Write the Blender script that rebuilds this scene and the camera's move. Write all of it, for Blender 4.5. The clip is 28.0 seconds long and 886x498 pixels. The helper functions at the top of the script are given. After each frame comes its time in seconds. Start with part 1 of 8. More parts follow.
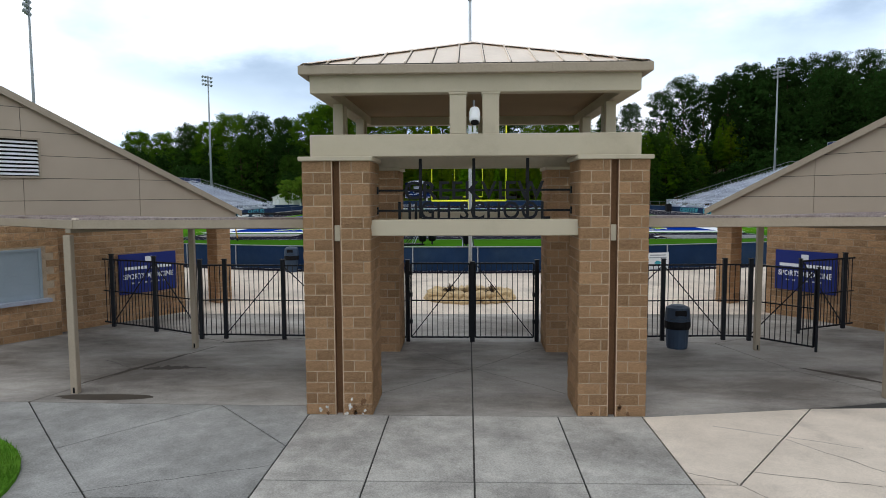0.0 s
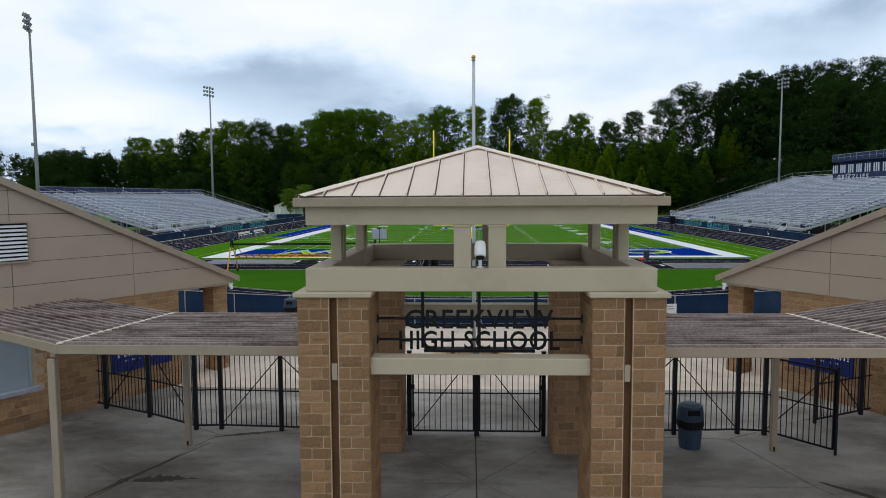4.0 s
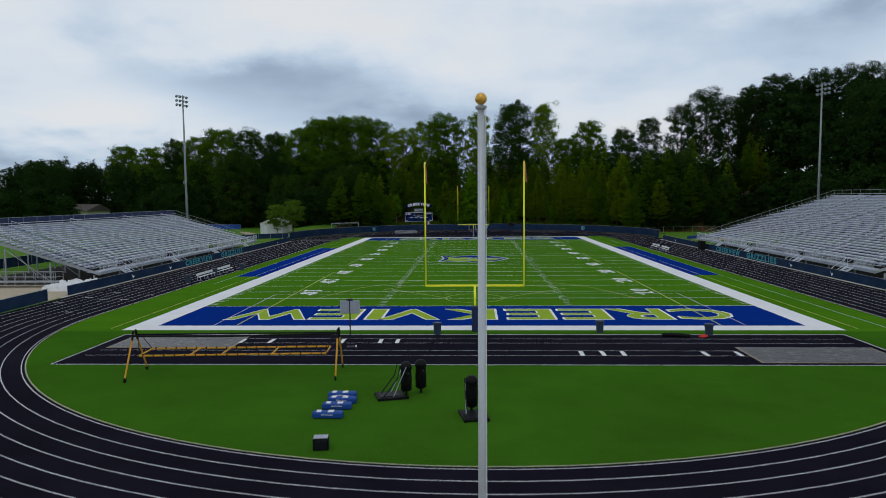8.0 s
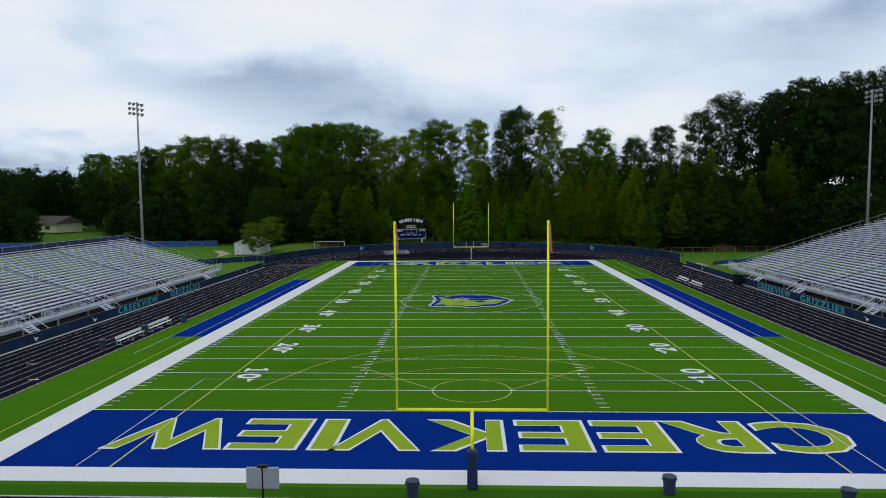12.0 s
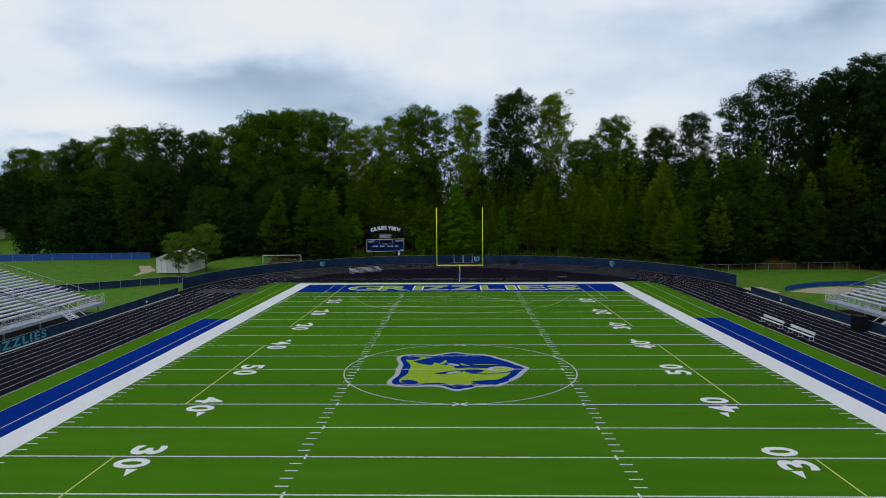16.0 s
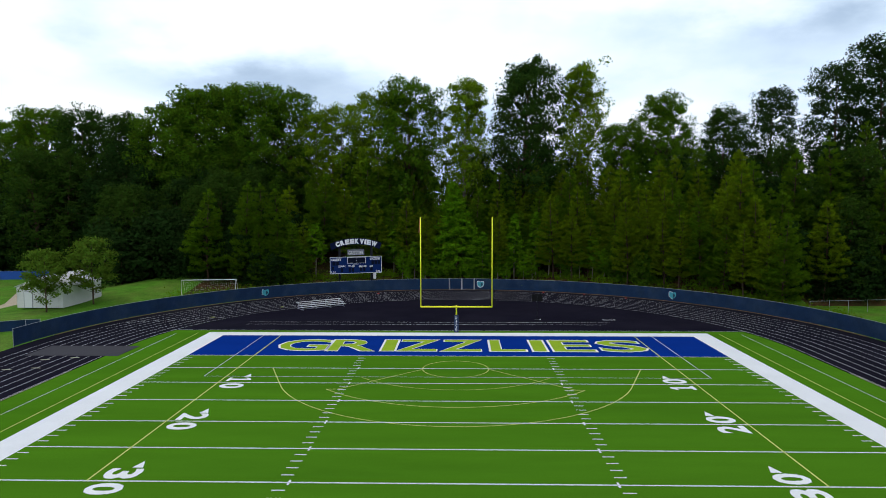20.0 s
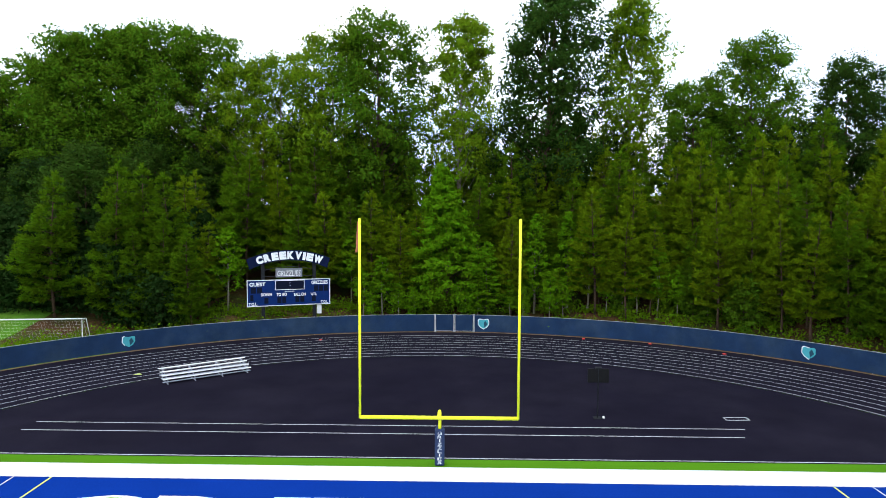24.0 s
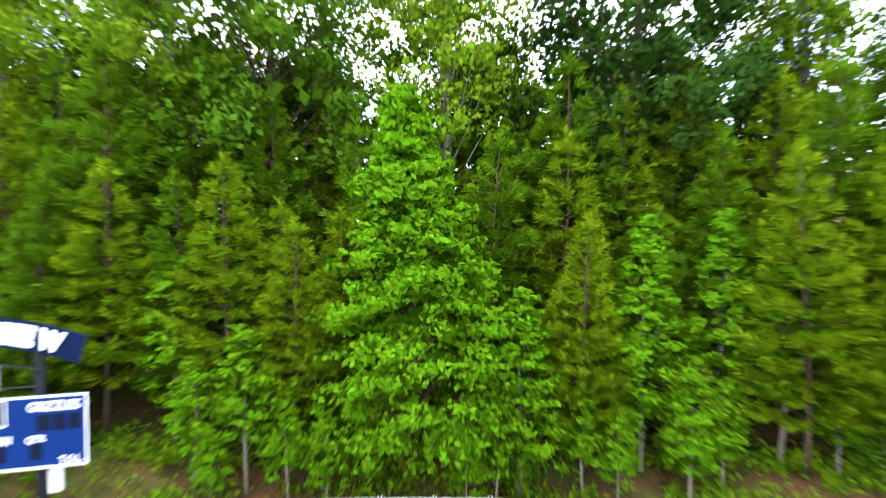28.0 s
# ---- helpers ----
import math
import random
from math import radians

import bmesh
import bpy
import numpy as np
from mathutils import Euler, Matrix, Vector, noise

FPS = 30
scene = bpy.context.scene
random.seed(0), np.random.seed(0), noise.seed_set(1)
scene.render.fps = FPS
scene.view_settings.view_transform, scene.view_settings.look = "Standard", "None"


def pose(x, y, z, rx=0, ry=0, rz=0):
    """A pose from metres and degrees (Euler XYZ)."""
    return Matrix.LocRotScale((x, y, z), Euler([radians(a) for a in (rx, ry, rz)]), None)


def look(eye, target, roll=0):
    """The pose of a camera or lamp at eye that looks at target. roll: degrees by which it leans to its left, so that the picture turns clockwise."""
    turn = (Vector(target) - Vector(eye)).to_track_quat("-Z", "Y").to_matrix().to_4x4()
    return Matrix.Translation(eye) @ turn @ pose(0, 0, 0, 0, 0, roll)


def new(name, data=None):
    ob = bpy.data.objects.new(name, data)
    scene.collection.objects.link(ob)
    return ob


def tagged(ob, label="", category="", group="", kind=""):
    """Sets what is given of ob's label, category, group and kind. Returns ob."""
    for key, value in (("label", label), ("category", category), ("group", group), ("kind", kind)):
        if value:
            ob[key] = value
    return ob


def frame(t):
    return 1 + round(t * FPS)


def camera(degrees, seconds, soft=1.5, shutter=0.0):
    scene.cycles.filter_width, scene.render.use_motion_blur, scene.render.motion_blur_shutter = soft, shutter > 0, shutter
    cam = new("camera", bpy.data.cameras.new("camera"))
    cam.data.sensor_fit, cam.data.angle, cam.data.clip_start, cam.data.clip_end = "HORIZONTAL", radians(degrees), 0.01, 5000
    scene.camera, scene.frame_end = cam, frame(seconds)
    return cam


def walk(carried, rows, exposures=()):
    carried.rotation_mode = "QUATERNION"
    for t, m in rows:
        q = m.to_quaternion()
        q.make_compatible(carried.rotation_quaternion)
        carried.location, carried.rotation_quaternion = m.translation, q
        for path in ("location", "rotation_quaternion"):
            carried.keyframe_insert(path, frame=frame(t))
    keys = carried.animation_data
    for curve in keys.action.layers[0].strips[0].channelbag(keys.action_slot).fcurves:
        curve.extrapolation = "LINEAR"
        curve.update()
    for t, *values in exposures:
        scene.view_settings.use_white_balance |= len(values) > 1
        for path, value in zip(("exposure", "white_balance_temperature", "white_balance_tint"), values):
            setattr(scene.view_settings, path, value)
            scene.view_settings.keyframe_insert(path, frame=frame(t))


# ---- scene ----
cam = camera(67.0, 28.0, soft=0.9, shutter=0.25)
PATH = [
    (0, (-0.083, -121.579, 3.668), (-0.158, -119.587, 3.506), -0.3),
    (0.5, (-0.099, -121.567, 3.937), (-0.173, -119.575, 3.775), -0.2),
    (1, (-0.098, -121.579, 4.218), (-0.175, -119.587, 4.056), -0.3),
    (1.5, (-0.135, -121.607, 4.504), (-0.212, -119.615, 4.342), -0.3),
    (2, (-0.136, -121.598, 4.788), (-0.214, -119.607, 4.626), -0.3),
    (2.5, (-0.138, -121.561, 5.073), (-0.216, -119.570, 4.911), -0.3),
    (4.5, (-0.125, -119.932, 6.310), (-0.208, -117.941, 6.151), -0.3),
    (5, (-0.130, -118.791, 6.621), (-0.214, -116.799, 6.463), -0.3),
    (5.5, (-0.140, -117.285, 6.965), (-0.225, -115.293, 6.805), -0.3),
    (6, (-0.163, -115.383, 7.268), (-0.250, -113.391, 7.109), -0.5),
    (6.5, (-0.186, -113.046, 7.638), (-0.272, -111.054, 7.480), -0.4),
    (7, (-0.188, -110.540, 8.009), (-0.273, -108.548, 7.850), -0.4),
    (7.5, (-0.152, -107.608, 8.378), (-0.240, -105.616, 8.223), -0.5),
    (8, (-0.111, -104.843, 9.710), (-0.201, -102.851, 9.555), -0.5),
    (8.5, (-0.070, -103.306, 11.197), (-0.159, -101.315, 11.039), -0.5),
    (9, (0.042, -102.179, 12.396), (-0.045, -100.187, 12.242), -0.5),
    (9.5, (0.154, -100.980, 13.183), (0.068, -98.988, 13.027), -0.4),
    (10, (0.105, -98.834, 13.161), (0.020, -96.842, 13.009), -0.4),
    (10.5, (0.038, -96.401, 13.208), (-0.045, -94.409, 13.058), -0.4),
    (11, (0.027, -93.607, 13.347), (-0.057, -91.614, 13.196), -0.4),
    (11.5, (0.022, -90.441, 13.332), (-0.062, -88.448, 13.181), -0.5),
    (13.5, (-0.090, -75.408, 13.719), (-0.174, -73.415, 13.568), -0.4),
    (14, (-0.071, -71.144, 13.517), (-0.155, -69.151, 13.369), -0.4),
    (14.5, (-0.219, -66.407, 13.584), (-0.266, -64.413, 13.434), -0.0),
    (15, (-0.053, -62.328, 13.641), (-0.103, -60.334, 13.493), -0.4),
    (15.5, (-0.021, -57.703, 13.632), (-0.071, -55.709, 13.485), -0.4),
    (16, (0.057, -52.469, 13.393), (0.006, -50.475, 13.250), -0.4),
    (16.5, (0.079, -47.621, 13.290), (0.029, -45.627, 13.151), -0.3),
    (17, (0.076, -42.928, 13.451), (0.028, -40.934, 13.311), -0.3),
    (17.5, (0.149, -37.952, 13.498), (0.100, -35.958, 13.358), -0.3),
    (18, (0.039, -33.059, 13.494), (-0.006, -31.065, 13.355), -0.2),
    (18.5, (0.064, -28.277, 13.563), (0.019, -26.282, 13.425), -0.3),
    (19, (0.075, -23.746, 13.736), (0.030, -21.751, 13.596), -0.2),
    (19.5, (0.182, -18.770, 13.824), (0.135, -16.776, 13.683), -0.2),
    (20, (0.318, -13.813, 13.866), (0.269, -11.818, 13.726), -0.1),
    (20.5, (0.378, -8.935, 13.895), (0.329, -6.940, 13.757), -0.1),
    (21, (0.326, -4.193, 13.949), (0.279, -2.198, 13.812), -0.1),
    (21.5, (0.480, 0.326, 14.029), (0.432, 2.320, 13.891), -0.1),
    (23.5, (0.629, 19.496, 13.083), (0.592, 21.492, 12.952), 0.2),
    (24, (0.685, 24.324, 12.990), (0.650, 26.320, 12.855), 0.3),
    (24.5, (0.658, 28.980, 12.476), (0.629, 30.975, 12.346), 0.4),
    (25, (0.626, 33.952, 12.354), (0.605, 35.948, 12.226), 0.2),
    (26.4, (0.690, 48.538, 11.822), (0.681, 50.534, 11.699), 0.3),
    (27, (0.776, 54.767, 11.923), (0.772, 56.763, 11.800), 0.3),
    (27.6, (0.781, 61.102, 12.104), (0.789, 63.098, 11.986), 0.4),
    (27.8, (0.829, 63.996, 12.020), (0.839, 65.993, 11.913), 0.2),
    (27.9, (0.838, 66.380, 11.890), (0.847, 68.378, 11.790), 0.25),
    (27.967, (0.842, 66.830, 11.845), (0.850, 68.828, 11.750), 0.3),
    (28, (0.846, 68.238, 11.697), (0.854, 70.236, 11.611), 0.3),
]
EXPOSURES = [(t, e, 6270, 9) for t, e in ((0, -0.05), (1, -0.15), (2, -0.27), (2.5, -0.3), (5, -0.45), (6, -0.58), (7, -0.92), (7.5, -0.92), (8, -0.78), (9, -0.6), (11, -0.58), (15, -0.66), (17, -0.62), (19, -0.42), (20, -0.17), (21, -0.1), (24, 0.95), (25, 1.35), (26, 1.75), (27, 2.1), (28, 2.5))]
walk(cam, [(t, look(eye, target, roll)) for t, eye, target, roll in PATH], EXPOSURES)

# ---- world and light ----
world = bpy.data.worlds.new("overcast_sky")
scene.world = world
world.use_nodes = True


def build_world(w):
    nt = w.node_tree
    nt.nodes.clear()
    N = nt.nodes.new
    L = nt.links.new
    out, bg = N("ShaderNodeOutputWorld"), N("ShaderNodeBackground")
    sky = N("ShaderNodeTexSky")
    sky.sky_type, sky.sun_disc = "NISHITA", False
    sky.sun_elevation, sky.sun_rotation = radians(70), radians(200)
    tc, sep = N("ShaderNodeTexCoord"), N("ShaderNodeSeparateXYZ")
    L(tc.outputs["Generated"], sep.inputs[0])
    up = N("ShaderNodeMath"); up.operation = "MAXIMUM"; up.inputs[1].default_value = 0.0
    L(sep.outputs["Z"], up.inputs[0])
    lift = N("ShaderNodeMath"); lift.operation = "ADD"; lift.inputs[1].default_value = 0.30
    L(up.outputs[0], lift.inputs[0])
    px, py = N("ShaderNodeMath"), N("ShaderNodeMath")
    px.operation = py.operation = "DIVIDE"
    L(sep.outputs["X"], px.inputs[0]); L(lift.outputs[0], px.inputs[1])
    L(sep.outputs["Y"], py.inputs[0]); L(lift.outputs[0], py.inputs[1])
    com = N("ShaderNodeCombineXYZ")
    L(px.outputs[0], com.inputs[0]); L(py.outputs[0], com.inputs[1])
    com.inputs[2].default_value = SKY_SEED
    big, small = N("ShaderNodeTexNoise"), N("ShaderNodeTexNoise")
    for n, s, d, r in ((big, 0.9, 4.0, 0.48), (small, 2.6, 7.0, 0.55)):
        n.inputs["Scale"].default_value, n.inputs["Detail"].default_value, n.inputs["Roughness"].default_value = s, d, r
        L(com.outputs[0], n.inputs["Vector"])

    def calc(op, p, q=None, r=None):
        m = N("ShaderNodeMath")
        m.operation = op
        for k, v in enumerate((p, q, r)):
            if v is None:
                continue
            if isinstance(v, (int, float)):
                m.inputs[k].default_value = v
            else:
                L(v, m.inputs[k])
        return m.outputs[0]

    value = calc("MULTIPLY_ADD", big.outputs[0], 0.42, 0.275)
    value = calc("ADD", value, calc("MULTIPLY_ADD", small.outputs[0], 0.26, -0.13))
    # the banks of thick and thin cloud over the far woods, as tangents of bearing and height, their edges ragged
    ahead = calc("MAXIMUM", sep.outputs["Y"], 0.08)
    bear = calc("ADD", calc("DIVIDE", sep.outputs["X"], ahead), calc("MULTIPLY_ADD", big.outputs[0], 0.5, -0.25))
    high = calc("ADD", calc("DIVIDE", sep.outputs["Z"], ahead), calc("MULTIPLY_ADD", small.outputs[0], 0.16, -0.08))
    for u0, v0, su, sv, amount in CLOUDS:
        du, dv = calc("MULTIPLY_ADD", bear, 1 / su, -u0 / su), calc("MULTIPLY_ADD", high, 1 / sv, -v0 / sv)
        far = calc("ADD", calc("MULTIPLY", du, du), calc("MULTIPLY", dv, dv))
        value = calc("MULTIPLY_ADD", calc("EXPONENT", calc("MULTIPLY", far, -1.0)), amount, value)
    ramp = N("ShaderNodeValToRGB")
    cr = ramp.color_ramp
    cr.elements[0].position, cr.elements[0].color = 0.35, (0.36, 0.46, 0.60, 1)
    cr.elements[1].position, cr.elements[1].color = 0.565, (1.0, 1.0, 1.0, 1)
    e = cr.elements.new(0.435); e.color = (0.66, 0.78, 0.92, 1)
    e = cr.elements.new(0.50); e.color = (0.89, 0.95, 1.02, 1)
    L(value, ramp.inputs[0])
    # dims the unseen sky overhead so that less light falls on the ground
    el = N("ShaderNodeMapRange")
    el.inputs["From Min"].default_value, el.inputs["From Max"].default_value = 0.32, 0.85
    el.inputs["To Min"].default_value, el.inputs["To Max"].default_value = 1.0, ZENITH
    L(sep.outputs["Z"], el.inputs["Value"])
    dimmed = N("ShaderNodeVectorMath"); dimmed.operation = "SCALE"
    L(ramp.outputs[0], dimmed.inputs[0]); L(el.outputs[0], dimmed.inputs["Scale"])
    dim = N("ShaderNodeMix"); dim.data_type = "RGBA"; dim.blend_type = "MULTIPLY"; dim.inputs[0].default_value = 1.0
    dim.inputs[7].default_value = (0.1, 0.1, 0.1, 1)
    L(sky.outputs[0], dim.inputs[6])
    mix = N("ShaderNodeMix"); mix.data_type = "RGBA"; mix.inputs[0].default_value = 0.93
    L(dim.outputs[2], mix.inputs[6]); L(dimmed.outputs[0], mix.inputs[7])
    L(mix.outputs[2], bg.inputs["Color"])
    bg.inputs["Strength"].default_value = SKY_STRENGTH
    L(bg.outputs[0], out.inputs[0])


SKY_SEED, SKY_STRENGTH, ZENITH = 3.7, 1.36, 0.52
CLOUDS = ((-0.36, 0.18, 0.2, 0.055, -0.11), (-0.62, 0.12, 0.2, 0.06, 0.15), (-0.1, 0.24, 0.25, 0.08, 0.05), (0.45, 0.25, 0.28, 0.035, -0.05), (0.25, 0.11, 0.3, 0.05, 0.05), (-0.15, 0.1, 0.2, 0.03, -0.03))
build_world(world)

sun = new("sun", bpy.data.lights.new("sun", "SUN"))
sun.data.energy, sun.data.angle, sun.data.color = 0.7, radians(30), (1.0, 0.97, 0.92)
sun.matrix_world = look((0, 0, 60), (5, 14, 20))


# ---- materials ----
def make_mat(name, col, rough=0.7, metal=0.0, var=0.12, scale=3.0, fine=40.0, bump=0.0, island=0.0, spec=0.3, stain=None, stain_scale=0.6, stain_at=0.58, hue=0.0, streak=False, stretch=None, edge=0.1):
    """Principled surface with variation at two scales; stain: a second colour in large soft patches."""
    m = bpy.data.materials.new(name)
    m.use_nodes = True
    nt = m.node_tree
    N, L = nt.nodes.new, nt.links.new
    b = nt.nodes["Principled BSDF"]
    b.inputs["Roughness"].default_value, b.inputs["Metallic"].default_value = rough, metal
    b.inputs["Specular IOR Level"].default_value = spec
    tc = N("ShaderNodeTexCoord")
    n1, n2 = N("ShaderNodeTexNoise"), N("ShaderNodeTexNoise")
    n1.inputs["Scale"].default_value, n1.inputs["Detail"].default_value = scale, 6
    n2.inputs["Scale"].default_value, n2.inputs["Detail"].default_value = fine, 3
    n1.inputs["Roughness"].default_value = 0.62
    where = tc.outputs["Object"]
    if stretch:
        sq = N("ShaderNodeMapping")
        sq.inputs["Scale"].default_value = stretch
        L(where, sq.inputs[0])
        where = sq.outputs[0]
    L(where, n1.inputs["Vector"]); L(tc.outputs["Object"], n2.inputs["Vector"])
    add = N("ShaderNodeMath"); add.operation = "ADD"
    L(n1.outputs[0], add.inputs[0]); L(n2.outputs[0], add.inputs[1])
    last = add
    if island:
        info = N("ShaderNodeObjectInfo") if island > 0 else N("ShaderNodeNewGeometry")
        mul = N("ShaderNodeMath"); mul.operation = "MULTIPLY_ADD"
        L(info.outputs["Random" if island > 0 else "Random Per Island"], mul.inputs[0])
        mul.inputs[1].default_value = abs(island)
        L(add.outputs[0], mul.inputs[2])
        sub = N("ShaderNodeMath"); sub.operation = "SUBTRACT"; sub.inputs[1].default_value = abs(island) / 2
        L(mul.outputs[0], sub.inputs[0])
        last = sub
    mr = N("ShaderNodeMapRange")
    mr.inputs["From Min"].default_value, mr.inputs["From Max"].default_value = 0.6, 1.4
    mr.inputs["To Min"].default_value, mr.inputs["To Max"].default_value = 1 - var * 1.6, 1 + var * 1.6
    L(last.outputs[0], mr.inputs["Value"])
    src = None
    if stain:
        n3 = N("ShaderNodeTexNoise")
        n3.inputs["Scale"].default_value, n3.inputs["Detail"].default_value = stain_scale, 7
        n3.inputs["Roughness"].default_value = 0.66
        L(where, n3.inputs["Vector"])
        r3 = N("ShaderNodeMapRange")
        r3.inputs["From Min"].default_value, r3.inputs["From Max"].default_value = stain_at - edge, stain_at + edge * 1.2
        L(n3.outputs[0], r3.inputs["Value"])
        ms = N("ShaderNodeMix"); ms.data_type = "RGBA"
        ms.inputs[6].default_value, ms.inputs[7].default_value = (*col, 1), (*stain, 1)
        L(r3.outputs[0], ms.inputs[0])
        src = ms.outputs[2]
    if streak:
        mp = N("ShaderNodeMapping")
        mp.inputs["Scale"].default_value = (0.7, 1.5, 1.0)
        mp.inputs["Rotation"].default_value = (0, 0, 0.35)
        n4 = N("ShaderNodeTexNoise")
        n4.inputs["Scale"].default_value, n4.inputs["Detail"].default_value = 1.4, 8
        L(tc.outputs["Object"], mp.inputs[0]); L(mp.outputs[0], n4.inputs["Vector"])
        r4 = N("ShaderNodeMapRange")
        r4.inputs["From Min"].default_value, r4.inputs["From Max"].default_value = 0.35, 0.7
        r4.inputs["To Min"].default_value, r4.inputs["To Max"].default_value = 0.88, 1.12
        L(n4.outputs[0], r4.inputs["Value"])
        mm = N("ShaderNodeMath"); mm.operation = "MULTIPLY"
        L(mr.outputs[0], mm.inputs[0]); L(r4.outputs[0], mm.inputs[1])
        mr = mm
    hsv = N("ShaderNodeHueSaturation")
    if src:
        L(src, hsv.inputs["Color"])
    else:
        hsv.inputs["Color"].default_value = (*col, 1)
    L(mr.outputs[0], hsv.inputs["Value"])
    if hue:
        mh = N("ShaderNodeMapRange")
        mh.inputs["From Min"].default_value, mh.inputs["From Max"].default_value = 0.6, 1.4
        mh.inputs["To Min"].default_value, mh.inputs["To Max"].default_value = 0.5 - hue, 0.5 + hue
        L(last.outputs[0], mh.inputs["Value"]); L(mh.outputs[0], hsv.inputs["Hue"])
    L(hsv.outputs[0], b.inputs["Base Color"])
    if bump:
        bp = N("ShaderNodeBump")
        bp.inputs["Strength"].default_value, bp.inputs["Distance"].default_value = 1.0, bump
        L(n2.outputs[0], bp.inputs["Height"]); L(bp.outputs[0], b.inputs["Normal"])
    return m


def leaf_mat(name, col, hue=0.02, var=0.22, island=-0.45):
    m = make_mat(name, col, 0.7, var=var, scale=0.35, fine=1.7, island=island, hue=hue, spec=0.02)
    nt = m.node_tree
    b = nt.nodes["Principled BSDF"]
    tr = nt.nodes.new("ShaderNodeBsdfTranslucent")
    mx = nt.nodes.new("ShaderNodeMixShader")
    mx.inputs[0].default_value = 0.42
    nt.links.new(b.inputs["Base Color"].links[0].from_socket, tr.inputs["Color"])
    nt.links.new(b.outputs[0], mx.inputs[1]); nt.links.new(tr.outputs[0], mx.inputs[2])
    nt.links.new(mx.outputs[0], nt.nodes["Material Output"].inputs[0])
    return m


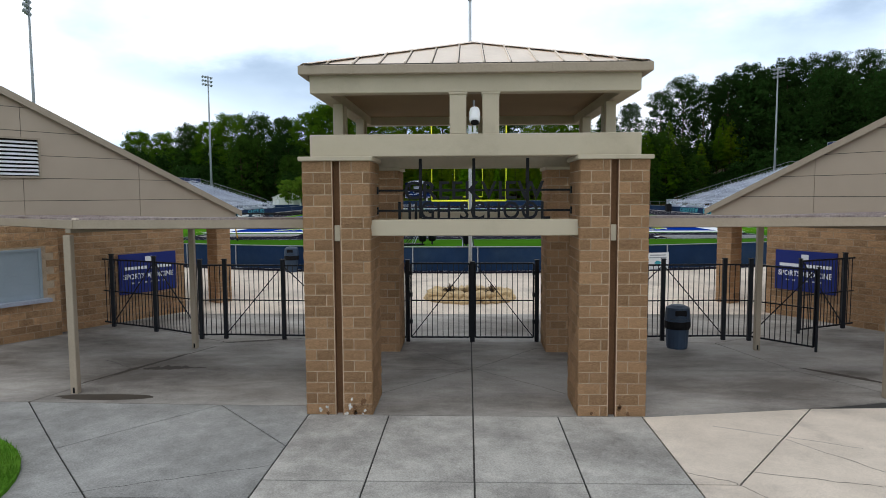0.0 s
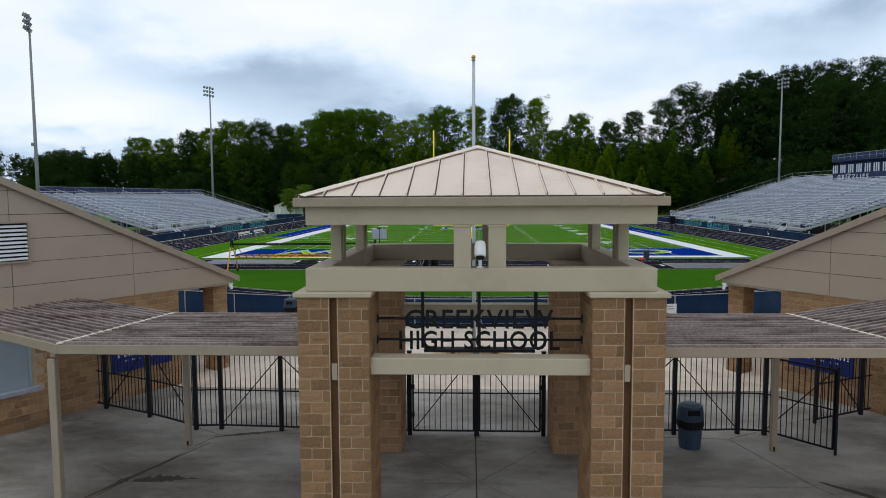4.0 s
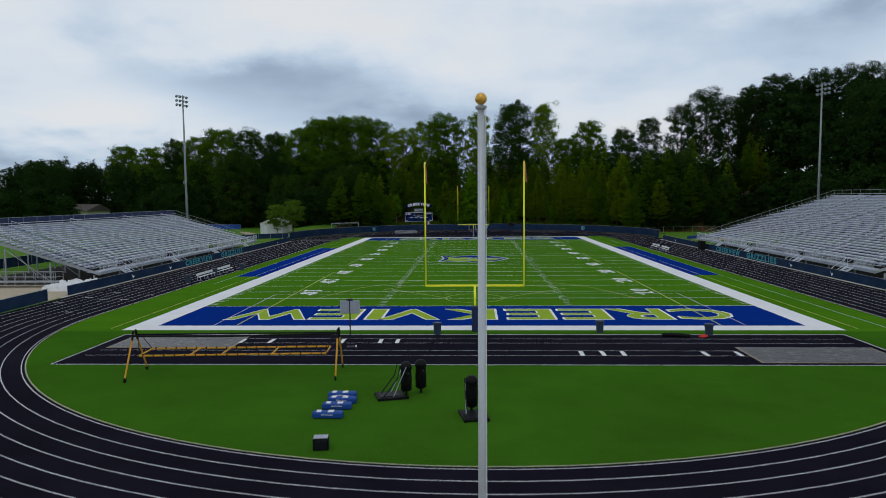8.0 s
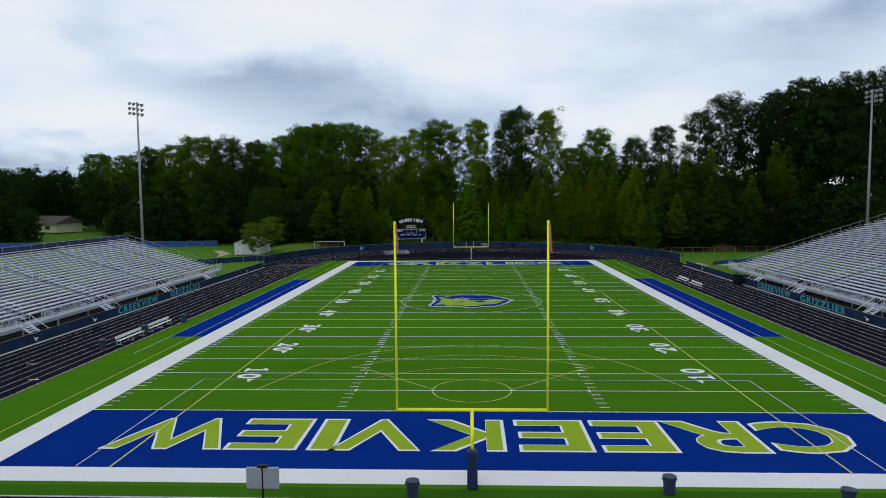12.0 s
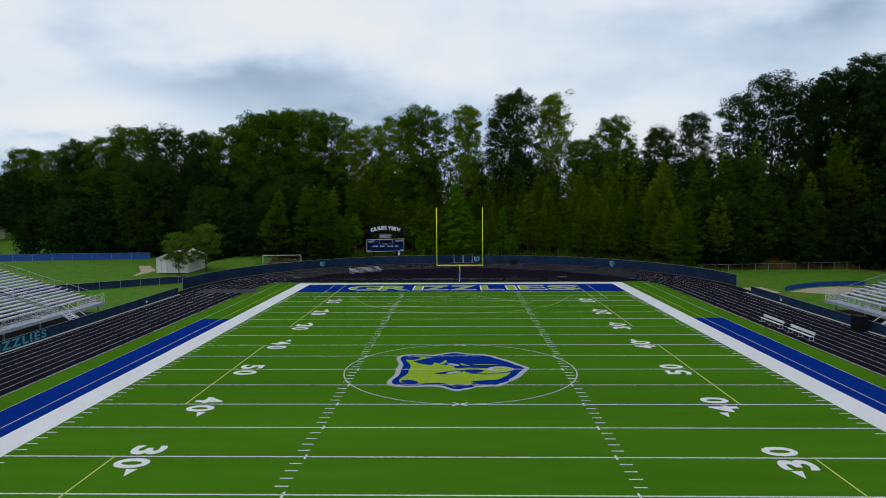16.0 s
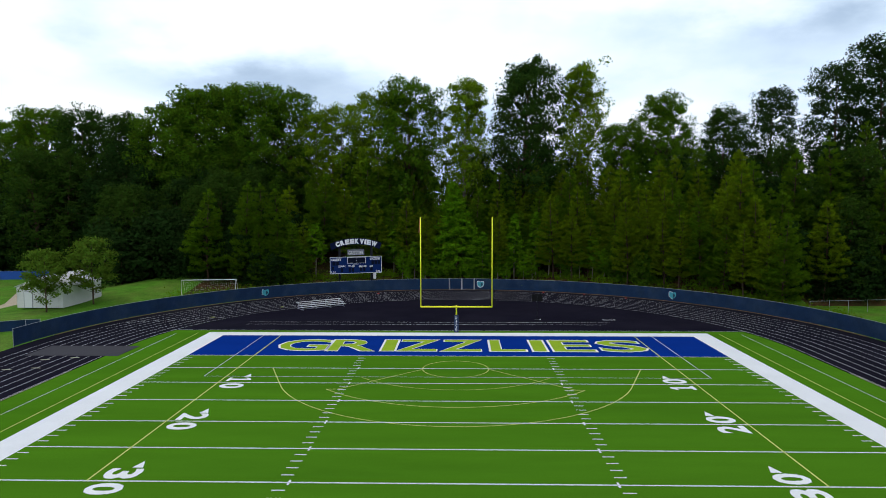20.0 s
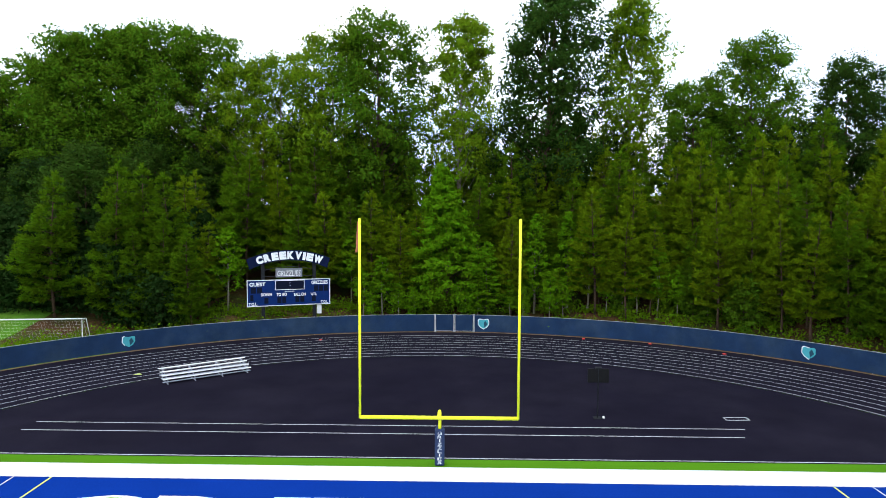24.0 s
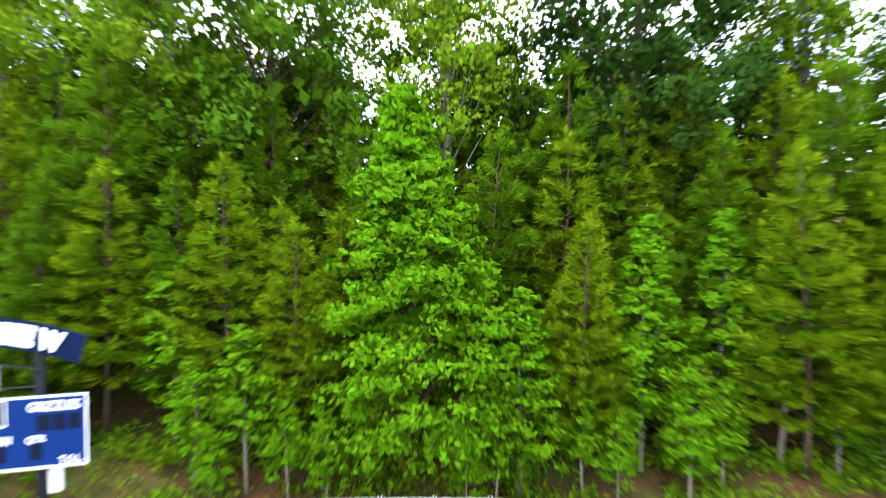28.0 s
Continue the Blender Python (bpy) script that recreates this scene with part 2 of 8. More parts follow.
M = dict(
    concrete=make_mat("concrete", (0.43, 0.41, 0.375), 0.9, var=0.26, scale=1.4, fine=45, bump=0.003, stain=(0.265, 0.25, 0.23), stain_scale=0.6, stain_at=0.53, spec=0.1, edge=0.1),
    concrete_grey=make_mat("concrete_grey", (0.33, 0.325, 0.31), 0.9, var=0.24, scale=1.3, fine=45, bump=0.003, stain=(0.215, 0.21, 0.20), stain_scale=0.55, stain_at=0.5, spec=0.1, edge=0.1),
    concrete_dark=make_mat("concrete_dark", (0.38, 0.355, 0.325), 0.85, var=0.2, scale=1.0, fine=45, bump=0.003, stain=(0.17, 0.152, 0.135), stain_scale=0.32, stain_at=0.5, spec=0.15, stretch=(0.7, 1.3, 1.0)),
    concrete_tan=make_mat("concrete_tan", (0.66, 0.57, 0.475), 0.9, var=0.16, scale=0.9, fine=60, bump=0.003, stain=(0.50, 0.43, 0.365), stain_scale=0.5, spec=0.1, edge=0.06),
    dirt=make_mat("dirt", (0.20, 0.125, 0.07), 0.95, var=0.35, scale=1.5, fine=20, bump=0.01, stain=(0.10, 0.09, 0.035), stain_scale=0.8, spec=0.05),
    ground_shaded=make_mat("ground_shaded", (0.05, 0.046, 0.042), 0.95, var=0.3, scale=1.0, fine=20, bump=0.01, spec=0.05),
    joint=make_mat("joint", (0.05, 0.048, 0.045), 0.9),
    rust_patch=make_mat("rust_patch", (0.062, 0.05, 0.038), 0.7, var=0.2, scale=2),
    turf=make_mat("turf", (0.071, 0.196, 0.010), 0.8, var=0.10, scale=0.25, fine=12, bump=0.006, stain=(0.060, 0.168, 0.009), stain_scale=0.06, stain_at=0.5, spec=0.0, stretch=(0.35, 1.6, 1.0)),
    turf_d=make_mat("turf_d", (0.046, 0.138, 0.010), 0.85, var=0.12, scale=0.25, fine=12, bump=0.006, stain=(0.039, 0.115, 0.009), stain_scale=0.1, stain_at=0.5, spec=0.0),
    lawn=make_mat("lawn", (0.080, 0.205, 0.016), 0.9, var=0.3, scale=0.5, fine=6, bump=0.02, stain=(0.125, 0.185, 0.03), stain_scale=0.12, stain_at=0.56, spec=0.05),
    slope=make_mat("slope", (0.085, 0.042, 0.020), 0.95, var=0.4, scale=0.8, fine=6, bump=0.03, stain=(0.045, 0.065, 0.014), stain_scale=0.35, stain_at=0.5, spec=0.05),
    track=make_mat("track", (0.0098, 0.0088, 0.0165), 0.95, var=0.2, scale=0.3, fine=70, bump=0.002, stain=(0.0135, 0.0122, 0.021), stain_scale=0.12, stain_at=0.52, spec=0.01),
    white=make_mat("white", (0.80, 0.81, 0.83), 0.75, var=0.06, scale=0.5, fine=12, spec=0.15),
    border_white=make_mat("border_white", (0.80, 0.81, 0.84), 0.8, var=0.06, scale=0.3, fine=14, spec=0.1),
    lane_white=make_mat("lane_white", (0.56, 0.56, 0.60), 0.8, var=0.2, scale=0.7, fine=9),
    kerb_cream=make_mat("kerb_cream", (0.42, 0.42, 0.28), 0.8, var=0.2, scale=0.7, fine=9),
    blue=make_mat("blue", (0.005, 0.030, 0.23), 0.85, var=0.08, scale=0.3, fine=10, spec=0.0),
    lime=make_mat("lime", (0.28, 0.42, 0.02), 0.8, var=0.08, scale=0.4, fine=10, spec=0.1),
    soccer_yellow=make_mat("soccer_yellow", (0.55, 0.60, 0.16), 0.8, var=0.1, spec=0.1),
    silver=make_mat("silver", (0.42, 0.44, 0.50), 0.8, var=0.06, spec=0.1),
    post_yellow=make_mat("post_yellow", (0.98, 0.98, 0.03), 0.4, var=0.05, scale=1, fine=20),
    amber=make_mat("amber", (0.68, 0.33, 0.02), 0.5, var=0.12, scale=3, fine=25),
    block=make_mat("block", (0.47, 0.285, 0.155), 0.95, var=0.3, scale=7, fine=40, bump=0.035, island=0.32, spec=0.08),
    block_joined=make_mat("block_joined", (0.47, 0.285, 0.155), 0.95, var=0.3, scale=7, fine=40, bump=0.035, island=-0.32, spec=0.08),
    mortar=make_mat("mortar", (0.54, 0.41, 0.285), 0.95, var=0.25, scale=4, fine=60, bump=0.004),
    crust=make_mat("crust", (0.58, 0.54, 0.49), 0.95, var=0.3, scale=9, fine=60),
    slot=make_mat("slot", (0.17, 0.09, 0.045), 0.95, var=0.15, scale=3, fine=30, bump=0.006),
    stucco=make_mat("stucco", (0.47, 0.41, 0.305), 0.85, var=0.05, scale=1.5, fine=90, bump=0.002, stain=(0.39, 0.34, 0.25), stain_scale=0.9, stain_at=0.62),
    panel=make_mat("panel", (0.41, 0.335, 0.26), 0.85, var=0.04, scale=1.0, fine=80, bump=0.001, island=0.12),
    trim=make_mat("trim", (0.34, 0.28, 0.21), 0.6, var=0.07, scale=2, fine=30),
    roof=make_mat("roof", (0.82, 0.70, 0.585), 0.5, var=0.05, scale=0.8, fine=20, stain=(0.71, 0.60, 0.50), stain_scale=0.7, stain_at=0.6),
    strip_dark=make_mat("strip_dark", (0.09, 0.075, 0.065), 0.9, var=0.3, scale=6, fine=40),
    canopy=make_mat("canopy", (0.075, 0.050, 0.045), 0.75, var=0.3, scale=2.2, fine=18, stain=(0.15, 0.115, 0.105), stain_scale=1.6, stain_at=0.58, spec=0.15, stretch=(0.22, 1.0, 1.0), edge=0.06),
    rib=make_mat("rib", (0.30, 0.245, 0.23), 0.65, var=0.35, scale=2.5, fine=20, stain=(0.13, 0.09, 0.082), stain_scale=1.4, stain_at=0.54, spec=0.15, stretch=(0.3, 1.0, 1.0), edge=0.06),
    soffit=make_mat("soffit", (0.29, 0.20, 0.115), 0.85, var=0.06, scale=1),
    steel=make_mat("steel", (0.007, 0.008, 0.012), 0.5, var=0.2, scale=4, fine=50, spec=0.25),
    navy=make_mat("navy", (0.015, 0.03, 0.09), 0.6, var=0.16, scale=0.8, fine=30, bump=0.001),
    navy_mesh=make_mat("navy_mesh", (0.0125, 0.031, 0.078), 0.85, var=0.22, scale=0.6, fine=60, bump=0.002, stain=(0.024, 0.046, 0.086), stain_scale=0.35, stain_at=0.55, spec=0.1),
    sign_blue=make_mat("sign_blue", (0.008, 0.02, 0.16), 0.5, var=0.04, scale=1),
    navy_trim=make_mat("navy_trim", (0.003, 0.006, 0.02), 0.7, var=0.1, spec=0.1),
    alu=make_mat("alu", (0.74, 0.78, 0.86), 0.5, metal=0.1, var=0.1, scale=1.2, fine=20),
    alu_dark=make_mat("alu_dark", (0.39, 0.42, 0.50), 0.55, metal=0.2, var=0.15, scale=1.2, fine=20),
    galv=make_mat("galv", (0.33, 0.35, 0.37), 0.55, metal=0.2, var=0.12, scale=1.5, fine=25),
    pole=make_mat("pole", (0.50, 0.53, 0.56), 0.45, metal=0.3, var=0.06, scale=1, fine=20),
    lamp_pole=make_mat("lamp_pole", (0.28, 0.30, 0.31), 0.55, metal=0.3, var=0.1, scale=1, fine=20),
    gold=make_mat("gold", (0.75, 0.42, 0.08), 0.35, metal=0.6, var=0.1, scale=6),
    plastic_white=make_mat("plastic_white", (0.75, 0.76, 0.77), 0.4, var=0.04, scale=2),
    plastic_black=make_mat("plastic_black", (0.006, 0.006, 0.007), 0.6, var=0.2, scale=5, spec=0.15),
    plastic_navy=make_mat("plastic_navy", (0.03, 0.05, 0.085), 0.5, var=0.15, scale=3),
    # the pale second colour paints highlights onto the tarpaulin's folds
    tarp=make_mat("tarp", (0.045, 0.045, 0.052), 0.3, var=0.35, scale=2.5, fine=9, bump=0.06, stain=(0.24, 0.24, 0.25), stain_scale=2.6, stain_at=0.60, spec=0.6, stretch=(0.6, 1.5, 1.0), edge=0.05),
    sand=make_mat("sand", (0.45, 0.38, 0.28), 0.95, var=0.15, scale=0.8, fine=20),
    rock=make_mat("rock", (0.46, 0.34, 0.19), 0.9, var=0.3, scale=3, fine=20, bump=0.02, island=-0.5),
    red=make_mat("red", (0.55, 0.03, 0.02), 0.6, var=0.1),
    faded_red=make_mat("faded_red", (0.45, 0.16, 0.13), 0.8, var=0.15),
    shed_white=make_mat("shed_white", (0.70, 0.70, 0.69), 0.6, var=0.08, scale=1, fine=20),
    house_wall=make_mat("house_wall", (0.66, 0.62, 0.46), 0.8, var=0.05),
    shingle=make_mat("shingle", (0.10, 0.085, 0.08), 0.9, var=0.2, scale=2, fine=15),
    window=make_mat("window", (0.04, 0.05, 0.06), 0.15, var=0.05, spec=0.5),
    shutter=make_mat("shutter", (0.34, 0.40, 0.45), 0.5, var=0.05, scale=2),
    turquoise=make_mat("turquoise", (0.06, 0.34, 0.40), 0.6, var=0.08, scale=2),
    teal=make_mat("teal", (0.01, 0.06, 0.10), 0.6, var=0.08, scale=2),
    arch_navy=make_mat("arch_navy", (0.002, 0.007, 0.035), 0.7, var=0.1, spec=0.1),
    board_blue=make_mat("board_blue", (0.003, 0.020, 0.115), 0.7, var=0.06, scale=1, spec=0.1),
    sign_grey=make_mat("sign_grey", (0.16, 0.17, 0.20), 0.5, var=0.08, scale=2),
    pad_blue=make_mat("pad_blue", (0.012, 0.07, 0.33), 0.6, var=0.1, scale=1),
    mat_grey=make_mat("mat_grey", (0.034, 0.032, 0.042), 0.8, var=0.12, scale=1),
    bark=make_mat("bark", (0.085, 0.055, 0.038), 0.95, var=0.3, scale=2, fine=14, bump=0.02, spec=0.05),
    bark_pale=make_mat("bark_pale", (0.20, 0.17, 0.13), 0.95, var=0.3, scale=2, fine=14, bump=0.01),
    leaf_oak=leaf_mat("leaf_oak", (0.083, 0.168, 0.008)),
    leaf_poplar=leaf_mat("leaf_poplar", (0.155, 0.256, 0.009)),
    leaf_dark=leaf_mat("leaf_dark", (0.036, 0.08, 0.011)),
    leaf_pine=leaf_mat("leaf_pine", (0.094, 0.186, 0.005), island=-0.2),
    leaf_pine_y=leaf_mat("leaf_pine_y", (0.158, 0.246, 0.005), island=-0.2),
    leaf_gum=leaf_mat("leaf_gum", (0.118, 0.266, 0.005), hue=0.015, var=0.2),
    leaf_shrub=leaf_mat("leaf_shrub", (0.118, 0.215, 0.006)),
    leaf_yard=leaf_mat("leaf_yard", (0.125, 0.215, 0.02)),
    # hardwood leaf colour darkened to carry the shade of the woods
    leaf_shaded=leaf_mat("leaf_shaded", (0.024, 0.056, 0.011)),
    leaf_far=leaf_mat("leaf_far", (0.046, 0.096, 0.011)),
)


# ---- mesh helpers ----
class Mesh:
    """Gathers faces of one part."""

    def __init__(self):
        self.v, self.f = [], []

    def add(self, vs, fs):
        k = len(self.v)
        self.v += [tuple(p) for p in vs]
        self.f += [tuple(i + k for i in f) for f in fs]
        return self

    def box(self, x0, x1, y0, y1, z0, z1, m=None):
        vs = [Vector((x, y, z)) for x in (x0, x1) for y in (y0, y1) for z in (z0, z1)]
        if m is not None:
            vs = [m @ p for p in vs]
        return self.add(vs, [(0, 1, 3, 2), (4, 6, 7, 5), (0, 4, 5, 1), (2, 3, 7, 6), (0, 2, 6, 4), (1, 5, 7, 3)])

    def cbox(self, x0, x1, y0, y1, z0, z1, c=0.01, m=None):
        """A box with all edges chamfered by c."""
        X, Y, Z = (x0, x1), (y0, y1), (z0, z1)
        vs, idx = [], {}
        for i in (0, 1):
            for j in (0, 1):
                for k in (0, 1):
                    sx, sy, sz = (1, -1)[i], (1, -1)[j], (1, -1)[k]
                    for a in range(3):
                        p = [X[i] + sx * c, Y[j] + sy * c, Z[k] + sz * c]
                        p[a] = (X[i], Y[j], Z[k])[a]
                        idx[i, j, k, a] = len(vs)
                        vs.append(Vector(p))
        fs = []
        for a in range(3):
            b, d = [q for q in range(3) if q != a]
            for s in (0, 1):
                quad = []
                for u, w in ((0, 0), (1, 0), (1, 1), (0, 1)):
                    key = [0, 0, 0]
                    key[a], key[b], key[d] = s, u, w
                    quad.append(idx[(*key, a)])
                fs.append(tuple(quad))
            for u in (0, 1):
                for w in (0, 1):
                    k0, k1 = [0, 0, 0], [0, 0, 0]
                    k0[b] = k1[b] = u
                    k0[d] = k1[d] = w
                    k1[a] = 1
                    fs.append((idx[(*k0, b)], idx[(*k1, b)], idx[(*k1, d)], idx[(*k0, d)]))
        for i in (0, 1):
            for j in (0, 1):
                for k in (0, 1):
                    fs.append(tuple(idx[i, j, k, a] for a in range(3)))
        if m is not None:
            vs = [m @ p for p in vs]
        return self.add(vs, fs)

    def tube(self, pts, r, n=6, cap=True, r1=None):
        """A round bar along points; r may taper to r1."""
        pts = [Vector(p) for p in pts]
        rings = []
        for i, p in enumerate(pts):
            d = (pts[min(i + 1, len(pts) - 1)] - pts[max(i - 1, 0)]).normalized()
            a = d.cross(Vector((0, 0, 1)) if abs(d.z) < 0.95 else Vector((1, 0, 0))).normalized()
            b = d.cross(a)
            rr = r if r1 is None else r + (r1 - r) * i / (len(pts) - 1)
            rings.append([p + rr * (math.cos(2 * math.pi * k / n) * a + math.sin(2 * math.pi * k / n) * b) for k in range(n)])
        vs = [p for ring in rings for p in ring]
        fs = []
        for i in range(len(pts) - 1):
            for k in range(n):
                fs.append((i * n + k, i * n + (k + 1) % n, (i + 1) * n + (k + 1) % n, (i + 1) * n + k))
        if cap:
            fs += [tuple(reversed(range(n))), tuple((len(pts) - 1) * n + k for k in range(n))]
        return self.add(vs, fs)

    def beam(self, p, q, w, h, up=(0, 0, 1)):
        """A square bar from p to q, w wide and h high."""
        p, q = Vector(p), Vector(q)
        d = (q - p).normalized()
        u = Vector(up)
        s = d.cross(u)
        if s.length < 1e-4:
            s = d.cross(Vector((1, 0, 0)))
        s.normalize()
        u = s.cross(d)
        vs = [o + a * w / 2 * s + b * h / 2 * u for o in (p, q) for a, b in ((-1, -1), (1, -1), (1, 1), (-1, 1))]
        return self.add(vs, [(0, 3, 2, 1), (4, 5, 6, 7), (0, 1, 5, 4), (1, 2, 6, 5), (2, 3, 7, 6), (3, 0, 4, 7)])

    def prism(self, poly, z0, z1, m=None):
        """A flat polygon raised from z0 to z1."""
        n = len(poly)
        vs = [Vector((x, y, z0)) for x, y in poly] + [Vector((x, y, z1)) for x, y in poly]
        if m is not None:
            vs = [m @ p for p in vs]
        fs = [tuple(reversed(range(n))), tuple(range(n, 2 * n))] + [(i, (i + 1) % n, n + (i + 1) % n, n + i) for i in range(n)]
        return self.add(vs, fs)

    def lathe(self, prof, n=16, m=None):
        """Profile of (radius, z) turned round the z axis."""
        vs = [Vector((r * math.cos(2 * math.pi * k / n), r * math.sin(2 * math.pi * k / n), z)) for r, z in prof for k in range(n)]
        if m is not None:
            vs = [m @ p for p in vs]
        fs = [(i * n + k, i * n + (k + 1) % n, (i + 1) * n + (k + 1) % n, (i + 1) * n + k) for i in range(len(prof) - 1) for k in range(n)]
        fs += [tuple(reversed(range(n))), tuple((len(prof) - 1) * n + k for k in range(n))]
        return self.add(vs, fs)

    def data(self, name, mat, smooth=False):
        me = bpy.data.meshes.new(name)
        me.from_pydata(self.v, [], self.f)
        if mat:
            me.materials.append(M[mat] if isinstance(mat, str) else mat)
        if smooth:
            me.polygons.foreach_set("use_smooth", [True] * len(me.polygons))
        me.update()
        return me


def part(name, mesh, mat, parent=None, label="", smooth=False, m=None, kind=""):
    """Links gathered faces as one mesh object under a thing or part."""
    ob = new(name, mesh if isinstance(mesh, bpy.types.Mesh) else mesh.data(name, mat, smooth))
    if parent is not None:
        ob.parent = parent
    if m is not None:
        ob.matrix_basis = m
    return tagged(ob, label=label, kind=kind)


def thing(name, label, category, m=None, group="", kind=""):
    ob = new(name)
    ob.empty_display_size = 0.2
    if m is not None:
        ob.matrix_basis = m
    return tagged(ob, label, category, group, kind)


def text_mesh(name, body, size, mat, depth=0.0, offset=0.0, width=None, height=None, shear=0.0, spacing=1.0):
    """Writing in the built-in font, centred on the origin in x and y, as one mesh."""
    cu = bpy.data.curves.new(name, "FONT")
    cu.body, cu.size, cu.extrude, cu.offset, cu.shear = body, size, depth, offset, shear
    cu.space_character = spacing
    cu.resolution_u = 3
    tmp = bpy.data.objects.new(name, cu)
    scene.collection.objects.link(tmp)
    dg = bpy.context.evaluated_depsgraph_get()
    me = bpy.data.meshes.new_from_object(tmp.evaluated_get(dg))
    bpy.data.objects.remove(tmp)
    bpy.data.curves.remove(cu)
    co = np.empty(len(me.vertices) * 3)
    me.vertices.foreach_get("co", co)
    co = co.reshape(-1, 3)
    lo, hi = co.min(0), co.max(0)
    co[:, :2] -= (lo[:2] + hi[:2]) / 2
    if width:
        co[:, 0] *= width / (hi[0] - lo[0])
    if height:
        co[:, 1] *= height / (hi[1] - lo[1])
    me.vertices.foreach_set("co", co.ravel())
    me.materials.clear()
    me.materials.append(M[mat])
    me.name = name
    me.update()
    return me


def letters(name, me, parent, m, label=""):
    """Each connected letter of a piece of writing as a part of its own."""
    b = bmesh.new()
    b.from_mesh(me)
    b.verts.ensure_lookup_table()
    seen = set()
    for v in list(b.verts):
        if v in seen:
            continue
        todo, island = [v], []
        seen.add(v)
        while todo:
            q = todo.pop()
            island.append(q)
            for e in q.link_edges:
                w = e.other_vert(q)
                if w not in seen:
                    seen.add(w)
                    todo.append(w)
        ids = {q: i for i, q in enumerate(island)}
        one = bpy.data.meshes.new(name)
        fs = {f for q in island for f in q.link_faces}
        one.from_pydata([tuple(q.co) for q in island], [], [[ids[q] for q in f.verts] for f in fs])
        one.materials.append(me.materials[0])
        part(name, one, None, parent, label, m=m)
    b.free()


def arc(cx, cy, r, a0, a1, n):
    return [(cx + r * math.cos(radians(a0 + (a1 - a0) * i / n)), cy + r * math.sin(radians(a0 + (a1 - a0) * i / n))) for i in range(n + 1)]


def band(mesh, inner, outer, z0, z1, closed=False):
    """A flat strip between two lines of equal count, from z0 to z1."""
    n = len(inner)
    vs = [(*p, z) for z in (z0, z1) for line in (inner, outer) for p in line]
    fs = []
    for i in range(n if closed else n - 1):
        j = (i + 1) % n
        a, b = 2 * n, 3 * n
        fs += [(a + i, b + i, b + j, a + j), (j, n + j, n + i, i), (i, a + i, a + j, j), (n + j, b + j, b + i, n + i)]
    mesh.add(vs, fs)


def oval(r, k=48, rn=None, yc=49.0, yn=49.55):
    """The track's oval at the radius r about both bends, counter-clockwise."""
    rn = rn or r
    return arc(0, yc, r, 0, 180, k) + arc(0, -yn, rn, 180, 360, k)


def strip_line(mesh, pts, w, z, h=0.004):
    """A painted line w wide along points on the ground."""
    for a, b in zip(pts, pts[1:]):
        a, b = Vector((*a, 0)), Vector((*b, 0))
        d = (b - a).normalized()
        s = Vector((-d.y, d.x, 0)) * w / 2
        e = d * w * 0.02
        mesh.add([a - s - e + Vector((0, 0, z + h)), b - s + e + Vector((0, 0, z + h)), b + s + e + Vector((0, 0, z + h)), a + s - e + Vector((0, 0, z + h))], [(0, 1, 2, 3)])


# ---- the ground ----
PLAZA = -0.39


def smooth01(a, b, v):
    u = min(1.0, max(0.0, (v - a) / (b - a)))
    return u * u * (3 - 2 * u)


def ground_z(x, y):
    """Height of the land: level stadium, a lower forecourt, a wooded bank beyond the far bend."""
    z = PLAZA * (1 - smooth01(-99.0, -90.5, y)) - 0.08
    r = math.hypot(x, max(0.0, y - 49.0))
    flat = 1.0 - smooth01(34, 44, x) * (1.0 - smooth01(76, 86, y))
    if y > 0:
        z += 1.6 * smooth01(45.2, 48.0, r) * smooth01(-30, -22, x) * smooth01(40, 60, y) * flat
        z += 7.5 * smooth01(46.5, 72, r) * smooth01(-62, -22, x) * smooth01(30, 75, y) * flat
    z += 7.0 * smooth01(76, 97, x) * smooth01(-60, 60, y)
    z += 3.0 * smooth01(90, 200, y) * (1 - smooth01(-60, -20, x))
    return z


def build_ground():
    def axis(lo, hi, step):
        fine = list(np.arange(lo, hi + 0.1, step))
        return [-2500, -1200, -600, -350, -220, -160] + [v for v in fine if v > -159] + [160, 220, 350, 600, 1200, 2500]
    xs, ys = axis(-130, 130, 3.0), axis(-140, 145, 3.0)
    g = Mesh()
    g.v = [(x, y, ground_z(x, y) + 0.02 * noise.noise((x * 0.3, y * 0.3, 0))) for x in xs for y in ys]
    n = len(ys)
    g.f = [(i * n + j, (i + 1) * n + j, (i + 1) * n + j + 1, i * n + j + 1) for i in range(len(xs) - 1) for j in range(n - 1)]
    ob = part("ground", g, "lawn", smooth=True)
    ob.data.materials.append(M["slope"])
    for p in ob.data.polygons:
        c = p.center
        if c.y > 40 and c.x > -40 and (ground_z(c.x, c.y) > 0.15 or -28 < c.x < 40 and math.hypot(c.x, c.y - 49) > 41):
            p.material_index = 1
    tagged(ob, "grass and leaf litter running up to a wooded bank", "ground", kind="structure")


build_ground()

# ---- running track ----
RIN, LANE, YC = 32.05, 1.08, 49.0
track = tagged(part("running_track", Mesh(), "track"), "black rubber eight-lane running track round the field", "running track", kind="structure")
t_m = Mesh()
band(t_m, oval(RIN - 0.15), oval(RIN + 10.5, rn=RIN + 8.85), -0.12, 0.0, closed=True)
track.data = t_m.data("running_track", "track")
for k in range(9):
    ln = Mesh()
    pts = oval(RIN + LANE * k, 64, rn=RIN + 1.01 * k)
    strip_line(ln, pts + pts[:1], 0.055, 0.0)
    part("lane_line", ln, "lane_white", track)
kerb = Mesh()
pts = [p for p in arc(0, -49.55, RIN - 0.21, 180, 360, 64)]
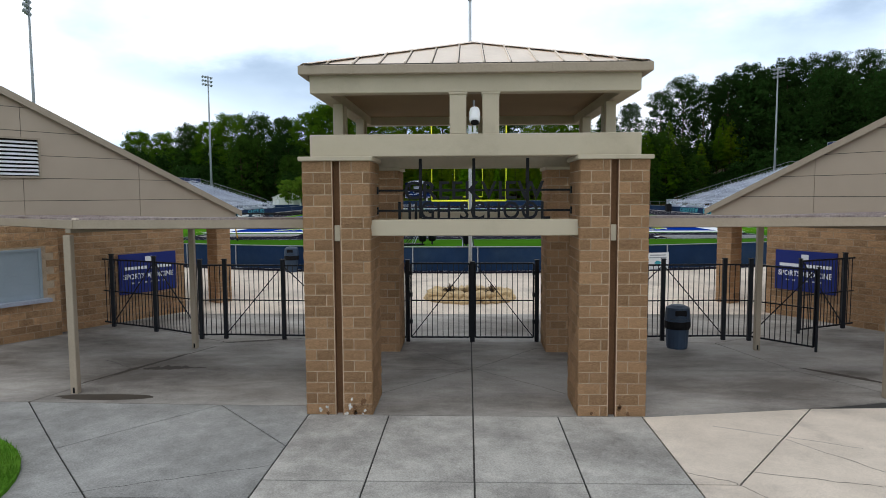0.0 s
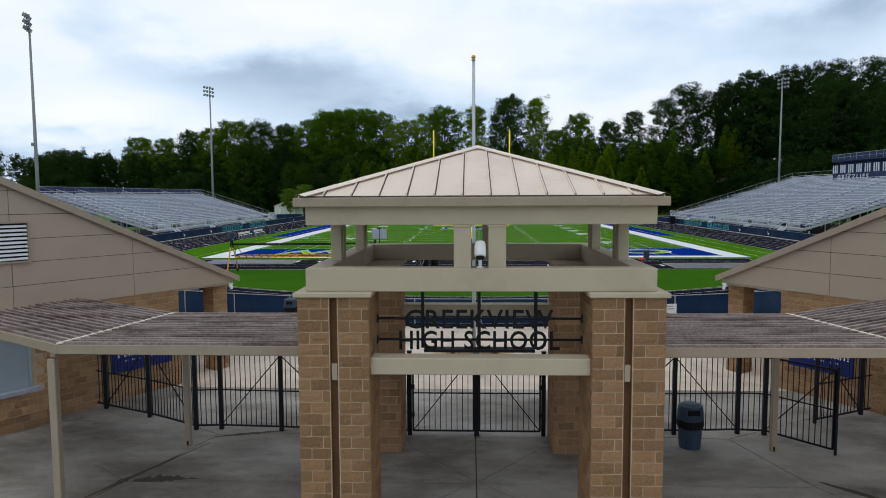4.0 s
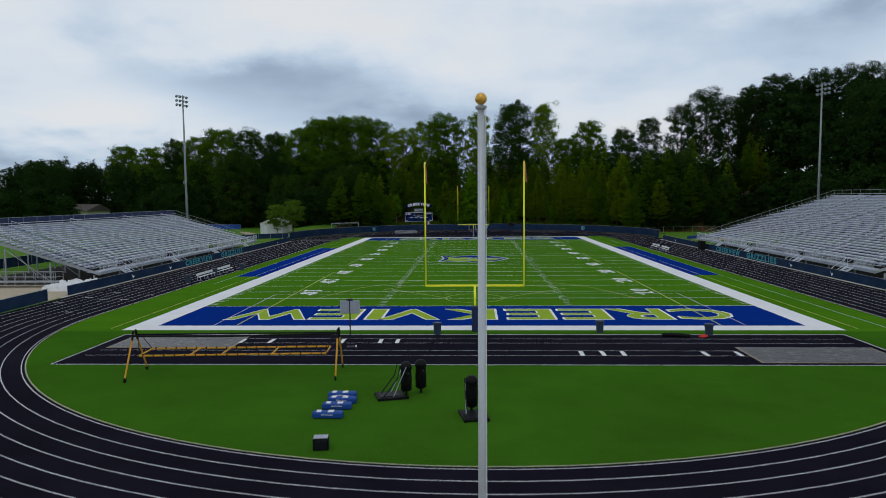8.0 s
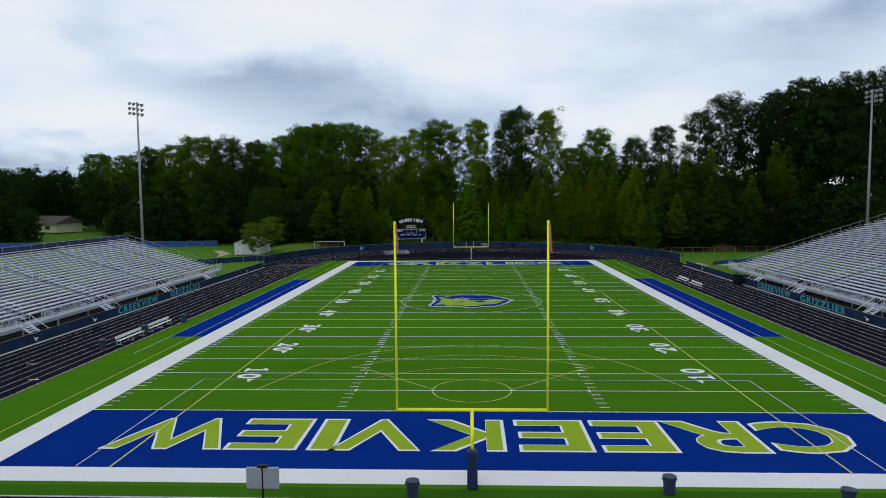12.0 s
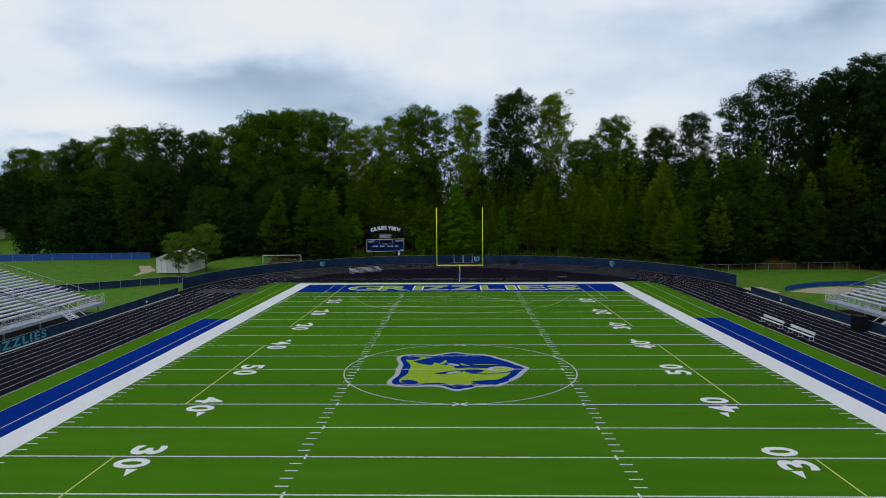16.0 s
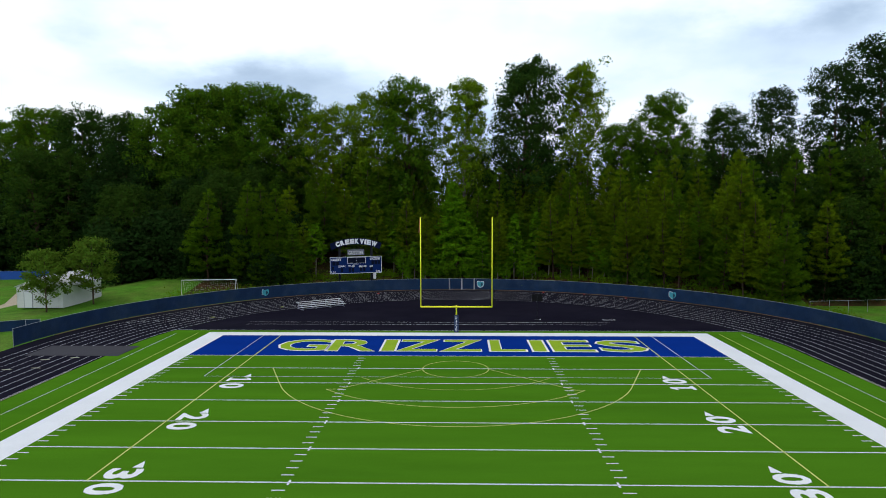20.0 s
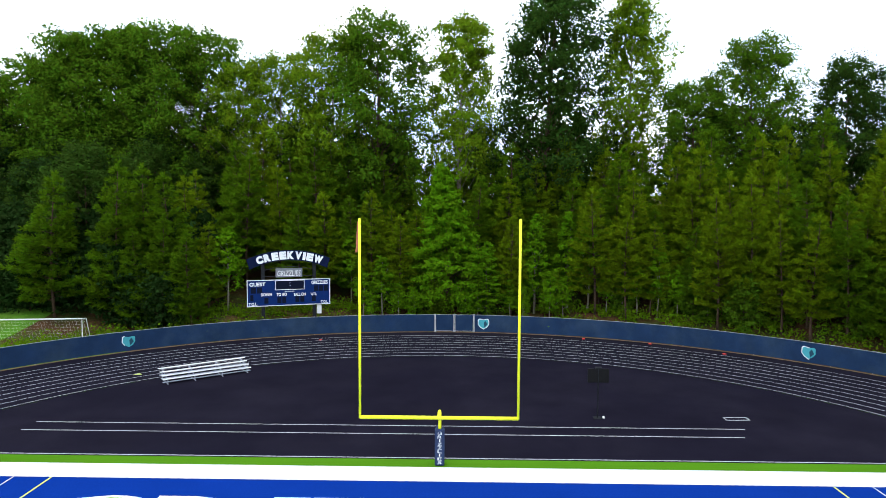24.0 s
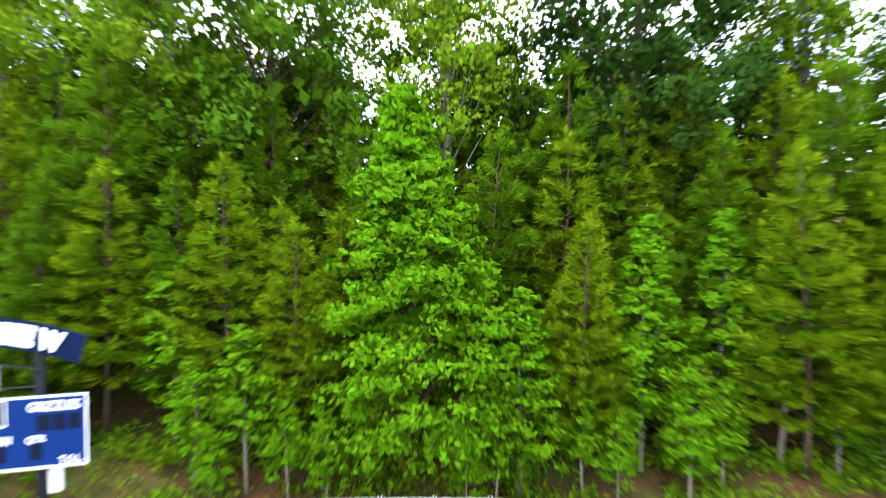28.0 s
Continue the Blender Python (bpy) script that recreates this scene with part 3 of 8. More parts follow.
strip_line(kerb, [(-RIN + 0.21, 40.0)] + pts + [(RIN - 0.21, 40.0)], 0.07, 0.0, 0.02)
part("kerb", kerb, "kerb_cream", track)
# short start and exchange marks on the lanes
rnd = random.Random(5)
for x, y in ((-39.6, -43.5), (-38.5, -40.2), (-37.4, -36.9), (-36.4, -33.9), (-35.3, -48.6), (-36.4, -41.3), (-34.2, -41.5), (-33.1, -38.6), (-38.5, 29.6), (-37.4, 33.2), (-38.5, 36.4), (-36.4, 36.1), (-37.4, 40.2), (-35.3, 40.8), (-36.4, 43.8), (-34.2, 44.6)):
    part("lane_mark", Mesh().box(x - 0.4, x + 0.4, y - 0.09, y + 0.09, 0.0, 0.006), "kerb_cream" if y > 0 else "lane_white", track)
for k in range(8):
    a = radians(150 + 1.6 * k)
    r = RIN + LANE * (k + 0.5)
    mk = Mesh()
    mk.box(-0.3, 0.3, -0.04, 0.04, 0.0, 0.006, pose(r * math.cos(a), YC + r * math.sin(a), 0, 0, 0, math.degrees(a)))
    part("lane_mark", mk, "lane_white", track)

# ---- football field ----
W, GOAL, END = 24.384, 45.72, 54.864
YD = 0.9144
field = tagged(new("football_field"), "green artificial turf football field with white yard lines", "football field", kind="structure")
turf = Mesh()
turf.prism(oval(RIN - 0.27, 64), -0.1, 0.0)
part("turf", turf, "turf", field)


def inner_area(y0, y1, inset=0.3, n=40):
    """The part of the infield oval between two heights y0 and y1 past a bend's start."""
    s = 1 if y1 > 0 else -1
    lo, hi = (y0, y1) if s > 0 else (-y1, -y0)
    r = RIN - inset
    mid = YC if s > 0 else 49.55
    hi = min(hi, mid + r)
    ys = [lo + (hi - lo) * (1 - (1 - i / n) ** 2) for i in range(n + 1)]
    right = [(math.sqrt(max(0.0, r * r - max(0.0, y - mid) ** 2)), s * y) for y in ys]
    return right + [(-x, y) for x, y in reversed(right) if x > 1e-6]


dz = Mesh()
dz.prism(inner_area(-90, -57.0), -0.05, 0.004)
part("near_end_turf", dz, "turf_d", field, "darker green turf behind the end zone")
fd = Mesh()
fd.prism(inner_area(57.6, 90), -0.05, 0.005)
part("far_end_surface", fd, "track", field, "black rubber surface behind the end zone")
runway = Mesh()
runway.prism([(-25.2, -66.8), (25.4, -66.6), (25.4, -58.15), (-25.2, -58.2)], -0.05, 0.009)
part("jump_runway", runway, "track", field, "black rubber jump runway strip")
for pts, w in ([[(-25.2, -58.2), (25.4, -58.15)], 0.12], [[(-25.2, -66.8), (25.4, -66.6)], 0.1], [[(-25.2, -66.8), (-25.2, -58.2)], 0.1], [[(25.4, -66.6), (25.4, -58.15)], 0.1],
               [[(-15.9, -59.6), (24.5, -59.6)], 0.05], [[(-15.9, -60.95), (24.5, -60.9)], 0.05], [[(-24.5, -63.1), (16.5, -63.1)], 0.05], [[(-24.5, -64.5), (16.5, -64.4)], 0.05]):
    ln = Mesh()
    strip_line(ln, pts, w, 0.009)
    part("runway_line", ln, "lane_white", field)
for x, y in ((-15.9, -60.3), (-13.9, -60.3), (-9.0, -60.3), (-6.4, -60.3), (-5.25, -60.3), (6.55, -63.8), (7.85, -63.8), (9.1, -63.8), (14.05, -63.85), (16.05, -63.85)):
    b = Mesh()
    b.box(x - 0.13, x + 0.13, y - 0.6, y + 0.6, 0.0, 0.016)
    part("take_off_board", b, "white", field)
for x0, x1, y0, y1 in ((-24.3, -15.9, -62.4, -58.7), (16.5, 24.9, -66.1, -62.1)):
    pit = thing("jump_pit", "sand jump pit under a wrinkled grey plastic tarpaulin", "jump pit", pose((x0 + x1) / 2, (y0 + y1) / 2, 0))
    hx, hy = (x1 - x0) / 2, (y1 - y0) / 2
    sd = Mesh()
    sd.box(-hx, hx, -hy, hy, -0.05, 0.012)
    part("sand_bed", sd, "sand", pit)
    tp = Mesh()
    n = 40
    tp.v = [(-hx + 0.1 + (2 * hx - 0.2) * i / n, -hy + 0.1 + (2 * hy - 0.2) * j / 16, 0.03 + 0.05 * abs(noise.noise((i * 0.45 + x0, j * 0.35, 2)))) for i in range(n + 1) for j in range(17)]
    tp.f = [(i * 17 + j, (i + 1) * 17 + j, (i + 1) * 17 + j + 1, i * 17 + j + 1) for i in range(n) for j in range(16)]
    part("tarpaulin", tp, "tarp", pit)

# painted end zones, border and side boxes
Z1 = 0.006
PLACES = {"CREEKVIEW": ((18.55, 13.4, 8.95, 4.5, -0.45, -5.25, -8.15, -11.5, -16.95), (4.4, 4.4, 3.7, 3.7, 4.2, 4.6, 1.15, 3.7, 6.4)),
          "GRIZZLIES": ((-14.76, -9.91, -6.4, -3.68, 0.51, 4.91, 7.88, 11.1, 15.89), (4.7, 4.4, 1.2, 3.8, 3.8, 3.2, 1.2, 3.8, 4.3))}
for s, word, hgt in ((-1, "CREEKVIEW", 4.7), (1, "GRIZZLIES", 5.0)):
    ez = Mesh()
    ez.box(-W, W, min(s * GOAL, s * END), max(s * GOAL, s * END), -0.05, Z1)
    ezo = part("end_zone", ez, "blue", field, "blue painted end zone")
    yc = s * (50.25 if s > 0 else 49.85)
    for c, xc, lw in zip(word, *PLACES[word]):
        for nm, grow, off, mt, dzz in (("letter_outline", 0.42, 0.16, "white", 0.003), ("letter", 0.0, 0.07, "lime", 0.007)):
            me = text_mesh(nm, c, 5, mt, offset=off, width=lw + grow, height=hgt + grow)
            part(nm, me, None, ezo, m=pose(xc, yc, Z1 + dzz, 0, 0, 0 if s > 0 else 180))
BX, BY = 26.4, 56.55
bd = Mesh()
for x0, x1, y0, y1 in ((-BX, -W, -BY, BY), (W, BX, -BY, BY), (-W, W, -BY, -END), (-W, W, END, BY)):
    bd.box(x0, x1, y0, y1, -0.05, Z1 + 0.002)
part("border", bd, "border_white", field, "wide white painted border")
for s in (-1, 1):
    sb = Mesh()
    a, b = (W + 2.02, W + 5.4)
    sb.box(min(s * a, s * b), max(s * a, s * b), -22.86, 23.3, -0.05, Z1)
    part("team_box", sb, "blue", field, "blue painted team box")
    for y0, y1, mat in ((-56, -22.86, "soccer_yellow"), (-22.86, 23.3, "lane_white"), (23.3, 56, "soccer_yellow")):
        ln = Mesh()
        strip_line(ln, [(s * 27.5, y0), (s * 27.5, y1)], 0.07, 0.007)
        part("side_line", ln, mat, field)
    ln = Mesh()
    strip_line(ln, [(s * (W + 5.35), -56 if s > 0 else -30), (s * (W + 5.35), 56)], 0.06, 0.007)
    part("side_line", ln, "lane_white", field)

# yard lines, hash marks and numbers
ZL = 0.008
for k in range(21):
    y = -GOAL + 5 * YD * k
    ln = Mesh()
    strip_line(ln, [(-W, y), (W, y)], 0.11, ZL + (0.024 if 8 < k < 12 else 0.0))
    part("yard_line", ln, "white", field)
    if 0 < k < 20:
        for s in (-1, 1):
            tk = Mesh()
            strip_line(tk, [(s * 8.13, y - 0.3), (s * 8.13, y + 0.3)], 0.12, ZL)
            part("hash_cross", tk, "white", field)
ticks = Mesh()
for k in range(1, 100):
    if k % 5:
        y = -GOAL + YD * k
        for x0, x1 in ((-W + 0.1, -W + 0.75), (-8.75, -8.1), (8.1, 8.75), (W - 0.75, W - 0.1)):
            strip_line(ticks, [(x0, y), (x1, y)], 0.1, ZL)
part("yard_ticks", ticks, "white", field, "short white yard ticks", kind="stuff")
digits = {c: text_mesh("digit", c, 2, "white", offset=0.065, width=1.34, height=1.86) for c in "012345"}
one = Mesh()
one.add([(1.08 * x, 1.06 * y, z) for x, y, z in [(-0.16, -0.62, 0), (0.16, -0.62, 0), (0.16, 0.875, 0), (-0.12, 0.875, 0), (-0.46, 0.55, 0), (-0.46, 0.36, 0), (-0.16, 0.50, 0), (-0.46, -0.875, 0), (0.46, -0.875, 0), (0.46, -0.62, 0), (-0.46, -0.62, 0)]], [(0, 1, 2, 3, 6), (3, 4, 5, 6), (7, 8, 9, 1, 0, 10)])
digits["1"] = one.data("digit", "white")
arrow = Mesh()
arrow.add([(0, -0.30, 0), (0.92, 0.02, 0), (0, 0.30, 0)], [(0, 1, 2)])
arrow_me = arrow.data("arrow", "white")
for k in range(2, 20, 2):
    y = -GOAL + 5 * YD * k
    num = 50 - abs(50 - 5 * k)
    for s in (-1, 1):
        word = str(num)
        for i, c in enumerate(word):
            along = (-0.92 if i == 0 else 0.92)
            part("digit", digits[c], None, field, m=pose(s * 16.95, y + s * along, ZL + 0.004, 0, 0, 90 * s))
        if num != 50:
            d = -1 if y < 0 else 1
            part("arrow", arrow_me, None, field, m=pose(s * 16.55, y + d * 1.68, ZL + 0.004, 0, 0, 90 * d))

# soccer and lacrosse lines in yellow and white
def paint(name, pts, w, mat, z=0.007):
    ln = Mesh()
    strip_line(ln, pts, w, z)
    part(name, ln, mat, field)


paint("centre_circle", arc(0, 0, 9.144, 0, 360, 72), 0.09, "lane_white", 0.0095)
for s in (-1, 1):
    paint("crease_circle", arc(0, s * 41.1, 2.75, 0, 360, 32), 0.08, "soccer_yellow")
    paint("goal_arc", [(s * x, y * s) for x, y in [(-15.3, 41.1)] + arc(0, 40.9, 14.2, 200, 340, 40) + [(15.3, 41.1)]], 0.08, "soccer_yellow")
    paint("fan_arc", [(x, s * y) for x, y in [(-2.7, 40.9), (-8.7, 34.9)] + arc(0, 43.5, 12.9, 222, 318, 24) + [(8.9, 34.9), (2.8, 40.9)]], 0.08, "soccer_yellow")
    paint("eight_metre_arc", [(x, s * y) for x, y in [(-7.4, 38.4)] + arc(0, 44.5, 9.7, 220, 320, 20) + [(7.4, 38.4)]], 0.06, "soccer_yellow")
    paint("penalty_box", [(x, s * y) for x, y in ((-20.1, 54.8), (-20.1, 38.4), (20.1, 38.4), (20.1, 54.8))], 0.07, "lane_white", 0.0115)
    paint("long_line", [(-18.3, s * y) for y in (54.8, 18.29)], 0.1, "soccer_yellow", 0.0115)
    paint("long_line", [(18.3, s * y) for y in (54.8, 18.29)], 0.1, "soccer_yellow", 0.0115)
    paint("long_line", [(s * 18.3, y) for y in (-9.144, 9.144)], 0.1, "soccer_yellow", 0.0115)
for s in (-1, 1):
    for d in (-1, 1):
        paint("cross_mark", [(-0.5, s * 9.144 - d * 0.35), (0.5, s * 9.144 + d * 0.35)], 0.12, "white", 0.012)


# the midfield emblem, kept to plain shapes
def emblem(parent):
    """A plain badge: a lobed outline in three nested colours, its upper half blue, with a few smooth patches."""
    lobes = ((5, 0.45, 10), (68, 0.5, 13), (97, 1.0, 13), (136, 2.0, 17), (222, 1.8, 17), (268, 0.85, 10), (301, 0.4, 8))

    def radius(deg, inset):
        r = 5.1 - inset
        for at, amount, wide in lobes:
            d = (deg - at + 180) % 360 - 180
            r += amount * math.exp(-(d / wide) ** 2)
        ragged = smooth01(40, 70, deg) * (1 - smooth01(85, 100, deg)) + smooth01(255, 270, deg) * (1 - smooth01(300, 330, deg))
        return r + 0.16 * ragged * (1 - (deg / 11.0) % 1.0)

    def polar(deg, inset):
        r = radius(deg, inset)
        return r * math.cos(radians(deg)), r * math.sin(radians(deg))

    def lay(name, pts, mat, top):
        b = Mesh()
        b.prism(pts, 0.0, top)
        part(name, b, mat, parent)

    def leaf(name, x, y, a, b, turn, mat, top, bend=0.0):
        """A pointed patch a long and b wide."""
        pts = []
        for i in range(28):
            q = 2 * math.pi * i / 28
            u, v = a * math.cos(q), b * math.sin(q) * abs(math.sin(q)) ** 0.5
            v += bend * (u / a) ** 2
            c, s = math.cos(radians(turn)), math.sin(radians(turn))
            pts.append((x + u * c - v * s, y + u * s + v * c))
        lay(name, pts, mat, top)

    lay("outer_edge", [polar(d, 0.0) for d in range(0, 360, 2)], "silver", 0.012)
    lay("blue_edge", [polar(d, 0.42) for d in range(0, 360, 2)], "blue", 0.015)
    lay("lime_field", [polar(d, 1.05) for d in range(0, 360, 2)], "lime", 0.018)
    lay("blue_crown", [(2.6, 0.25)] + [polar(d, 0.9) for d in range(12, 118, 2)] + [(-2.7, 3.9), (-3.9, 2.7), (-3.3, 1.9), (-2.3, 1.3), (-2.1, 2.4), (-1.5, 1.6), (-0.6, 1.2), (-0.3, 0.3), (0.8, 0.55)], "blue", 0.021)
    leaf("blue_spot", -4.0, 3.75, 0.7, 0.5, 35, "blue", 0.024)
    leaf("blue_spot", -3.75, -3.7, 0.75, 0.5, -30, "blue", 0.021)
    leaf("blue_patch", -0.7, -1.0, 1.3, 0.42, 24, "blue", 0.021, 0.25)
    leaf("blue_patch", 1.1, -0.45, 0.8, 0.7, 0, "blue", 0.021)
    leaf("blue_patch", 1.9, -1.4, 1.5, 0.14, -4, "blue", 0.021, 0.2)
    leaf("blue_patch", 2.3, -3.7, 1.5, 0.55, 10, "blue", 0.021, 0.3)
    leaf("blue_patch", 0.2, -4.75, 0.9, 0.4, -20, "blue", 0.021)
    leaf("lime_streak", -1.3, 2.3, 0.8, 0.18, 70, "lime", 0.024, 0.2)
    leaf("lime_streak", 0.3, 1.5, 0.6, 0.16, -50, "lime", 0.024, 0.15)
    leaf("lime_streak", 2.0, 1.55, 1.2, 0.10, -4, "lime", 0.024, 0.1)
    leaf("silver_patch", -0.55, 1.55, 0.6, 0.3, -35, "silver", 0.027)
    leaf("silver_patch", -0.5, -1.0, 0.65, 0.26, 25, "silver", 0.027)
    leaf("blue_muzzle", 3.4, 0.1, 1.35, 1.15, 0, "blue", 0.024)
    leaf("silver_patch", 3.2, 0.05, 1.15, 0.9, 0, "silver", 0.027)
    leaf("lime_patch", 3.35, 0.0, 0.8, 0.6, 0, "lime", 0.0285)


em = tagged(new("midfield_emblem"), "blue, lime and silver emblem painted at midfield", "field emblem", kind="structure")
emblem(em)


# ---- goalposts ----
def goalpost(s):
    g = thing("goalpost", "yellow football goalpost with a navy padded foot", "goalpost", pose(0, s * END, 0, 0, 0, 0 if s > 0 else 180), "goalposts")
    pad = Mesh().cbox(-0.24, 0.24, 2.05 - 0.24, 2.05 + 0.24, 0.0, 1.85, 0.07)
    part("post_pad", pad, "navy", g, "navy padding round the foot")
    neck = Mesh().tube([(0, 2.05, 1.8), (0, 2.05, 2.1), (0, 1.95, 2.5), (0, 1.6, 2.85), (0, 1.1, 2.99), (0, 0.05, 3.0)], 0.085, 10)
    if s > 0:
        for i, c in enumerate("GRIZZLIES"):
            part("pad_letter", text_mesh("pad_letter", c, 0.2, "white", depth=0.002, width=0.2 if c != "I" else 0.06, height=0.15), None, g, m=pose(0, 2.05 - 0.243, 1.68 - 0.185 * i, 90, 0, 0))
    part("gooseneck", neck, "post_yellow", g, smooth=True)
    part("crossbar", Mesh().tube([(-3.68, 0, 3.05), (3.68, 0, 3.05)], 0.085, 10), "post_yellow", g, smooth=True)
    for x in (-3.68, 3.68):
        up = part("upright", Mesh().tube([(x, 0, 3.0), (x, 0, 12.3)], 0.06, 10), "post_yellow", g, smooth=True)
        if s > 0 and x > 0:
            continue
        rb = Mesh()
        for i in range(4):
            z = 12.15 - 0.35 * i
            rb.add([(x - 0.1 - 0.02 * i, 0.05, z), (x - 0.02 - 0.02 * i, 0.07, z), (x - 0.05 - 0.02 * i, 0.12, z - 0.36), (x - 0.15 - 0.02 * i, 0.09, z - 0.36)], [(0, 1, 2, 3)])
        part("ribbon", rb, "faded_red", up, "faded red wind ribbon")


for s in (-1, 1):
    goalpost(s)


# ---- fences ----
def fence_run(name, label, pts, h, step, screen_h0=0.05, mat="navy_mesh", side=1):
    """Posts, rails and a windscreen along points on the ground."""
    f = thing(name, label, "fence", pose(pts[0][0], pts[0][1], 0))
    o = Vector((pts[0][0], pts[0][1], 0))
    # resample
    out, carry = [Vector((*pts[0], 0))], 0.0
    for a, b in zip(pts, pts[1:]):
        a, b = Vector((*a, 0)), Vector((*b, 0))
        d = (b - a).length
        s = step - carry
        while s < d:
            out.append(a + (b - a) * (s / d))
            s += step
        carry = d - (s - step)
    if (out[-1] - Vector((*pts[-1], 0))).length > step * 0.35:
        out.append(Vector((*pts[-1], 0)))
    out = [p - o for p in out]
    post_me = Mesh().tube([(0, 0, -0.3), (0, 0, h + 0.03)], 0.03, 6).data("post", "galv")
    for p in out:
        part("post", post_me, None, f, m=Matrix.Translation(p))
    for a, b in zip(out, out[1:]):
        u = Vector((0, 0, h))
        part("top_rail", Mesh().tube([a + u, b + u], 0.022, 5, cap=False), "galv", f)
        d = (b - a)
        n = Vector((-d.y, d.x, 0)).normalized() * 0.036 * side
        sc = Mesh()
        k = 5
        for q in range(k):
            p0, p1 = a + d * (q / k), a + d * ((q + 1) / k)
            w0, w1 = 0.015 * math.sin(q * 2.1), 0.015 * math.sin((q + 1) * 2.1)
            for e in (1.0, 1.12):
                sc.add([p0 + n * e + Vector((0, 0, screen_h0)) + n * w0, p1 + n * e + Vector((0, 0, screen_h0)) + n * w1, p1 + n * e + Vector((0, 0, h - 0.03)), p0 + n * e + Vector((0, 0, h - 0.03))], [(0, 1, 2, 3)])
        part("windscreen", sc, mat, f)
    return f


RF = 42.75
fence_run("far_fence", "tall navy windscreen fence round the far bend", arc(0, YC, RF, 3, 86.3, 34), 1.75, 3.0)
fence_run("far_fence", "tall navy windscreen fence round the far bend", arc(0, YC, RF, 91.8, 180, 36), 1.75, 3.0)
RN = 40.95
fence_run("near_fence", "low navy windscreen fence between forecourt and track", [(-41.3, -42.4)] + arc(0, -YC, RN, 181, 345, 58), 1.19, 3.1)
for s in (-1, 1):
    fence_run("side_fence", "navy windscreen fence along the straight below the stands", [(s * 41.35, y) for y in (-39.1 if s < 0 else -41, 0, 44)], 1.05, 3.0, side=s)

for s in (-1, 1):
    part("edge_kerb", Mesh().cbox(min(s * 40.98, s * 41.22), max(s * 40.98, s * 41.22), -40.5, 44.0, -0.05, 0.05, 0.01), "crust", track, "pale concrete strip at the fence foot")
ds = Mesh()
band(ds, arc(0, YC, RF - 0.32, 8, 172, 60), arc(0, YC, RF - 0.05, 8, 172, 60), -0.1, 0.012)
part("dirt_strip", ds, "dirt", track, "brown dirt washed along the fence foot")


# ---- floodlights ----
def floodlight(x, y, h, lamps, turn, yaw_heads):
    f = thing("floodlight_mast", "tall galvanized floodlight mast with clustered lamps", "floodlight", pose(x, y, ground_z(x, y) + 0.05, 0, 0, turn), "floodlights")
    part("mast", Mesh().tube([(0, 0, -0.3), (0, 0, h * 0.5), (0, 0, h)], 0.30, 12, r1=0.13), "lamp_pole", f, smooth=True)
    part("base_collar", Mesh().lathe([(0.42, 0), (0.42, 0.5), (0.33, 0.6)], 12), "galv", f)
    part("control_box", Mesh().cbox(-0.3, 0.3, -0.62, -0.3, 1.6, 2.7, 0.03), "galv", f)
    part("ladder_box", Mesh().cbox(-0.25, 0.25, -0.5, -0.25, h * 0.42, h * 0.42 + 0.5, 0.03), "lamp_pole", f)
    for r in range(lamps):
        z = h - 0.25 - 0.85 * r
        arm = part("crossarm", Mesh().beam((-1.5, 0, z), (1.5, 0, z), 0.1, 0.1), "lamp_pole", f)
        for k in range(4):
            px = -1.35 + 0.9 * k
            hd = Mesh()
            hd.lathe([(0.08, -0.25), (0.14, -0.2), (0.30, 0.02), (0.31, 0.10)], 10, pose(px, -0.28, z - 0.12, 68, 0, yaw_heads))
            part("lamp_head", hd, "galv", arm, smooth=True)
    return f


floodlight(-58.9, 30.6, 30.8, 3, -110, 0)
floodlight(68.3, 31.4, 31.3, 3, 110, 0)
floodlight(-61.6, -27.5, 31.5, 3, -70, 0)


# ---- forecourt paving ----
plaza = tagged(new("forecourt"), "stained grey concrete slab forecourt with dark joints", "pavement", kind="structure")
base = Mesh()
base.box(-34, 34, -140, -99.0, PLAZA - 0.2, PLAZA - 0.02)
part("joint_bed", base, "joint", plaza)
ramp = Mesh()
prof = [(-99.0, PLAZA - 0.02), (-96.0, PLAZA + 0.06), (-93.0, -0.13), (-90.6, -0.02), (-86.5, -0.012)]
for (y0, z0), (y1, z1) in zip(prof, prof[1:]):
    ramp.add([(-26, y0, z0), (26, y0, z0), (26, y1, z1), (-26, y1, z1)], [(0, 1, 2, 3)])
part("courtyard_slab", ramp, "concrete_tan", plaza, "pale concrete courtyard floor")


def shrink(poly, g):
    """The polygon with every edge moved inwards by g."""
    n = len(poly)
    area = sum(poly[i][0] * poly[(i + 1) % n][1] - poly[(i + 1) % n][0] * poly[i][1] for i in range(n))
    if area < 0:
        poly = poly[::-1]
    out = []
    for i in range(n):
        p, q, r = Vector(poly[i - 1]), Vector(poly[i]), Vector(poly[(i + 1) % n])
        d0, d1 = (q - p).normalized(), (r - q).normalized()
        n0, n1 = Vector((-d0.y, d0.x)), Vector((-d1.y, d1.x))
        b = n0 + n1
        b = b / max(0.2, b.dot(n0)) if b.length > 1e-6 else n0
        out.append(tuple(q + b * g))
    return out


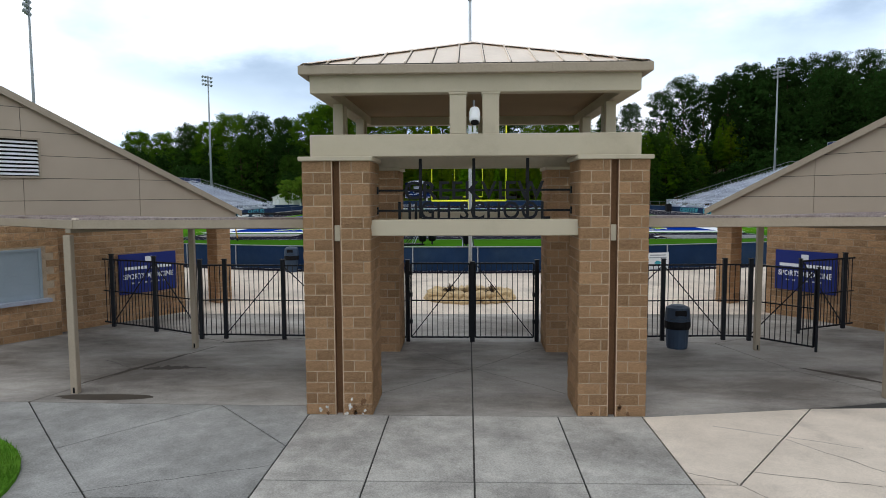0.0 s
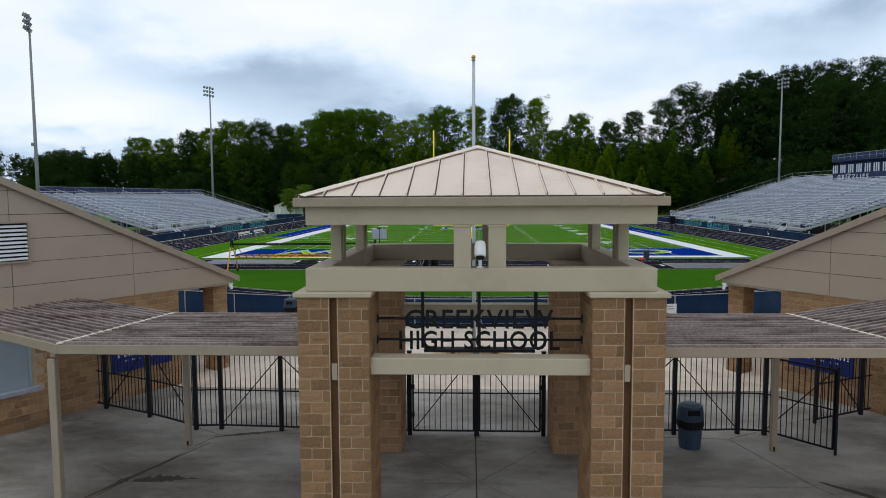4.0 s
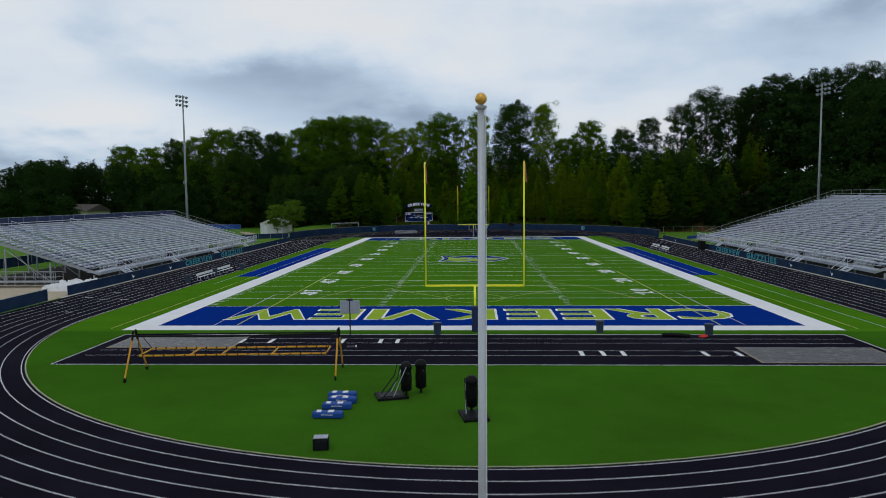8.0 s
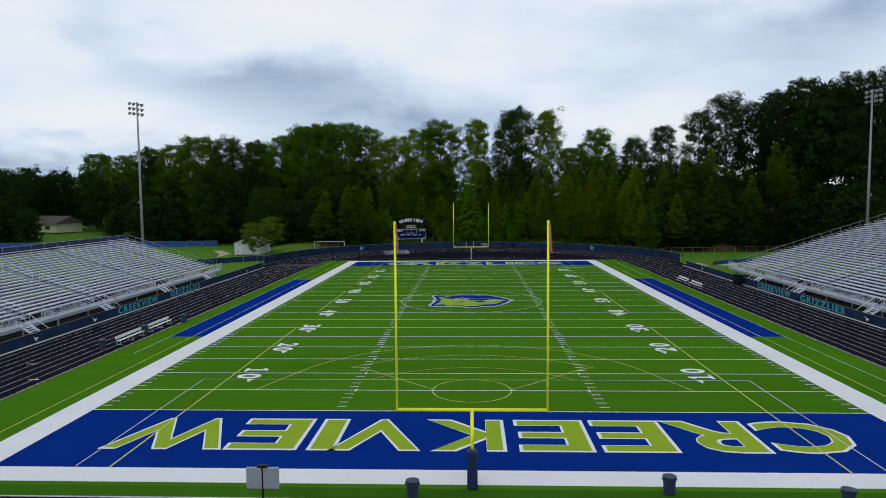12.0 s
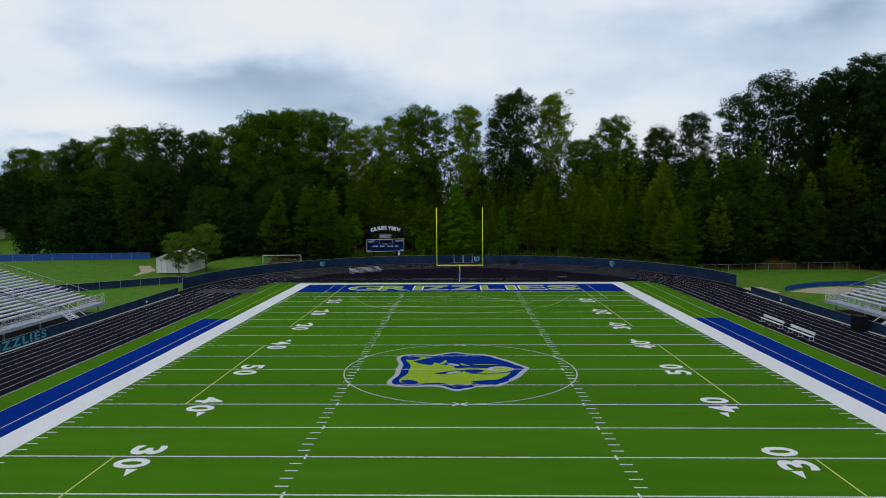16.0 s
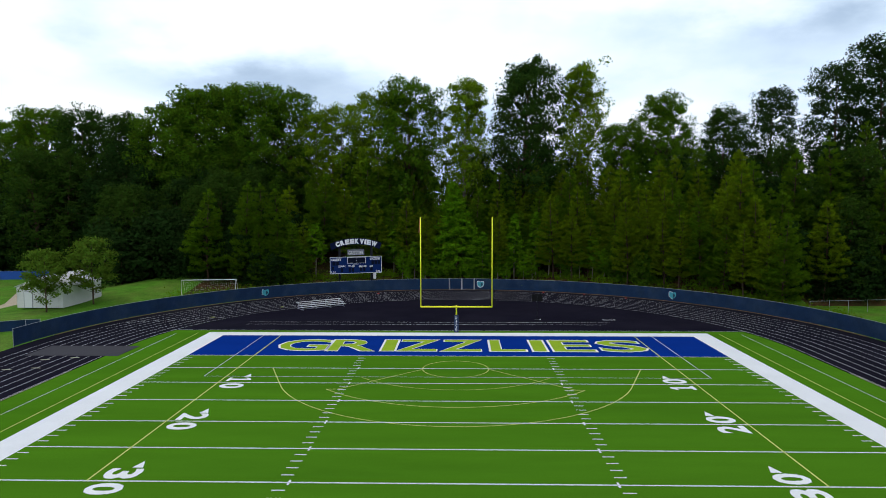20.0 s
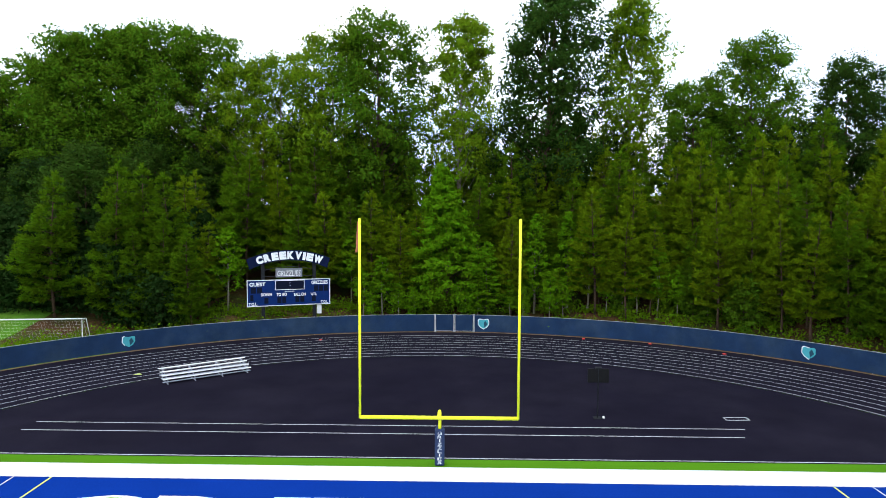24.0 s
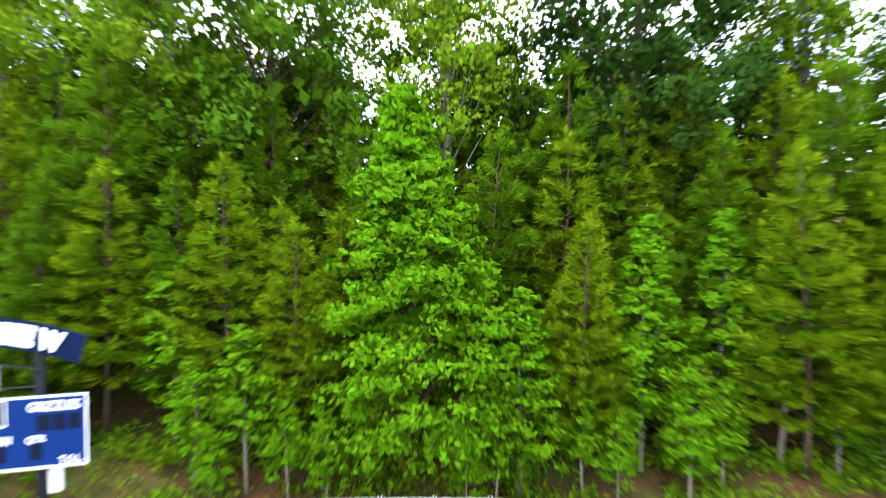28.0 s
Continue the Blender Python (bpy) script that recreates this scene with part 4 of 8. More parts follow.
slabs = []
xs = [-3.05, -1.55, 0.0, 1.55, 3.08]
for y0, y1 in ((-112.4, -109.55), (-115.4, -112.4), (-118.4, -115.4), (-121.5, -118.4), (-125, -121.5)):
    for a, b in zip(xs, xs[1:]):
        slabs.append(("concrete", [(a, y0), (b, y0), (b, y1), (a, y1)]))
slabs += [("concrete", p) for p in (
    [(-8.8, -108.9), (-6.76, -111.3), (-4.9, -109.0)],
    [(-6.76, -111.3), (-5.28, -113.0), (-3.05, -113.0), (-3.05, -111.1), (-4.9, -109.0)],
    [(-4.9, -109.0), (-3.05, -111.1), (-3.05, -109.0)],
    [(-5.28, -113.0), (-3.7, -115.4), (-3.05, -115.4), (-3.05, -113.0)],
    [(-3.7, -115.4), (-3.7, -125), (-3.05, -125), (-3.05, -115.4)],
    [(-14, -108.9), (-14, -119), (-3.7, -119), (-3.7, -115.4), (-5.28, -113.0), (-6.76, -111.3), (-8.8, -108.9)],
    [(-14, -119), (-14, -125), (-3.7, -125), (-3.7, -119)],
    [(-3.05, -109.55), (0, -109.55), (0, -106.3), (-3.05, -106.3)], [(0, -109.55), (3.08, -109.55), (3.08, -106.3), (0, -106.3)],
    [(-3.05, -106.3), (0, -106.3), (0, -99.0), (-3.05, -99.0)], [(0, -106.3), (3.08, -106.3), (3.08, -99.0), (0, -99.0)],
    [(-8.8, -108.9), (-4.9, -109.0), (-3.05, -109.0), (-3.05, -106.3), (-7.91, -106.4)], [(-7.91, -106.4), (-3.05, -106.3), (-3.05, -103.2), (-6.9, -103.4)],
    [(-6.9, -103.4), (-3.05, -103.2), (-3.05, -99.0), (-9.0, -99.0), (-10.4, -101.2)],
    [(-14, -108.9), (-8.8, -108.9), (-7.91, -106.4), (-6.9, -103.4), (-10.4, -101.2), (-14, -104.6)],
    [(-34, -108.9), (-14, -108.9), (-14, -104.6), (-14, -99.0), (-34, -99.0)], [(-14, -104.6), (-10.4, -101.2), (-9.0, -99.0), (-14, -99.0)],
    [(-34, -140), (-14, -140), (-14, -108.9), (-34, -108.9)], [(-14, -140), (34, -140), (34, -125), (-14, -125)])]
slabs += [("concrete_tan" if y < -110 else "concrete", p) for y, p in (
    (-111, [(3.08, -109.55), (3.08, -112.4), (3.7, -112.4), (6.36, -109.0)]), (-111, [(6.36, -109.0), (3.7, -112.4), (3.08, -112.4), (3.08, -116), (14, -116), (14, -108.6)]),
    (-120, [(3.08, -125), (14, -125), (14, -116), (3.08, -116)]),
    (-107, [(3.08, -109.55), (6.36, -109.0), (8.6, -108.4), (7.4, -106.3), (3.08, -106.3)]), (-105, [(3.08, -106.3), (7.4, -106.3), (6.6, -103.4), (3.08, -103.2)]),
    (-105, [(8.6, -108.4), (14, -108.6), (14, -104.6), (10.4, -101.2), (6.6, -103.4), (7.4, -106.3)]),
    (-101, [(3.08, -103.2), (6.6, -103.4), (10.4, -101.2), (9.0, -99.0), (3.08, -99.0)]), (-101, [(10.4, -101.2), (14, -104.6), (14, -99.0), (9.0, -99.0)]),
    (-105, [(14, -108.6), (34, -108.6), (34, -99.0), (14, -99.0)]), (-120, [(14, -125), (34, -125), (34, -108.6), (14, -108.6)]))]
for mat, p in slabs:
    s = Mesh()
    s.prism(shrink(p, 0.014), PLAZA - 0.1, PLAZA)
    # slabs from the gateway back to the courtyard take the darker, browner concrete
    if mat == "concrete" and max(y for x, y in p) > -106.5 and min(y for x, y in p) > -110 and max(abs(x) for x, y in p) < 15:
        mat = "concrete_dark"
    if mat == "concrete" and max(x for x, y in p) < -3.0:
        mat = "concrete_grey"
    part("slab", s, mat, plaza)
for a, b in (((5.12, -110.57), (6.6, -112.9)), ((3.08, -112.0), (3.64, -112.3)), ((3.64, -112.3), (3.95, -112.9)), ((4.0, -111.94), (5.65, -112.4)), ((5.65, -112.4), (7.5, -112.7)), ((0.06, -106.22), (2.08, -108.33)), ((0.06, -106.2), (1.71, -104.1)), ((-0.02, -106.22), (-2.0, -108.3)), ((-0.02, -106.2), (-1.66, -104.1)), ((-9.1, -105.51), (-7.91, -106.4)), ((-2.9, -108.3), (-2.3, -108.0)), ((4.2, -110.0), (6.2, -111.0)), ((-5.6, -112.9), (-3.1, -111.9))):
    cr = Mesh()
    a, b = Vector((*a, 0)), Vector((*b, 0))
    pts = [a + (b - a) * (i / 12) + Vector((0.05 * noise.noise((i * 0.9, a.x, 0)), 0.05 * noise.noise((i * 0.7, a.y, 3)), 0)) for i in range(13)]
    strip_line(cr, [(p.x, p.y) for p in pts], 0.012, PLAZA, 0.002)
    part("crack", cr, "joint", plaza)
for cx, cy, rx, ry, seed in ((-7.45, -108.55, 1.0, 0.2, 1),):
    st = Mesh()
    st.prism([(cx + rx * math.cos(a) * (1 + 0.2 * noise.noise((math.cos(a) * 2, math.sin(a) * 2, seed))), cy + ry * math.sin(a) * (1 + 0.2 * noise.noise((math.cos(a) * 2, math.sin(a) * 2, seed + 5)))) for a in [2 * math.pi * i / 40 for i in range(40)]], PLAZA - 0.02, PLAZA + 0.003)
    part("water_stain", st, "rust_patch", plaza)
# seepage along the joint below the canopy, and a pool where two joints meet
for (ax_, ay_), (bx_, by_), wide, seed in (((-8.5, -107.6), (-6.9, -104.0), 0.16, 2), ((-7.75, -106.35), (-6.3, -106.2), 0.42, 5), ((-6.95, -103.6), (-4.6, -102.9), 0.2, 8), ((7.6, -106.0), (9.4, -107.9), 0.24, 9)):
    a, b = Vector((ax_, ay_)), Vector((bx_, by_))
    d = (b - a).normalized()
    nrm = Vector((-d.y, d.x))
    side = [[], []]
    for i in range(25):
        f = i / 24
        w = wide * math.sin(math.pi * min(1.0, f * 1.15 + 0.04)) ** 0.8 if f < 0.85 else wide * (1 - f) * 2.2
        for k in (0, 1):
            e = w * (0.5 + 0.6 * noise.noise((i * 0.55, seed + 3 * k, 0))) if k else w * (0.25 + 0.3 * noise.noise((i * 0.6, seed, 4)))
            side[k].append(tuple(a + (b - a) * f + nrm * (max(0.01, e) * (1 if k else -1))))
    part("water_stain", Mesh().prism(side[0] + side[1][::-1], PLAZA - 0.02, PLAZA + 0.0035), "rust_patch", plaza)
isl = tagged(new("lawn_island"), "kerbed island of mown lawn in the forecourt", "lawn", kind="structure")
part("lawn_bed", Mesh().prism(arc(-9.35, -113.65, 3.0, 0, 360, 48)[:-1], PLAZA - 0.05, PLAZA + 0.06), "lawn", isl)
blades = Mesh()
rg = random.Random(8)
for i in range(9000):
    a, r = rg.uniform(-0.3, 1.9), 3.0 * math.sqrt(rg.uniform(0.2, 1))
    x, y = -9.35 + r * math.cos(a), -113.65 + r * math.sin(a)
    b, h = rg.uniform(0, 6.28), rg.uniform(0.04, 0.1)
    blades.add([(x, y, PLAZA + 0.05), (x + 0.012 * math.cos(b), y + 0.012 * math.sin(b), PLAZA + 0.05), (x + 0.03 * math.sin(b * 3), y + 0.03 * math.cos(b * 2), PLAZA + 0.06 + h)], [(0, 1, 2)])
part("grass_blades", blades, "lawn", isl, kind="stuff")


# ---- split-face block walls ----
def block_faces(n, seed):
    """Some block meshes, 1 x 1 x 1 with an uneven outer face towards -y, to be scaled."""
    out = []
    for q in range(n):
        r = random.Random(seed + q)
        b = Mesh()
        g = [(0.0, 0.0), (0.5, 0.0), (1.0, 0.0), (0.0, 0.5), (0.5, 0.5), (1.0, 0.5), (0.0, 1.0), (0.5, 1.0), (1.0, 1.0)]
        b.v = [(x, -(r.uniform(0.4, 1.0) if (x, z) == (0.5, 0.5) else r.uniform(0.0, 0.45)), z) for x, z in g] + [(0, 1, 0), (1, 1, 0), (1, 1, 1), (0, 1, 1)]
        b.f = [(0, 1, 4, 3), (1, 2, 5, 4), (3, 4, 7, 6), (4, 5, 8, 7), (0, 9, 10, 2, 1), (2, 10, 11, 8, 5), (8, 11, 12, 6, 7), (6, 12, 9, 0, 3)]
        out.append(b)
    return out


BLOCKS = block_faces(6, 70)
BLOCK_DATA = [b.data("brick", "block") for b in BLOCKS]


def lay_blocks(parent, frame_m, length, z0, courses, ch=0.2032, bl=0.4064, cap=300, seed=0, offset=0.0, holes=()):
    """Courses of blocks along local x from 0 to length, faces towards local -y; the first ones as parts, the rest joined."""
    r = random.Random(seed)
    rest, n = Mesh(), 0
    g = 0.017
    for c in range(courses):
        x = -(bl / 2 if c % 2 else 0) - offset
        while x < length - 1e-3:
            a, b = max(0.0, x), min(length, x + bl)
            x += bl
            if b - a < 0.05:
                continue
            z = z0 + c * ch
            if any(a < h1 and b > h0 and z < k1 - 0.01 and z + ch > k0 + 0.01 for h0, h1, k0, k1 in holes):
                continue
            m = frame_m @ Matrix.Translation((a + g / 2, 0.002, z + g / 2)) @ Matrix.Diagonal((b - a - g, 0.024, ch - g, 1))
            q = r.randrange(len(BLOCKS))
            if n < cap:
                part("brick", BLOCK_DATA[q], None, parent, m=m)
            else:
                rest.add([m @ Vector(p) for p in BLOCKS[q].v], BLOCKS[q].f)
            n += 1
    if rest.v:
        part("brick_rest", rest, "block_joined", parent, kind="stuff")


# ---- entrance gateway ----
GX, GY = 0.03, -106.42
gate_house = thing("entrance_gateway", "tan block gateway with beige beams and a cream metal hip roof", "gateway", pose(GX, GY, PLAZA))
FRONT = 3.11
COLH = 4.67


def gate_column(sx, sy):
    x0, x1 = 1.88, 3.11
    y1, y0 = FRONT, FRONT - 1.23
    col = part("column", Mesh().box(min(sx * (x0 + 0.006), sx * (x1 - 0.006)), max(sx * (x0 + 0.006), sx * (x1 - 0.006)), min(sy * (y0 + 0.006), sy * (y1 - 0.12)), max(sy * (y0 + 0.006), sy * (y1 - 0.12)), 0.0, COLH), "mortar", gate_house, "tan split-face concrete block column")
    # cheeks of the slotted outer face
    for a, b in ((x0 + 0.02, x0 + 0.55), (x1 - 0.55, x1 - 0.006)):
        part("cheek", Mesh().box(min(sx * a, sx * b), max(sx * a, sx * b), min(sy * (y1 - 0.13), sy * (y1 - 0.006)), max(sy * (y1 - 0.13), sy * (y1 - 0.006)), 0.0, COLH), "mortar", col)
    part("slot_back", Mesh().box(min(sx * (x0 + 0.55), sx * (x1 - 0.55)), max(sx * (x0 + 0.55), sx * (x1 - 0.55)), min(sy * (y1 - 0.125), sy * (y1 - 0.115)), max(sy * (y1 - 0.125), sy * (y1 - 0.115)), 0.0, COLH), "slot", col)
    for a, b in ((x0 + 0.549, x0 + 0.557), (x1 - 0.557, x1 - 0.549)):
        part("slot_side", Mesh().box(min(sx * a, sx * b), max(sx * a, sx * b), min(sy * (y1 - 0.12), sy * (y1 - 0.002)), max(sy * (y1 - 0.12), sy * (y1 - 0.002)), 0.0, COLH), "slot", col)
    part("slot_block", Mesh().cbox(min(sx * (x0 + 0.56), sx * (x1 - 0.56)), max(sx * (x0 + 0.56), sx * (x1 - 0.56)), min(sy * (y1 - 0.115), sy * (y1 - 0.05)), max(sy * (y1 - 0.115), sy * (y1 - 0.05)), COLH - 1.45, COLH - 1.16, 0.01), "stucco", col)
    xa, xb = (sx * x0, sx * x1) if sx > 0 else (sx * x1, sx * x0)
    # the four faces: matrices whose local -y points outwards
    fr = []
    yo = sy * y1
    rz = 0 if sy < 0 else 180
    w1 = 0.54
    for a, b in ((xa, xa + w1), (xb - w1, xb)):
        fr.append((pose(a if sy < 0 else b, yo, 0, 0, 0, rz), w1, 0.0))
    fr.append((pose(xa if sy > 0 else xb, sy * y0, 0, 0, 0, 0 if sy > 0 else 180), 1.23, 0.1))
    ya, yb = (sy * y0, sy * y1) if sy > 0 else (sy * y1, sy * y0)
    fr.append((pose(xa, yb, 0, 0, 0, -90), 1.23, 0.1))
    fr.append((pose(xb, ya, 0, 0, 0, 90), 1.23, 0.1))
    for i, (m, ln, off) in enumerate(fr):
        lay_blocks(col, m, ln, 0.0, 23, cap=92, seed=int(50 + i + 10 * sx + 3 * sy), offset=off if i > 1 else 0.2 * (i % 2))
    cap_m = Mesh().cbox(min(sx * (x0 - 0.05), sx * (x1 + 0.06)), max(sx * (x0 - 0.05), sx * (x1 + 0.06)), min(sy * (y0 - 0.05), sy * (y1 + 0.06)), max(sy * (y0 - 0.05), sy * (y1 + 0.06)), COLH, COLH + 0.08, 0.012)
    part("cap_stone", cap_m, "stucco", col)
    if sy < 0:
        r = random.Random(int(sx * 7 + 20))
        for i in range(16 if sx < 0 else 5):
            px, pz, w = sx * r.uniform(x0 + 0.06, x1 - 0.1), 0.02 + 0.30 * r.random() ** 2, r.uniform(0.03, 0.10)
            if abs(abs(px) - (x0 + x1) / 2) < 0.12:
                continue
            sp = Mesh()
            sp.prism([(px + w * 0.5 * math.cos(a) * r.uniform(0.45, 1.25), pz + w * 0.6 * math.sin(a) * r.uniform(0.45, 1.25)) for a in [k * 0.523 for k in range(12)]], 0.0, 0.005, pose(0, sy * y1 - 0.013, 0, 90, 0, 0))
            part("crust_patch", sp, "crust" if sx < 0 and i % 3 else "slot", col, "pale mineral crust near the ground")


for sx in (-1, 1):
    for sy in (-1, 1):
        gate_column(sx, sy)
ZB = COLH + 0.08
B = 2.985
beams = ((-B, B, -B, -B + 0.36), (-B, B, B - 0.36, B), (-B, -B + 0.36, -B + 0.36, B - 0.36), (B - 0.36, B, -B + 0.36, B - 0.36))
for b in beams:
    part("ring_beam", Mesh().cbox(*b, ZB, ZB + 0.40, 0.012), "stucco", gate_house)
for x in (-0.44, 0.15):
    part("mid_post", Mesh().cbox(x, x + 0.30, -B + 0.02, -B + 0.32, ZB + 0.40, 5.89, 0.01), "stucco", gate_house)
    part("post_head", Mesh().cbox(x - 0.02, x + 0.32, -B, -B + 0.34, 5.85, 5.89, 0.008), "stucco", gate_house)
    part("mid_post", Mesh().cbox(x, x + 0.30, B - 0.32, B - 0.02, ZB + 0.40, 5.89, 0.01), "stucco", gate_house)
for sx in (-1, 1):
    for y in (-1.52, -1.22, 1.22, 1.52):
        part("side_post", Mesh().cbox(sx * 2.72 - 0.1, sx * 2.72 + 0.1, y - 0.1, y + 0.1, ZB + 0.40, 5.89, 0.008), "stucco", gate_house)
E2 = 2.97
for b in ((-E2, E2, -E2, -E2 + 0.3), (-E2, E2, E2 - 0.3, E2), (-E2, -E2 + 0.3, -E2 + 0.3, E2 - 0.3), (E2 - 0.3, E2, -E2 + 0.3, E2 - 0.3)):
    part("fascia_beam", Mesh().cbox(*b, 5.89, 6.22, 0.01), "stucco", gate_house)
part("ceiling_board", Mesh().box(-E2 + 0.3, E2 - 0.3, -E2 + 0.3, E2 - 0.3, 6.10, 6.14), "soffit", gate_house, "brown boarded ceiling")
E3 = 3.14
for b in ((-E3, E3, -E3, -E3 + 0.15), (-E3, E3, E3 - 0.15, E3), (-E3, -E3 + 0.15, -E3 + 0.15, E3 - 0.15), (E3 - 0.15, E3, -E3 + 0.15, E3 - 0.15)):
    gt = part("gutter", Mesh().cbox(*b, 6.20, 6.36, 0.014), "trim", gate_house)
for x in (-2.19, -1.23, -0.28, 0.44, 1.40, 2.34):
    part("gutter_strap", Mesh().box(x - 0.025, x + 0.025, -E3 - 0.008, -E3 + 0.01, 6.20, 6.365), "trim", gate_house)
RE, ZE, ZA = 3.06, 6.385, 7.41
roof_m = Mesh()
roof_m.add([(-RE, -RE, ZE), (RE, -RE, ZE), (RE, RE, ZE), (-RE, RE, ZE), (0, 0, ZA), (-RE, -RE, ZE - 0.03), (RE, -RE, ZE - 0.03), (RE, RE, ZE - 0.03), (-RE, RE, ZE - 0.03)],
           [(0, 1, 4), (1, 2, 4), (2, 3, 4), (3, 0, 4), (5, 6, 1, 0), (6, 7, 2, 1), (7, 8, 3, 2), (8, 5, 0, 3), (8, 7, 6, 5)])
roof_o = part("roof", roof_m, "roof", gate_house, "cream standing-seam metal hip roof")
for q in range(4):
    m = pose(0, 0, 0, 0, 0, 90 * q)
    for k in range(-6, 8):
        x = 0.469 * (k - 0.5) - 0.06
        run = 1 - abs(x) / RE
        if run < 0.05:
            continue
        a = Vector((x, -RE + 0.01, ZE + 0.018))
        b = Vector((x, -RE + RE * run * 0.985, ZE + (ZA - ZE) * run * 0.985 + 0.018))
        part("seam", Mesh().beam(m @ a, m @ b, 0.022, 0.04), "roof", roof_o)
        # dark strip along one side of each seam, wider on the side faces
        off = m.to_3x3() @ Vector((0.022, 0, -0.014))
        part("seam_grime", Mesh().beam(m @ a + off * (1.0 + 0.6 * (q % 2)), m @ a.lerp(b, 0.93) + off * (1.0 + 0.6 * (q % 2)), 0.05 if q % 2 else 0.02, 0.012), "strip_dark", roof_o)
    a, b = m @ Vector((-RE, -RE, ZE + 0.03)), m @ Vector((0, 0, ZA + 0.03))
    hc = Mesh()
    side = m.to_3x3() @ Vector((0.15, -0.15, 0))
    drop = Vector((0, 0, -0.035))
    hc.add([a, a + side + drop, b + side * 0.8 + drop, b, a - side + drop, b - side * 0.8 + drop], [(0, 1, 2, 3), (0, 3, 5, 4)])
    part("hip_cap", hc, "roof", roof_o)
# dark strip along the foot of each roof face
for q in range(4):
    m = pose(0, 0, 0, 0, 0, 90 * q)
    part("eave_grime", Mesh().beam(m @ Vector((-RE + 0.02, -RE - 0.012, ZE - 0.012)), m @ Vector((RE - 0.02, -RE - 0.012, ZE - 0.012)), 0.03, 0.026), "strip_dark", roof_o)
part("lintel", Mesh().cbox(-1.9, 1.9, -FRONT + 0.1, -FRONT + 0.46, 3.31, 3.60, 0.012), "stucco", gate_house)
part("lintel", Mesh().cbox(-1.9, 1.9, FRONT - 0.46, FRONT - 0.1, 3.31, 3.60, 0.012), "stucco", gate_house)
for k in (-1, 0, 1):
    part("sign_bar", Mesh().cbox(1.03 * k - 0.03, 1.03 * k + 0.03, -2.22, -2.16, 3.60, ZB, 0.006), "steel", gate_house)
part("sign_bar", Mesh().box(-1.0, 1.0, -2.4, -2.15, 3.56, 3.61), "steel", gate_house)
for z in (3.75, 4.14):
    part("sign_rail", Mesh().cbox(-1.93, 1.93, -2.20, -2.16, z - 0.02, z + 0.02, 0.004), "steel", gate_house)
    for sx in (-1, 1):
        part("rail_bracket", Mesh().cbox(sx * 1.9 - 0.05, sx * 1.9 + 0.05, -2.25, -2.11, z - 0.07, z + 0.07, 0.008), "steel", gate_house)
for word, w, z in (("CREEKVIEW", 2.68, 4.14), ("HIGH SCHOOL", 2.92, 3.75)):
    me = text_mesh("sign_letters", word, 0.5, "steel", depth=0.02, offset=0.006, width=w, height=0.35, spacing=1.08)
    letters("sign_letter", me, gate_house, pose(0, -2.24, z, 90, 0, 0), "black steel letter")

cam_dome = thing("security_camera", "white bullet security camera on a short bracket", "security camera", pose(GX + 0.01, GY - B + 0.02, PLAZA + ZB + 0.40))
part("housing", Mesh().lathe([(0.05, -0.13), (0.085, -0.12), (0.098, -0.06), (0.098, 0.10), (0.092, 0.14), (0.07, 0.15)], 16, pose(0, -0.02, 0.33, 152, 0, 0)), "plastic_white", cam_dome, smooth=True)
part("lens", Mesh().lathe([(0.075, 0.15), (0.075, 0.172), (0.02, 0.175)], 14, pose(0, -0.02, 0.33, 152, 0, 0)), "plastic_black", cam_dome)
part("bracket", Mesh().tube([(0, 0.03, 0), (0, 0.03, 0.2)], 0.03, 8), "plastic_white", cam_dome)
part("base_plate", Mesh().cbox(-0.06, 0.06, -0.02, 0.10, 0.0, 0.025, 0.008), "plastic_white", cam_dome)
part("conduit", Mesh().cbox(-0.03, 0.005, 0.18, 0.22, 0.0, 0.62, 0.006), "galv", cam_dome)


# ---- steel gates and pickets ----
def picket_panel(parent, name, p, q, h0, h1, diag=0, z0=None):
    """A frame with pickets from p to q on the ground plan; diag: a brace that rises to q (1) or to p (-1)."""
    zb = PLAZA if z0 is None else z0
    p, q = Vector((*p, zb)), Vector((*q, zb))
    d = q - p
    L, u = d.length, Vector((0, 0, 1))
    fm = Mesh()
    for z in (h0, (h0 + h1) / 2, h1):
        fm.beam(p + u * z, q + u * z, 0.035, 0.045 if z != (h0 + h1) / 2 else 0.03)
    for e in (p, q):
        fm.beam(e + u * h0, e + u * h1, 0.045, 0.045)
    gf = part("frame", fm, "steel", parent)
    n = max(2, int(L / 0.135))
    for i in range(1, n):
        o = p + d * (i / n)
        part("picket", Mesh().beam(o + u * h0, o + u * h1, 0.018, 0.018), "steel", parent)
    if diag:
        a, b = (p, q) if diag > 0 else (q, p)
        part("brace", Mesh().beam(a + u * h0, b + u * h1, 0.025, 0.025), "steel", parent)
    return gf


def gate_post(parent, x, y, h=2.25, w=0.11):
    part("post", Mesh().cbox(x - w / 2, x + w / 2, y - w / 2, y + w / 2, PLAZA - 0.05, PLAZA + h, 0.012), "steel", parent)
    part("post_cap", Mesh().cbox(x - w / 2 - 0.012, x + w / 2 + 0.012, y - w / 2 - 0.012, y + w / 2 + 0.012, PLAZA + h, PLAZA + h + 0.03, 0.008), "steel", parent)


